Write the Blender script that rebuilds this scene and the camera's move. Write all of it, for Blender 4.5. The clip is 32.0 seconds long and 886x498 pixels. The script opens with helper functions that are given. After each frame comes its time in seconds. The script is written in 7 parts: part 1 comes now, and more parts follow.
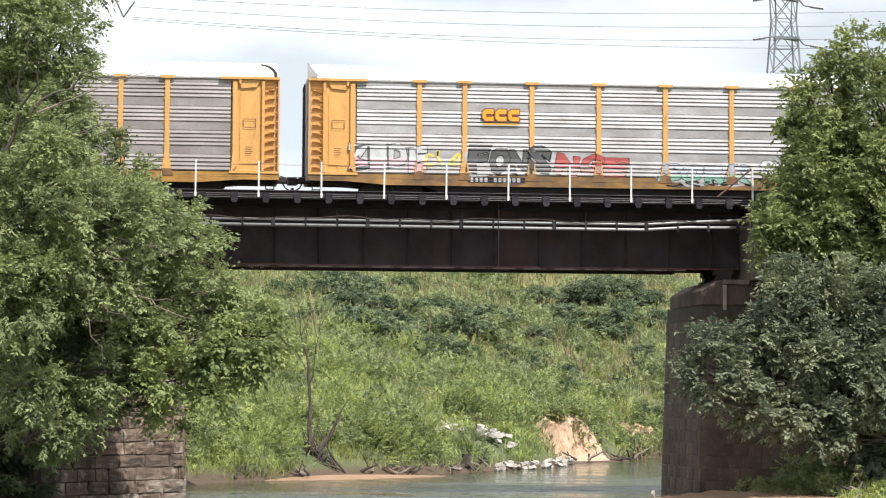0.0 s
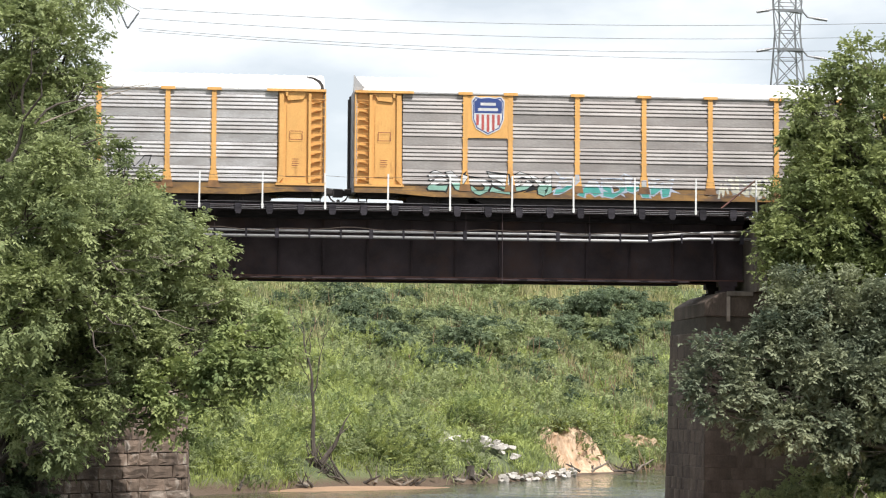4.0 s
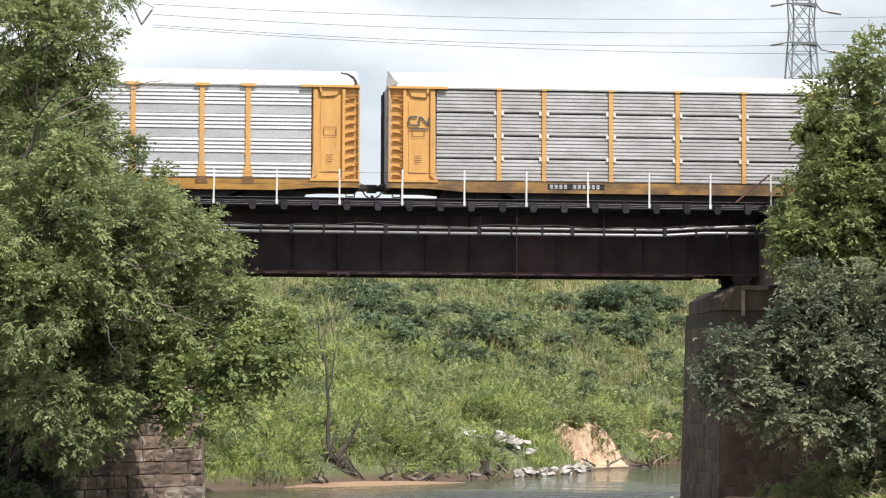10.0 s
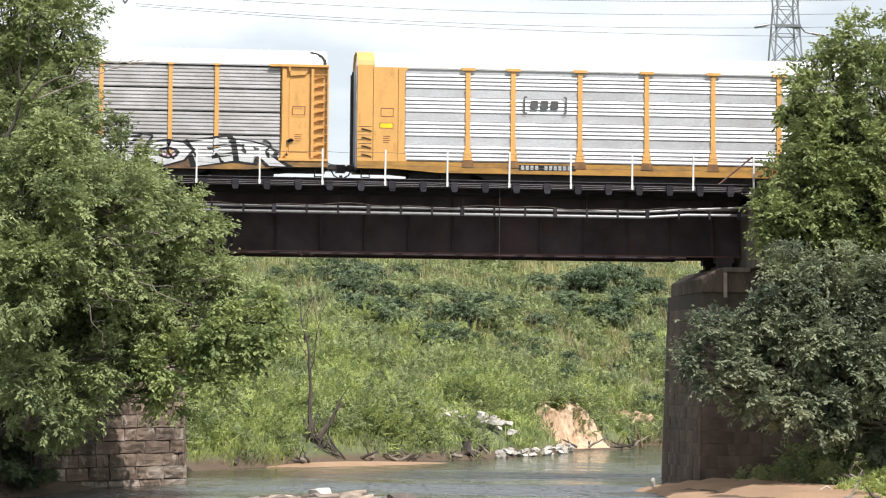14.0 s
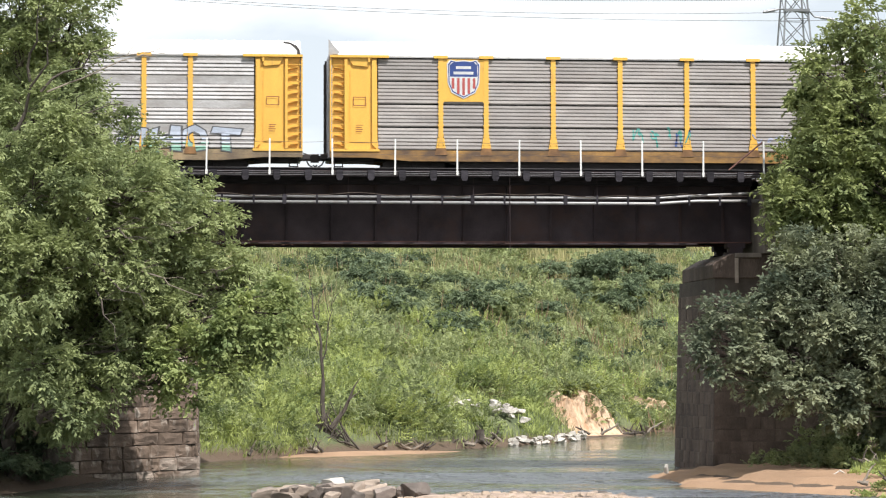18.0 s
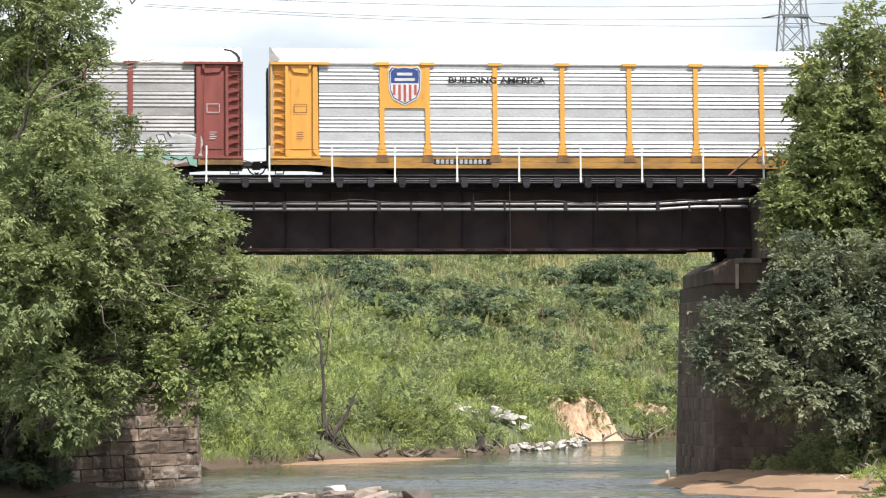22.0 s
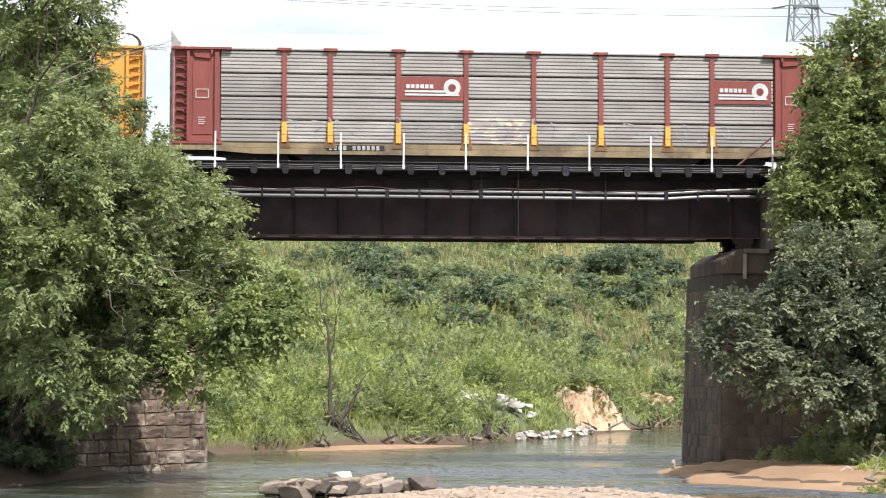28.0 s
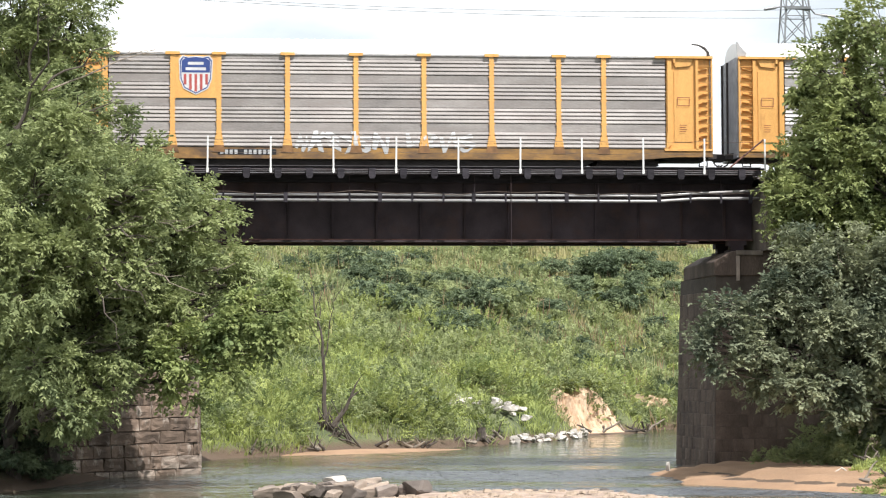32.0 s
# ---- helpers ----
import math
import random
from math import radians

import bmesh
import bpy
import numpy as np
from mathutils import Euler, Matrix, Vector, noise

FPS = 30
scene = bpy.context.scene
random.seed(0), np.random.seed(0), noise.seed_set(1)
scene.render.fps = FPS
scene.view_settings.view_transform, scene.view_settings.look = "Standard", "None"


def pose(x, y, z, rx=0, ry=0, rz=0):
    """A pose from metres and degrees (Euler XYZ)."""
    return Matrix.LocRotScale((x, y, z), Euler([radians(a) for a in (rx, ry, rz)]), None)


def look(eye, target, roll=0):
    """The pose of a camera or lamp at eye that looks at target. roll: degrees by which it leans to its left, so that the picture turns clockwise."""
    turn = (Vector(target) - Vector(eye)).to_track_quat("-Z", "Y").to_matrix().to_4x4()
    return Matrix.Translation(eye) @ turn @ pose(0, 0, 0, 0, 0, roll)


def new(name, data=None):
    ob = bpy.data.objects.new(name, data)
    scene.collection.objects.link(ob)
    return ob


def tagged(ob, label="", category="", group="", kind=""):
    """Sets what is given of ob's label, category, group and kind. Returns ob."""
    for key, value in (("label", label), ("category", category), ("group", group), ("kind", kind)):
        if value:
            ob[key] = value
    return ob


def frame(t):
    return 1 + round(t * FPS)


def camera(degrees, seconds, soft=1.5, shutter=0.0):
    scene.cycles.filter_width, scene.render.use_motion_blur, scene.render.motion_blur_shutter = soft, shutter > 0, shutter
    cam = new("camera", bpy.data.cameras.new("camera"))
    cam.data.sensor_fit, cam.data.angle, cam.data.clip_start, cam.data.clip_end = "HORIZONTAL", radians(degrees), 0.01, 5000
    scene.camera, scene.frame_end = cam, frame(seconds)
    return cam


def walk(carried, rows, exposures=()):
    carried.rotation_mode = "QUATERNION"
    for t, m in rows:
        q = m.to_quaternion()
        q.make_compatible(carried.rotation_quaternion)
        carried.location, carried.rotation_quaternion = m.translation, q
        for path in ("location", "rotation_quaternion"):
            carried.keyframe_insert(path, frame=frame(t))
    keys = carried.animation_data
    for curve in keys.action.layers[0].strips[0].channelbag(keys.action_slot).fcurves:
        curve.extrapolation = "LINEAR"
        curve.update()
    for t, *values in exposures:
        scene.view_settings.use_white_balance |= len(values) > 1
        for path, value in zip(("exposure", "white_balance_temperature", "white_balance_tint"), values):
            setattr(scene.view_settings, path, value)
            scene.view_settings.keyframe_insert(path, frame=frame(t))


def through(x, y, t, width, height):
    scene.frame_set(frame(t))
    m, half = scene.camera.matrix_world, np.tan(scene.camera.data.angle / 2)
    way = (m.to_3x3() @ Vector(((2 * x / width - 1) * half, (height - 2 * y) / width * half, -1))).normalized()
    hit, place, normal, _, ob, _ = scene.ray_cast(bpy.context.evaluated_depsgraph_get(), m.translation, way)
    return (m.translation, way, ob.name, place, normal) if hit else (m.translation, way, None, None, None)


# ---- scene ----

# the camera stands on the river bank and is held by hand: it only turns
EYE = Vector((-9.33, -100.58, 4.2))


def aim(yaw, pitch, roll):
    a, b = radians(yaw), radians(pitch)
    return look(EYE, EYE + Vector((math.sin(a) * math.cos(b), math.cos(a) * math.cos(b), math.sin(b))), roll)


cam = camera(21.0, 32.0, soft=1.15, shutter=0.06)
walk(cam, [(0, aim(5.770, 3.547, 0.35)), (0.5, aim(5.768, 3.632, 0.51)), (1, aim(5.807, 3.673, 0.35)), (1.5, aim(5.828, 3.616, 0.21)),
           (2, aim(5.726, 3.509, 0.27)), (2.5, aim(5.734, 3.562, 0.30)), (3, aim(5.762, 3.653, 0.33)), (3.5, aim(5.686, 3.737, 0.41)),
           (5.5, aim(5.599, 3.972, 0.30)), (6, aim(5.537, 3.927, 0.30)), (6.5, aim(5.556, 3.842, 0.31)), (7, aim(5.487, 3.771, 0.40)),
           (7.5, aim(5.393, 3.767, 0.28)), (8, aim(5.350, 3.760, 0.31)), (8.5, aim(5.369, 3.751, 0.44)), (9, aim(5.354, 3.730, 0.30)),
           (9.5, aim(5.338, 3.735, 0.39)), (10, aim(5.333, 3.699, 0.23)), (10.5, aim(5.346, 3.687, 0.08)), (11, aim(5.451, 3.574, 0.09)),
           (11.5, aim(5.603, 3.487, 0.15)), (12, aim(5.640, 3.397, 0.42)), (12.5, aim(5.811, 3.299, 0.35)), (13, aim(5.750, 3.217, 0.40)),
           (13.5, aim(5.748, 3.234, 0.43)), (14, aim(5.752, 3.237, 0.49)), (14.5, aim(5.783, 3.126, 0.29)), (16.5, aim(5.675, 3.150, -0.14)),
           (17, aim(5.665, 3.089, -0.32)), (17.5, aim(5.575, 3.057, -0.21)), (18, aim(5.494, 2.965, -0.13)), (18.5, aim(5.410, 2.936, -0.20)),
           (19, aim(5.379, 2.938, -0.07)), (19.5, aim(5.357, 2.930, 0.02)), (20, aim(5.373, 2.942, 0.02)), (20.5, aim(5.325, 2.984, -0.12)),
           (21, aim(5.384, 3.045, -0.13)), (21.5, aim(5.438, 3.060, -0.20)), (22, aim(5.489, 3.129, -0.40)), (22.5, aim(5.576, 3.190, -0.32)),
           (23, aim(5.551, 3.143, -0.17)), (23.5, aim(5.537, 3.101, -0.23)), (24, aim(5.528, 3.063, -0.13)), (24.5, aim(5.536, 2.998, -0.10)),
           (25, aim(5.563, 2.888, -0.04)), (25.5, aim(5.517, 2.861, 0.03)), (27.5, aim(5.323, 2.850, 0.13)), (28, aim(5.300, 2.829, 0.15)),
           (28.5, aim(5.299, 2.809, 0.17)), (29, aim(5.367, 2.775, 0.06)), (29.5, aim(5.394, 2.720, 0.03)), (30, aim(5.443, 2.670, 0.09)),
           (30.5, aim(5.432, 2.618, 0.01)), (31, aim(5.411, 2.708, 0.06)), (31.5, aim(5.414, 2.861, 0.03)), (32, aim(5.464, 2.916, -0.22))], exposures=[(0, 0.2), (3, 0.2), (6, 0.05), (9, 0.03), (12, 0.16), (14, 0.2), (17, 0.2), (19, 0.28), (21, 0.26), (23, 0.2), (25, 0.22), (28, 0.34), (32, 0.34)])

# ---- light: high sun over the viewer's shoulder, bright broken cloud ----
SUN = Vector((0.27, -0.50, 0.82)).normalized()
sun = new("sun", bpy.data.lights.new("sun", "SUN"))
sun.data.energy, sun.data.angle, sun.data.color = 5.0, radians(0.5), (1.0, 0.97, 0.945)
sun.matrix_basis = look(SUN * 300, (0, 0, 0))

world = bpy.data.worlds.new("sky")
scene.world = world
world.use_nodes = True
wn, wl = world.node_tree.nodes, world.node_tree.links
wn.clear()
sky = wn.new("ShaderNodeTexSky")
sky.sky_type, sky.sun_disc = "NISHITA", False
sky.dust_density, sky.ozone_density = 0.2, 2.5
sky.sun_elevation, sky.sun_rotation = math.asin(SUN.z), math.atan2(SUN.x, SUN.y)
coord = wn.new("ShaderNodeTexCoord")
stretch = wn.new("ShaderNodeMapping")
stretch.inputs["Scale"].default_value = (1.0, 1.0, 2.6)
puffs = wn.new("ShaderNodeTexNoise")
puffs.inputs["Scale"].default_value, puffs.inputs["Detail"].default_value, puffs.inputs["Roughness"].default_value = 6.5, 7, 0.52
cover = wn.new("ShaderNodeValToRGB")
cover.color_ramp.elements[0].position, cover.color_ramp.elements[1].position = 0.38, 0.60
cover.color_ramp.elements[0].color = (0.60, 0.60, 0.60, 1)
clouds = wn.new("ShaderNodeMixRGB")
clouds.inputs["Color2"].default_value = (13.8, 14.4, 14.9, 1)
glow = wn.new("ShaderNodeBackground")
glow.inputs["Strength"].default_value = 0.071
out = wn.new("ShaderNodeOutputWorld")
wl.new(coord.outputs["Generated"], stretch.inputs["Vector"])
wl.new(stretch.outputs["Vector"], puffs.inputs["Vector"])
wl.new(puffs.outputs["Fac"], cover.inputs["Fac"])
wl.new(cover.outputs["Color"], clouds.inputs["Fac"])
wl.new(sky.outputs["Color"], clouds.inputs["Color1"])
wl.new(clouds.outputs["Color"], glow.inputs["Color"])
wl.new(glow.outputs["Background"], out.inputs["Surface"])

# ---- materials ----
MATS = {}


def surface(name, colour, rough=0.7, metal=0.0, dark=0.75, light=1.15, scale=3.0, fine=40.0, bump=0.15, dirt=None, dirt_at=(0.5, 0.7),
            dirt_scale=1.0, streak=(1, 1, 1), each=0.0, spec=0.5):
    """A two-scale procedural surface: broad patches, fine grain, an optional dirt colour, and a change from object to object."""
    if name in MATS:
        return MATS[name]
    m = bpy.data.materials.new(name)
    m.use_nodes = True
    n, l = m.node_tree.nodes, m.node_tree.links
    b = n["Principled BSDF"]
    b.inputs["Roughness"].default_value, b.inputs["Metallic"].default_value = rough, metal
    b.inputs["Specular IOR Level"].default_value = spec
    tc = n.new("ShaderNodeTexCoord")
    mp = n.new("ShaderNodeMapping")
    mp.inputs["Scale"].default_value = streak
    l.new(tc.outputs["Object"], mp.inputs["Vector"])
    info = n.new("ShaderNodeObjectInfo")
    broad = n.new("ShaderNodeTexNoise")
    broad.noise_dimensions = "4D"
    broad.inputs["Scale"].default_value, broad.inputs["Detail"].default_value = scale, 5
    grain = n.new("ShaderNodeTexNoise")
    grain.inputs["Scale"].default_value, grain.inputs["Detail"].default_value = fine, 3
    shift = n.new("ShaderNodeMath")
    shift.operation = "MULTIPLY"
    shift.inputs[1].default_value = 40.0
    l.new(info.outputs["Random"], shift.inputs[0])
    l.new(shift.outputs[0], broad.inputs["W"])
    l.new(mp.outputs["Vector"], broad.inputs["Vector"])
    l.new(mp.outputs["Vector"], grain.inputs["Vector"])
    ramp = n.new("ShaderNodeValToRGB")
    ramp.color_ramp.elements[0].position, ramp.color_ramp.elements[1].position = 0.3, 0.7
    ramp.color_ramp.elements[0].color = (*[min(1, c * dark) for c in colour], 1)
    ramp.color_ramp.elements[1].color = (*[min(1, c * light) for c in colour], 1)
    l.new(broad.outputs["Fac"], ramp.inputs["Fac"])
    mix = n.new("ShaderNodeMixRGB")
    mix.blend_type = "OVERLAY"
    mix.inputs["Fac"].default_value = 0.35
    l.new(ramp.outputs["Color"], mix.inputs["Color1"])
    l.new(grain.outputs["Fac"], mix.inputs["Color2"])
    last = mix.outputs["Color"]
    if dirt:
        spots = n.new("ShaderNodeTexNoise")
        spots.noise_dimensions = "4D"
        spots.inputs["Scale"].default_value, spots.inputs["Detail"].default_value, spots.inputs["Roughness"].default_value = dirt_scale, 8, 0.65
        l.new(mp.outputs["Vector"], spots.inputs["Vector"])
        l.new(shift.outputs[0], spots.inputs["W"])
        r2 = n.new("ShaderNodeValToRGB")
        r2.color_ramp.elements[0].position, r2.color_ramp.elements[1].position = dirt_at
        l.new(spots.outputs["Fac"], r2.inputs["Fac"])
        m2 = n.new("ShaderNodeMixRGB")
        m2.inputs["Color2"].default_value = (*dirt, 1)
        l.new(r2.outputs["Color"], m2.inputs["Fac"])
        l.new(last, m2.inputs["Color1"])
        last = m2.outputs["Color"]
    if each:
        vary = n.new("ShaderNodeMapRange")
        vary.inputs["To Min"].default_value, vary.inputs["To Max"].default_value = 1 - each, 1 + each
        l.new(info.outputs["Random"], vary.inputs["Value"])
        hsv = n.new("ShaderNodeHueSaturation")
        l.new(vary.outputs["Result"], hsv.inputs["Value"])
        l.new(last, hsv.inputs["Color"])
        last = hsv.outputs["Color"]
    l.new(last, b.inputs["Base Color"])
    if bump:
        bp = n.new("ShaderNodeBump")
        bp.inputs["Strength"].default_value, bp.inputs["Distance"].default_value = bump, 0.03
        l.new(grain.outputs["Fac"], bp.inputs["Height"])
        l.new(bp.outputs["Normal"], b.inputs["Normal"])
    MATS[name] = m
    return m


def leafy(name, colour, through=0.35, vary=0.5, gloss=0.55):
    """Foliage: each leaf its own shade, part of the light passing through."""
    if name in MATS:
        return MATS[name]
    m = bpy.data.materials.new(name)
    m.use_nodes = True
    n, l = m.node_tree.nodes, m.node_tree.links
    b = n["Principled BSDF"]
    b.inputs["Roughness"].default_value = gloss
    b.inputs["Specular IOR Level"].default_value = 0.12
    geo, info, tc = n.new("ShaderNodeNewGeometry"), n.new("ShaderNodeObjectInfo"), n.new("ShaderNodeTexCoord")
    patch = n.new("ShaderNodeTexNoise")
    patch.inputs["Scale"].default_value, patch.inputs["Detail"].default_value, patch.inputs["Roughness"].default_value = 0.5, 5, 0.65
    l.new(tc.outputs["Object"], patch.inputs["Vector"])
    add = n.new("ShaderNodeMath")
    add.operation = "MULTIPLY_ADD"
    l.new(geo.outputs["Random Per Island"], add.inputs[0])
    add.inputs[1].default_value = 0.12
    wide = n.new("ShaderNodeMath")
    wide.operation = "MULTIPLY_ADD"
    wide.inputs[1].default_value, wide.inputs[2].default_value = 2.8, -0.85
    l.new(patch.outputs["Fac"], wide.inputs[0])
    l.new(wide.outputs[0], add.inputs[2])
    tone = n.new("ShaderNodeMath")
    tone.operation = "MULTIPLY_ADD"
    l.new(info.outputs["Random"], tone.inputs[0])
    tone.inputs[1].default_value = 0.35
    l.new(add.outputs[0], tone.inputs[2])
    ramp = n.new("ShaderNodeValToRGB")
    e = ramp.color_ramp.elements
    e[0].position, e[1].position = 0.25, 1.05
    e[0].color = (colour[0] * (1 - vary) * 0.9, colour[1] * (1 - vary), colour[2] * (1 - vary), 1)
    e[1].color = (min(1, colour[0] * (1 + vary * 1.32)), min(1, colour[1] * (1 + vary)), colour[2] * (1 + vary * 0.6), 1)
    l.new(tone.outputs[0], ramp.inputs["Fac"])
    l.new(ramp.outputs["Color"], b.inputs["Base Color"])
    tl = n.new("ShaderNodeBsdfTranslucent")
    l.new(ramp.outputs["Color"], tl.inputs["Color"])
    mx = n.new("ShaderNodeMixShader")
    mx.inputs["Fac"].default_value = through
    l.new(b.outputs["BSDF"], mx.inputs[1])
    l.new(tl.outputs["BSDF"], mx.inputs[2])
    l.new(mx.outputs["Shader"], n["Material Output"].inputs["Surface"])
    MATS[name] = m
    return m


def ground_material():
    m = bpy.data.materials.new("grassy_ground")
    m.use_nodes = True
    n, l = m.node_tree.nodes, m.node_tree.links
    b = n["Principled BSDF"]
    b.inputs["Roughness"].default_value = 0.95
    tc, geo = n.new("ShaderNodeTexCoord"), n.new("ShaderNodeNewGeometry")
    a, c = n.new("ShaderNodeTexNoise"), n.new("ShaderNodeTexNoise")
    a.inputs["Scale"].default_value, a.inputs["Detail"].default_value = 0.18, 9
    c.inputs["Scale"].default_value, c.inputs["Detail"].default_value = 6.0, 6
    for q in (a, c):
        l.new(tc.outputs["Object"], q.inputs["Vector"])
    r = n.new("ShaderNodeValToRGB")
    r.color_ramp.elements[0].position, r.color_ramp.elements[1].position = 0.32, 0.72
    r.color_ramp.elements[0].color, r.color_ramp.elements[1].color = (0.06, 0.08, 0.035, 1), (0.17, 0.185, 0.085, 1)
    l.new(a.outputs["Fac"], r.inputs["Fac"])
    ov = n.new("ShaderNodeMixRGB")
    ov.blend_type, ov.inputs["Fac"].default_value = "OVERLAY", 0.6
    l.new(r.outputs["Color"], ov.inputs["Color1"])
    l.new(c.outputs["Fac"], ov.inputs["Color2"])
    sep = n.new("ShaderNodeSeparateXYZ")
    l.new(geo.outputs["Position"], sep.inputs["Vector"])
    wob = n.new("ShaderNodeMath")
    wob.operation = "MULTIPLY_ADD"
    l.new(c.outputs["Fac"], wob.inputs[0])
    wob.inputs[1].default_value = -0.9
    l.new(sep.outputs["Z"], wob.inputs[2])
    mud = n.new("ShaderNodeMapRange")
    mud.inputs["From Min"].default_value, mud.inputs["From Max"].default_value = -0.15, 0.2
    l.new(wob.outputs[0], mud.inputs["Value"])
    mix = n.new("ShaderNodeMixRGB")
    mix.inputs["Color1"].default_value = (0.11, 0.075, 0.05, 1)
    l.new(mud.outputs["Result"], mix.inputs["Fac"])
    l.new(ov.outputs["Color"], mix.inputs["Color2"])
    l.new(mix.outputs["Color"], b.inputs["Base Color"])
    bp = n.new("ShaderNodeBump")
    bp.inputs["Strength"].default_value, bp.inputs["Distance"].default_value = 0.8, 0.15
    l.new(c.outputs["Fac"], bp.inputs["Height"])
    l.new(bp.outputs["Normal"], b.inputs["Normal"])
    return m


def water_material():
    """Murky water: long ripples that tilt the surface, finer ones on them, calm slicks between; its colour holds
    reflections too.
    """
    m = bpy.data.materials.new("river_water")
    m.use_nodes = True
    n, l = m.node_tree.nodes, m.node_tree.links
    b = n["Principled BSDF"]
    b.inputs["IOR"].default_value = 1.33
    tc = n.new("ShaderNodeTexCoord")

    def waves(sx, sy, detail, rough=0.55):
        mp, q = n.new("ShaderNodeMapping"), n.new("ShaderNodeTexNoise")
        mp.inputs["Scale"].default_value = (sx, sy, 1.0)
        q.inputs["Scale"].default_value, q.inputs["Detail"].default_value, q.inputs["Roughness"].default_value = 1.0, detail, rough
        l.new(tc.outputs["Object"], mp.inputs["Vector"])
        l.new(mp.outputs["Vector"], q.inputs["Vector"])
        return q.outputs["Fac"]

    swell, chop, calm = waves(0.55, 0.33, 4, 0.62), waves(2.2, 1.6, 3), waves(0.05, 0.11, 3)
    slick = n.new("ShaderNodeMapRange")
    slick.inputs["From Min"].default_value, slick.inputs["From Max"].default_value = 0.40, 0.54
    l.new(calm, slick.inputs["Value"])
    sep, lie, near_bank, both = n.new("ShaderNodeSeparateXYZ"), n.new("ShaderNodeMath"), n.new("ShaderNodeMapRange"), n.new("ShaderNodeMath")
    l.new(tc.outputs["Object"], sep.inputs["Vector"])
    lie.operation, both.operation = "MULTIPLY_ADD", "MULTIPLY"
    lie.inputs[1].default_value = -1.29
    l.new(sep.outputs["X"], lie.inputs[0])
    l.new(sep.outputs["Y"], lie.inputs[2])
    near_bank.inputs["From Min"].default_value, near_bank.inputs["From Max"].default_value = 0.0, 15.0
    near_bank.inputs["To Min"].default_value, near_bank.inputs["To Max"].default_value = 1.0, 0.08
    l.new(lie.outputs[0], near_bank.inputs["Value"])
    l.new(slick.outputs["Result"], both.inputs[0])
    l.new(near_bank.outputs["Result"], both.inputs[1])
    rough = n.new("ShaderNodeMapRange")
    rough.inputs["To Min"].default_value, rough.inputs["To Max"].default_value = 0.05, 0.3
    l.new(both.outputs[0], rough.inputs["Value"])
    l.new(rough.outputs["Result"], b.inputs["Roughness"])
    amount = n.new("ShaderNodeMapRange")
    amount.inputs["To Min"].default_value, amount.inputs["To Max"].default_value = 0.12, 1.0
    l.new(both.outputs[0], amount.inputs["Value"])
    # reflections put into the base colour: dark bank in slicks, pale sky on ripples
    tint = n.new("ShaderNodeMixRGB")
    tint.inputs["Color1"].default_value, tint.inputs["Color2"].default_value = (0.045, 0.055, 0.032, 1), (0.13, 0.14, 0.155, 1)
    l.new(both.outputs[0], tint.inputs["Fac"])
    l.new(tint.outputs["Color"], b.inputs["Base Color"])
    normal = None
    for height, dist in ((swell, 3.0), (chop, 0.3)):
        bp = n.new("ShaderNodeBump")
        bp.inputs["Distance"].default_value = dist
        l.new(amount.outputs["Result"], bp.inputs["Strength"])
        l.new(height, bp.inputs["Height"])
        if normal:
            l.new(normal, bp.inputs["Normal"])
        normal = bp.outputs["Normal"]
    l.new(normal, b.inputs["Normal"])
    return m


# ---- mesh helpers ----
def box(bm, x0, x1, y0, y1, z0, z1):
    v = [bm.verts.new(p) for p in ((x0, y0, z0), (x1, y0, z0), (x1, y1, z0), (x0, y1, z0), (x0, y0, z1), (x1, y0, z1), (x1, y1, z1), (x0, y1, z1))]
    for f in ((3, 2, 1, 0), (4, 5, 6, 7), (0, 1, 5, 4), (1, 2, 6, 5), (2, 3, 7, 6), (3, 0, 4, 7)):
        bm.faces.new([v[i] for i in f])
    return v


def tube(bm, a, b, r0, r1=None, sides=8):
    """A tapered round bar from a to b with closed ends."""
    a, b = Vector(a), Vector(b)
    r1 = r0 if r1 is None else r1
    q = (b - a).to_track_quat("Z", "Y")
    rings = []
    for p, r in ((a, r0), (b, r1)):
        rings.append([bm.verts.new(p + q @ Vector((r * math.cos(2 * math.pi * i / sides), r * math.sin(2 * math.pi * i / sides), 0))) for i in range(sides)])
    for i in range(sides):
        bm.faces.new((rings[0][i], rings[0][(i + 1) % sides], rings[1][(i + 1) % sides], rings[1][i]))
    bm.faces.new(rings[0][::-1])
    bm.faces.new(rings[1])


def pipe(bm, pts, r0, r1=None, sides=6):
    """One continuous tapered bar along a line of points."""
    pts = [Vector(p) for p in pts]
    r1 = r0 if r1 is None else r1
    rings, last = [], len(pts) - 1
    for i, p in enumerate(pts):
        d = (pts[min(i + 1, last)] - pts[max(i - 1, 0)])
        q, r = d.to_track_quat("Z", "Y"), r0 + (r1 - r0) * i / last
        rings.append([bm.verts.new(p + q @ Vector((r * math.cos(2 * math.pi * k / sides), r * math.sin(2 * math.pi * k / sides), 0))) for k in range(sides)])
    for a, b in zip(rings, rings[1:]):
        for k in range(sides):
            bm.faces.new((a[k], a[(k + 1) % sides], b[(k + 1) % sides], b[k]))
    bm.faces.new(rings[0][::-1])
    bm.faces.new(rings[-1])


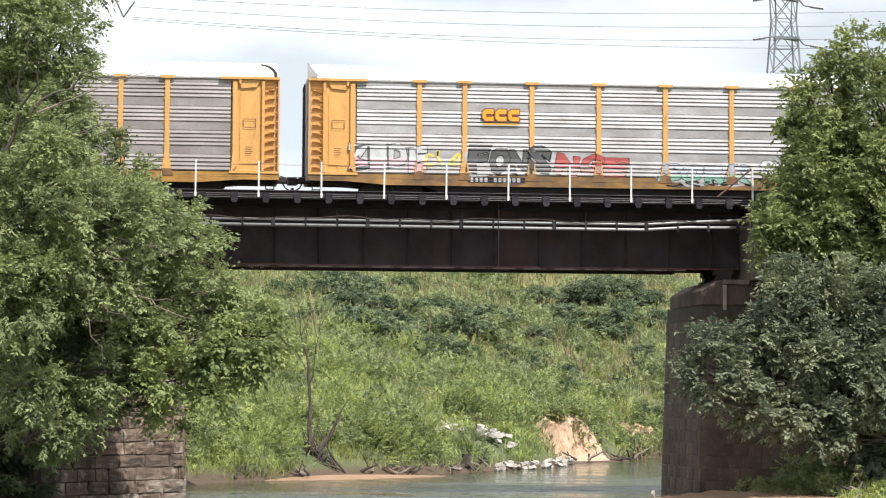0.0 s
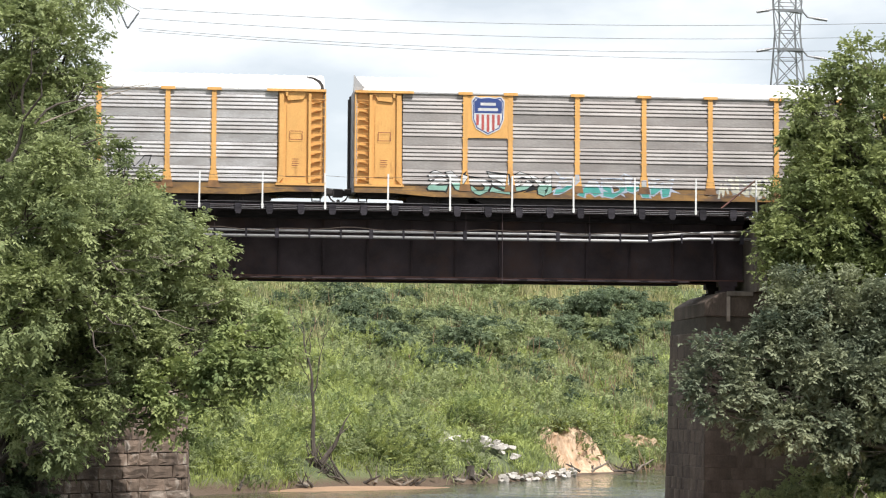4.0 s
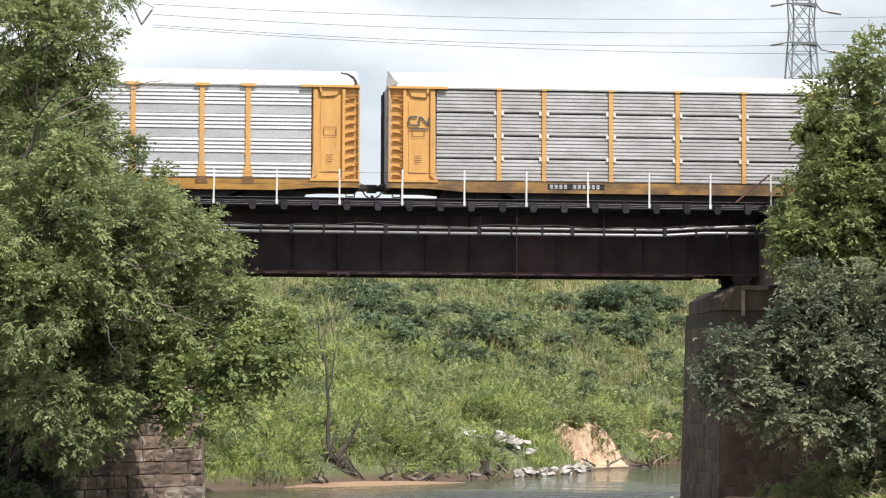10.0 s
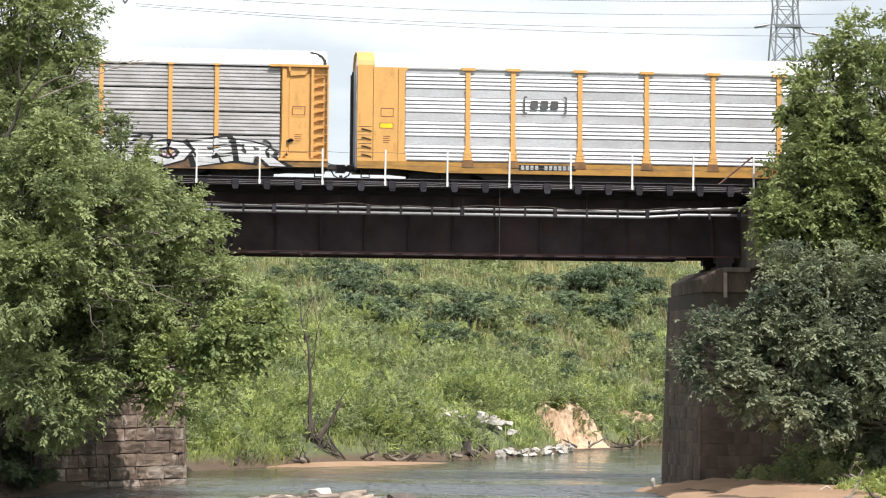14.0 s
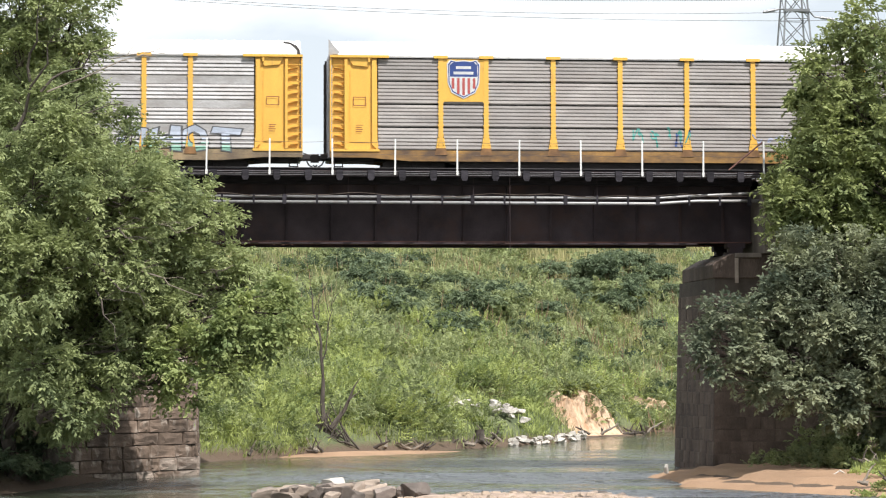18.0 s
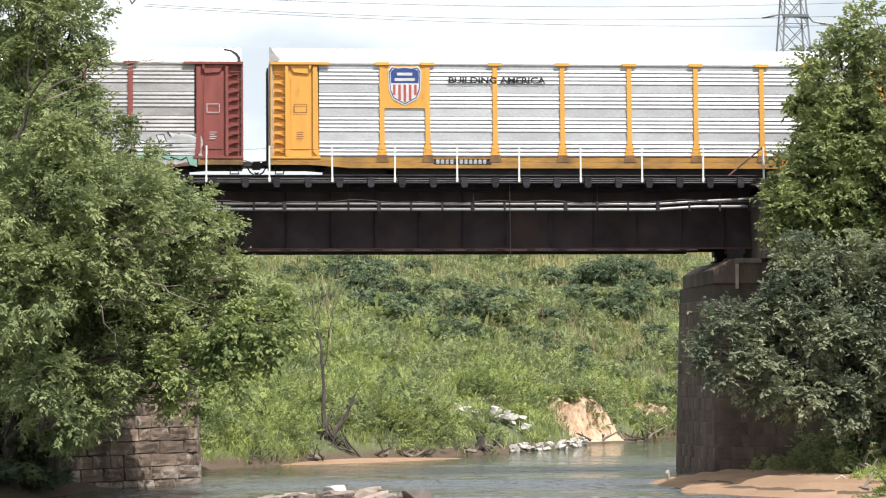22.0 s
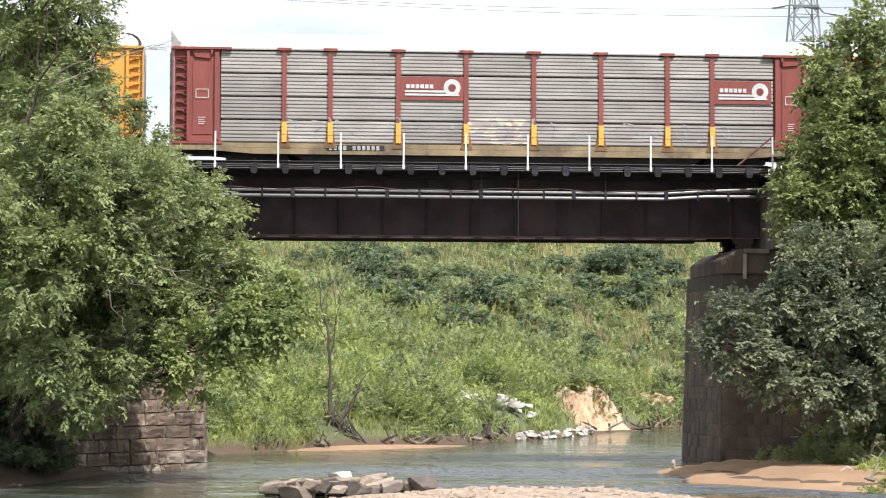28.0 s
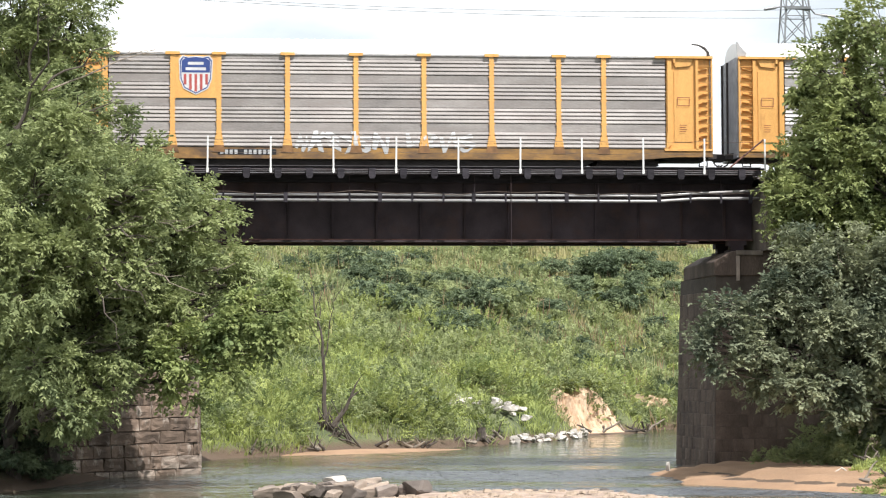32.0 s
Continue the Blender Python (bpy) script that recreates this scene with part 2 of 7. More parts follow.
def extrude_profile(bm, pts, x0, x1, close=False):
    """A sheet: the (y, z) profile drawn out along x."""
    a = [bm.verts.new((x0, y, z)) for y, z in pts]
    b = [bm.verts.new((x1, y, z)) for y, z in pts]
    n = len(pts)
    for i in range(n if close else n - 1):
        bm.faces.new((a[i], b[i], b[(i + 1) % n], a[(i + 1) % n]))
    if close:
        bm.faces.new(a)
        bm.faces.new(b[::-1])


def plate(bm, pts, y, thick):
    """A flat plate from (x, z) points, facing -y."""
    a = [bm.verts.new((x, y, z)) for x, z in pts]
    b = [bm.verts.new((x, y + thick, z)) for x, z in pts]
    n = len(pts)
    bm.faces.new(a)
    bm.faces.new(b[::-1])
    for i in range(n):
        bm.faces.new((a[(i + 1) % n], a[i], b[i], b[(i + 1) % n]))


def mesh_of(bm, name, *mats, smooth=False):
    me = bpy.data.meshes.new(name)
    bmesh.ops.recalc_face_normals(bm, faces=bm.faces)
    bm.to_mesh(me)
    bm.free()
    for m in mats:
        me.materials.append(m)
    if smooth:
        me.shade_smooth()
    return me


def part(name, what, material, parent, label="", at=None, smooth=False):
    """One mesh object under a thing or under a part; what is a bmesh or a mesh already made."""
    me = mesh_of(what, name, material, smooth=smooth) if isinstance(what, bmesh.types.BMesh) else what
    ob = new(name, me)
    ob.parent = parent
    if at is not None:
        ob.matrix_basis = at
    if label:
        ob["label"] = label
    return ob


SHARED = {}


def shared(key, material, make, smooth=False):
    """A mesh built once for each key and material."""
    k = (key, material.name)
    if k not in SHARED:
        bm = bmesh.new()
        make(bm)
        SHARED[k] = mesh_of(bm, str(key), material, smooth=smooth)
    return SHARED[k]


def quads_mesh(name, verts, material):
    """Many separate four-cornered leaves in one mesh: verts is (n, 4, 3)."""
    n = len(verts)
    me = bpy.data.meshes.new(name)
    me.vertices.add(n * 4)
    me.vertices.foreach_set("co", np.ascontiguousarray(verts, dtype=np.float32).ravel())
    me.loops.add(n * 4)
    me.loops.foreach_set("vertex_index", np.arange(n * 4, dtype=np.int32))
    me.polygons.add(n)
    me.polygons.foreach_set("loop_start", np.arange(0, n * 4, 4, dtype=np.int32))
    me.update(calc_edges=True)
    me.validate()
    me.materials.append(material)
    return me


# ---- the ground: one sheet with the river bed, the far hill and the railway's embankments ----
SHORE = [(-34, -140), (-24, -60), (-19.5, -24), (-15.3, -12.5), (-13.8, -7), (-12, 2), (-11, 9), (-9, 15.7), (2.9, 29.1), (11.2, 41.5), (14.2, 50), (19.4, 58.6), (20.4, 66.5), (24, 68),
         (60, 80), (400, 150), (400, 110), (60, 55), (30, 35), (13, 8), (10.5, 2), (9.5, -3), (8.0, -5.8), (8.6, -8), (8.0, -13.5),
         (10.2, -17.5), (12.5, -21), (15.5, -23), (14, -32), (10, -45), (6.4, -27.5), (4.3, -22), (2, -20.2), (-2, -21.3), (-6.5, -26), (-9, -34), (-14, -60), (-22, -140)]


def shore_distance(x, y):
    """Metres from the river's edge: below zero in the water."""
    best, inside = np.full(x.shape, 1e9), np.zeros(x.shape, bool)
    for (ax, ay), (bx, by) in zip(SHORE, SHORE[1:] + SHORE[:1]):
        ex, ey = bx - ax, by - ay
        k = np.clip(((x - ax) * ex + (y - ay) * ey) / (ex * ex + ey * ey), 0, 1)
        best = np.minimum(best, np.hypot(x - ax - k * ex, y - ay - k * ey))
        cross = (ay > y) != (by > y)
        with np.errstate(divide="ignore", invalid="ignore"):
            inside ^= cross & (x < ex * (y - ay) / (ey if ey else 1e-9) + ax)
    return np.where(inside, -best, best)


def smooth(a, b, v):
    k = np.clip((v - a) / (b - a), 0, 1)
    return k * k * (3 - 2 * k)


def ground_height(x, y):
    x, y = np.asarray(x, float), np.asarray(y, float)
    d = shore_distance(x, y)
    far_y = np.interp(x, [-60, -12, -9, 2.9, 11.2, 14.2, 19.4, 20.4, 24, 60, 400], [-5, 9, 15.7, 29.1, 41.5, 50, 58.6, 66.5, 68, 80, 150])
    far = (y > far_y - 1) & (y > 6 + np.maximum(0, x - 10) * 0.9)
    crest = 112.0 + 0.02 * x
    k = np.clip((y - far_y) / np.maximum(crest - far_y, 15), 0, 1)
    hill = np.minimum(d * 0.55, 1.1) + 14.2 * k ** 1.12 + 0.35 * np.sin(x * 0.21 + y * 0.13) * np.sin(y * 0.17) * smooth(4, 15, d)
    run, off = (x - 12.1) * 0.675 + (y - 51.4) * 0.738, (y - 51.4) * 0.675 - (x - 12.1) * 0.738
    hill = np.where((run > -1.6) & (run < 10.0) & (y > 46), np.minimum(hill, 0.08 + np.maximum(0, off - 0.7) * 2.5), hill)
    near = np.clip(d * 0.10, 0, 0.22) + np.clip((d - 4) * 0.12, 0, 0.9) * smooth(13, 17, x + 0.12 * (y + 20)) + 0.6 * smooth(45, 70, -y) * smooth(0, 6, d) + 0.8 * smooth(70, 92, -y) * smooth(0, 6, d)
    near = near + np.clip((d - 0.6) * 0.35, 0, 1.5) * smooth(12.5, 14, -x) * smooth(30, 24, -y)
    z = np.where(d < 0, np.maximum(d * 0.3, -0.9), np.where(far, hill, near))
    side = np.abs(y - 1.55)
    left = 12.1 - np.maximum(0, side - 3.3) / 1.5 - np.maximum(0, x + 22) * 3
    right = 12.1 - np.maximum(0, side - 3.3) / 1.5 - np.maximum(0, 24 - x) * 3
    return np.maximum(z, np.maximum(left, right))


def build_ground():
    gx = np.unique(np.round(np.concatenate([np.linspace(-1500, -80, 40), np.arange(-80, -20, 2.5), np.arange(-20, 45, 0.8), np.arange(45, 140, 3), np.linspace(140, 1600, 40)]), 3))
    gy = np.unique(np.round(np.concatenate([np.linspace(-900, -120, 24), np.arange(-120, -30, 3), np.arange(-30, 125, 0.8), np.arange(125, 200, 5), np.linspace(200, 3000, 40)]), 3))
    X, Y = np.meshgrid(gx, gy)
    Z = ground_height(X, Y)
    verts = np.stack([X.ravel(), Y.ravel(), Z.ravel()], 1)
    w = len(gx)
    faces = [(j * w + i, j * w + i + 1, (j + 1) * w + i + 1, (j + 1) * w + i) for j in range(len(gy) - 1) for i in range(w - 1)]
    me = bpy.data.meshes.new("ground")
    me.from_pydata(verts.tolist(), [], faces)
    me.materials.append(ground_material())
    me.shade_smooth()
    tagged(new("ground", me), "grassy river banks and a hillside with bare earth at the water", "ground", kind="structure")
    bm = bmesh.new()
    v = [bm.verts.new(p) for p in ((-80, -160, 0), (420, -160, 0), (420, 170, 0), (-80, 170, 0))]
    bm.faces.new(v)
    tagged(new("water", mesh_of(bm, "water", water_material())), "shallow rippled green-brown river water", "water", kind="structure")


build_ground()

# ---- the bridge: deck plate girder on stone piers ----
RAIL_Z = 12.55
rust = surface("dark_rusty_steel", (0.048, 0.036, 0.040), 0.8, spec=0.25, dark=0.55, light=1.5, scale=0.8, fine=25, dirt=(0.075, 0.042, 0.034), dirt_at=(0.50, 0.75), dirt_scale=0.7)
rust_red = surface("rust_red_steel", (0.14, 0.065, 0.052), 0.8, dark=0.5, light=1.4, scale=2, dirt=(0.05, 0.03, 0.025), dirt_scale=1.5)
timber = surface("creosoted_timber", (0.031, 0.028, 0.033), 0.85, spec=0.2, dark=0.6, light=1.6, scale=2, fine=30, streak=(1, 6, 6), each=0.3)
galvanised = surface("galvanised_pipe", (0.42, 0.41, 0.41), 0.45, 0.3, dark=0.8, light=1.1, scale=3, dirt=(0.25, 0.2, 0.17), dirt_at=(0.55, 0.8))
post_paint = surface("weathered_white_paint", (0.72, 0.72, 0.70), 0.55, dark=0.85, light=1.08, dirt=(0.35, 0.28, 0.22), dirt_at=(0.58, 0.8), dirt_scale=3)
edge_grey = surface("worn_grey_edge", (0.10, 0.095, 0.10), 0.6, 0.2, dark=0.5, light=1.3, scale=1.5, dirt=(0.05, 0.04, 0.04), dirt_at=(0.45, 0.65), dirt_scale=1.2)
rail_steel = surface("rail_steel", (0.18, 0.14, 0.12), 0.45, 0.7, bump=0.05)
G0, G1 = -12.2, 13.65


def girder(bm, y, depth_z=(9.72, 12.2)):
    z0, z1 = depth_z
    box(bm, G0, G1, y - 0.02, y + 0.02, z0 + 0.05, z1 - 0.05)


def build_bridge():
    bridge = tagged(new("railway_bridge"), "dark rusty steel plate girder railway bridge across the river", "bridge")
    bridge.location = (0, 0, 9.2)
    down = Matrix.Translation((0, 0, -9.2))

    def put(name, bm, mat, label="", smooth=False):
        return part(name, bm, mat, bridge, label, at=down, smooth=smooth)

    for y, side in ((0.25, -1), (2.85, 1)):
        bm = bmesh.new()
        girder(bm, y)
        web = put("girder_web", bm, rust, "dark rusty steel web plate")
        bm = bmesh.new()
        box(bm, G0, G1, y - 0.24, y + 0.24, 9.72, 9.77)
        put("bottom_flange", bm, rust_red, "rust-red riveted bottom flange")
        bm = bmesh.new()
        box(bm, -9.6, 11.3, y - 0.25, y + 0.25, 9.645, 9.716)
        put("cover_plate", bm, rust)
        bm = bmesh.new()
        box(bm, G0, G1, y - 0.24, y + 0.24, 12.15, 12.2)
        put("top_flange", bm, rust)
        for k in range(14):
            x = -11.9 + k * 1.87 + 0.03
            bm = bmesh.new()
            box(bm, x - 0.015, x + 0.015, y + side * 0.02, y + side * 0.17, 9.78, 12.14)
            box(bm, x - 0.07, x + 0.07, y + side * 0.021, y + side * 0.04, 9.78, 12.14)
            put("stiffener", bm, rust)
    for k in range(9):  # cross frames between the girders
        x = -11 + k * 2.9
        bm = bmesh.new()
        tube(bm, (x, 0.28, 9.85), (x, 2.82, 12.0), 0.05, sides=4)
        tube(bm, (x, 0.28, 12.0), (x, 2.82, 9.85), 0.05, sides=4)
        tube(bm, (x, 0.28, 9.85), (x, 2.82, 9.85), 0.06, sides=4)
        put("cross_frame", bm, rust)
    tie = shared("tie", timber, lambda bm: box(bm, -0.115, 0.115, -1.5, 1.5, -0.1, 0.1))
    for k in range(62):
        part("crosstie", tie, timber, bridge, at=Matrix.Translation((G0 + 0.2 + k * 0.42, 1.55, 12.305 - 9.2)))
    bm = bmesh.new()
    box(bm, G0, G1, 3.08, 3.14, 12.15, 12.72)
    put("far_kerb", bm, timber)
    # dark board added over the tie ends, in place of the shade under the walkway
    bm = bmesh.new()
    box(bm, G0, G1, -0.06, 0.0, 12.16, 12.63)
    put("fascia_board", bm, timber)
    bm = bmesh.new()
    box(bm, G0, G1, 0.44, 0.50, 12.2, 12.46)
    put("spacer_timber", bm, timber)
    # walkway along the near side: brackets, edge channel, planks
    for k in range(26):
        x = G0 + 0.55 + k * 1.0
        bm = bmesh.new()
        box(bm, x - 0.5, x + 0.499, -1.58, 0.0, 12.64, 12.7)
        put("walkway_plank", bm, timber)
    for k in range(20):
        x = -11.93 + k * 1.3025
        bm = bmesh.new()
        plate(bm, [(x - 0.14, 12.63), (x - 0.14, 12.30), (x - 0.09, 12.20), (x + 0.09, 12.20), (x + 0.14, 12.30), (x + 0.14, 12.63)], -1.72, 0.14)
        box(bm, x - 0.08, x + 0.08, -1.58, 0.22, 12.40, 12.63)
        put("walkway_bracket", bm, timber)
    bm = bmesh.new()
    box(bm, G0, G1, -1.6, -1.56, 12.36, 12.635)
    put("edge_channel", bm, rust)
    for z in (12.42, 12.49, 12.565):
        bm = bmesh.new()
        tube(bm, (G0, -1.63, z), (G1, -1.63, z), 0.02, sides=6)
        put("edge_rod", bm, edge_grey)
    bm = bmesh.new()
    box(bm, G0, G1, -1.66, -1.5, 12.705, 12.73)
    put("walkway_kerb", bm, edge_grey, "worn grey steel walkway edge")
    for k in range(10):
        x = -9.63 + 2.605 * k
        tilt = (0.012, 0.004, -0.006, 0.01, 0.003, 0.008, -0.004, 0.0, 0.006, -0.008)[k]
        bm = bmesh.new()
        box(bm, x - 0.035, x + 0.035, -1.70, -1.69, 12.42, 13.93)
        box(bm, x - 0.035, x - 0.025, -1.69, -1.63, 12.42, 13.93)
        box(bm, x - 0.05, x + 0.05, -1.69, -1.66, 12.45, 12.62)
        ob = put("handrail_post", bm, post_paint, "white-painted angle iron handrail post")
        ob.matrix_basis = ob.matrix_basis @ Matrix.Translation((x, 0, 12.4)) @ Matrix.Rotation(tilt, 4, "Y") @ Matrix.Translation((-x, 0, -12.4))
    for z in (13.3, 13.82):
        bm = bmesh.new()
        pipe(bm, [(-9.63 + k * 23.445 / 72, -1.69, z - 0.05 * math.sin(math.pi * (k % 8) / 8)) for k in range(73)], 0.008, sides=5)
        put("handrail_cable", bm, rail_steel)
    bm = bmesh.new()
    tube(bm, (12.3, -1.62, 12.7), (13.75, -1.68, 13.9), 0.04, sides=6)
    put("end_brace", bm, rust_red, "rusty diagonal brace of the handrail end")
    # two pipes hung under the walkway
    for z, r in ((11.55, 0.055), (11.32, 0.065)):
        bm = bmesh.new()
        pts = [(G0, z), (9.2, z - 0.02), (11.0, z + 0.10), (13.65, z + 0.22 if z > 11.4 else z + 0.12)]
        pipe(bm, [(xa, -1.3, za) for xa, za in pts], r, sides=10)
        put("conduit", bm, galvanised, "pale galvanised steel conduit", smooth=True)
    bm = bmesh.new()
    pipe(bm, [(G0 + k * 0.5, -1.36, 11.63 + 0.05 * math.sin(k * 0.45) + 0.04 * math.sin(k * 1.15)) for k in range(52)], 0.016, sides=5)
    put("loose_cable", bm, rail_steel, "thin sagging black cable over the pipes")
    # pipe clamps; their dark colour and spacing also stand for the brackets' shadows
    for k in range(20):
        x = -11.6 + k * 1.31
        bm = bmesh.new()
        box(bm, x - 0.04 - 0.08 * (k % 3 == 1), x + 0.04, -1.385, -1.22, 11.23, 11.63)
        put("conduit_clamp", bm, timber)
        if k % 4 == 2:
            bm = bmesh.new()
            tube(bm, (x, -1.3, 11.6), (x, -1.3, 12.4), 0.012, sides=5)
            put("hanger_rod", bm, rust)
    bm = bmesh.new()
    tube(bm, (3.03, -1.4, 12.5), (3.03, -1.4, 9.3), 0.018, sides=6)
    put("drain_pipe", bm, rust)
    for x in (-11.4, 12.95):
        for y in (0.25, 2.85):
            bm = bmesh.new()
            box(bm, x - 0.45, x + 0.45, y - 0.35, y + 0.35, 9.2, 9.3)
            box(bm, x - 0.3, x + 0.3, y - 0.25, y + 0.25, 9.3, 9.5)
            box(bm, x - 0.4, x + 0.4, y - 0.28, y + 0.28, 9.5, 9.72)
            put("bearing", bm, rust)
    return bridge


build_bridge()
stone_mat = surface("brown_sandstone", (0.165, 0.118, 0.087), 0.9, dark=0.45, light=1.35, scale=1.2, fine=18, bump=0.5, dirt=(0.36, 0.31, 0.26), dirt_at=(0.53, 0.68), dirt_scale=1.5, streak=(1.6, 1.6, 0.5), each=0.34)
lime_stone = surface("pale_limed_sandstone", (0.30, 0.245, 0.20), 0.9, dark=0.55, light=1.3, scale=1.6, fine=14, bump=0.8, dirt=(0.14, 0.10, 0.075), dirt_at=(0.48, 0.62), dirt_scale=1.8, each=0.2)
mortar = surface("dark_mortar", (0.085, 0.068, 0.055), 0.95, scale=3, bump=0.3)
# darker copy of the sandstone: the trees' shade is put into its colour
shaded_stone = surface("tree_shaded_sandstone", (0.132, 0.096, 0.076), 0.9, dark=0.5, light=1.35, scale=0.9, fine=14, bump=0.8, streak=(1.6, 1.6, 0.45), dirt=(0.21, 0.175, 0.145), dirt_at=(0.60, 0.72), dirt_scale=0.9, each=0.10)
sandstone_pale = surface("pale_spalled_concrete", (0.38, 0.31, 0.26), 0.9, dark=0.7, light=1.2, scale=2, bump=0.4)
concrete = surface("stained_concrete", (0.20, 0.165, 0.135), 0.9, dark=0.55, light=1.2, scale=0.9, streak=(2, 2, 0.4), dirt=(0.10, 0.08, 0.07), dirt_at=(0.45, 0.75))


def block_mesh(mat, kind):
    """A quarry-faced block: uneven outline, chipped corners, a hollow or swelling face."""
    def make(bm):
        rng = random.Random(kind * 7 + 3)
        o = [(-0.5, -0.5), (0.0, -0.5), (0.5, -0.5), (0.5, 0.0), (0.5, 0.5), (0.0, 0.5), (-0.5, 0.5), (-0.5, 0.0)]
        rings = [[bm.verts.new((x, 0.02, z)) for x, z in o]]
        for s, y in ((0.985, -0.03), (0.93, -0.065), (0.5, -0.075)):
            rings.append([bm.verts.new((x * s + rng.uniform(-0.018, 0.018), y + rng.uniform(-0.022, 0.02), z * s + rng.uniform(-0.03, 0.03))) for x, z in o])
        for a, b in zip(rings, rings[1:]):
            for i in range(8):
                bm.faces.new((a[i], a[(i + 1) % 8], b[(i + 1) % 8], b[i]))
        bm.faces.new(rings[-1])
    return shared("stone_block_%s_%d" % (mat.name, kind), mat, make)


def build_pier(name, label, bottom, top, z1, faces, seed, stone_mat, gap=0.016, relief=1.0, foot=None):
    """A battered pier; bottom and top are its corners in plan, faces the sides that get dressed stone."""
    rng = random.Random(seed)
    pier = tagged(new(name), label, "bridge pier")
    pier.location = (bottom[0][0], bottom[0][1], -0.8)
    back = pier.matrix_basis.inverted()
    bm = bmesh.new()
    a = [bm.verts.new((x, y, -0.8)) for x, y in bottom]
    b = [bm.verts.new((x, y, z1)) for x, y in top]
    n = len(bottom)
    for i in range(n):
        bm.faces.new((a[i], a[(i + 1) % n], b[(i + 1) % n], b[i]))
    bm.faces.new(b)
    bm.faces.new(a[::-1])
    part("core", bm, mortar, pier, at=Matrix.Translation(-Vector(pier.location)))
    blocks = [block_mesh(stone_mat, k) for k in range(6)]
    pale = [block_mesh(foot, k) for k in range(6)] if foot else blocks
    course = 0.52
    rows = int((z1 + 0.5) / course)
    for i in faces:
        p0, p1 = Vector((*bottom[i], -0.8)), Vector((*bottom[(i + 1) % n], -0.8))
        q0, q1 = Vector((*top[i], z1)), Vector((*top[(i + 1) % n], z1))
        for r in range(rows):
            za, zb = (r * course) / (z1 + 0.8), ((r + 1) * course) / (z1 + 0.8)
            l0, l1 = p0.lerp(q0, (za + zb) / 2), p1.lerp(q1, (za + zb) / 2)
            u0, u1 = p0.lerp(q0, zb), p1.lerp(q1, zb)
            length = (l1 - l0).length
            along = (l1 - l0).normalized()
            rise = ((u0 + u1) / 2 - (l0 + l1) / 2).normalized()
            outward = along.cross(rise).normalized()
            s = -rng.uniform(0, 0.5)
            while s < length:
                w = rng.uniform(0.6, 1.5)
                e0, e1 = max(0, s), min(length, s + w)
                s += w
                if e1 - e0 < 0.15:
                    continue
                c = l0 + along * (e0 + e1) / 2 + outward * rng.uniform(-0.02, 0.05) * min(1, relief)
                m = Matrix((along, -outward, rise)).transposed().to_4x4()
                m = Matrix.Translation(c) @ m @ Matrix.Diagonal((e1 - e0 - gap, relief, course - gap, 1))
                part("stone", rng.choice(pale if r in (1, 2) and rng.random() < 0.7 else blocks), stone_mat, pier, at=back @ m @ Matrix.Rotation(rng.uniform(-0.012, 0.012), 4, "Y"))
    return pier


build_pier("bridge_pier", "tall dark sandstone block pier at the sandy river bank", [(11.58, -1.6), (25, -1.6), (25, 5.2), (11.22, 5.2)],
           [(11.72, -1.4), (25, -1.4), (25, 5.0), (11.47, 5.0)], 8.15, (0, 3), 5, shaded_stone, 0.003, 0.35)
build_pier("bridge_pier", "sunlit and shaded sandstone block pier in the water", [(-19.0, -10.0), (-10.0, -0.9), (-10.0, 5), (-24, 5), (-24, -10)],
           [(-18.8, -9.4), (-10.25, -0.7), (-10.25, 4.8), (-24, 4.8), (-24, -9.4)], 8.15, (0, 1), 6, stone_mat, 0.014, 1.5, lime_stone)
for x0, x1, slope, y0, y1, mat, words in ((11.62, 24.5, 0.75, -1.5, 5.1, shaded_stone, "dark stone cap with a sloping shoulder on a pier"), (-10.1, -23.5, 0.0, -0.7, 5.0, concrete, "stained brown concrete cap on a stone pier")):
    bm = bmesh.new()
    shoulder = math.copysign(slope, x1 - x0)
    rings = [[bm.verts.new((x, y, z)) for x, y in ((a, y0), (x1, y0), (x1, y1), (a, y1))] for a, z in ((x0, 8.15), (x0, 8.76), (x0 + shoulder, 9.2))]
    for lo, hi in zip(rings, rings[1:]):
        for i in range(4):
            bm.faces.new((lo[i], lo[(i + 1) % 4], hi[(i + 1) % 4], hi[i]))
    bm.faces.new(rings[2])
    bm.faces.new(rings[0][::-1])
    bmesh.ops.bevel(bm, geom=bm.edges[:], offset=0.04, segments=1, affect="EDGES")
    cap = new("pier_cap", mesh_of(bm, "pier_cap", mat))
    tagged(cap, words, "pier cap")
    if slope:
        bm = bmesh.new()
        box(bm, 12.56, 13.7, -1.60, -1.47, 9.02, 9.22)
        bmesh.ops.bevel(bm, geom=bm.edges[:], offset=0.02, segments=1, affect="EDGES")
        part("ledge", bm, concrete, cap, "pale streaked concrete ledge")
        bm = bmesh.new()
        box(bm, 12.56, 12.70, -1.60, -1.5, 7.95, 9.0)
        part("corner_strip", bm, sandstone_pale, cap, "pale broken corner strip")
# back walls that hold the embankments behind the bearings
for nm, x0, x1 in (("wall_east", 13.7, 17.5), ("wall_west", -13.2, -12.3)):
    bm = bmesh.new()
    box(bm, x0, x1, -2.2, 5.2, 9.2, 12.3)
    tagged(new(nm, mesh_of(bm, nm, concrete)), "rusty stained concrete back wall", "wall", kind="structure")
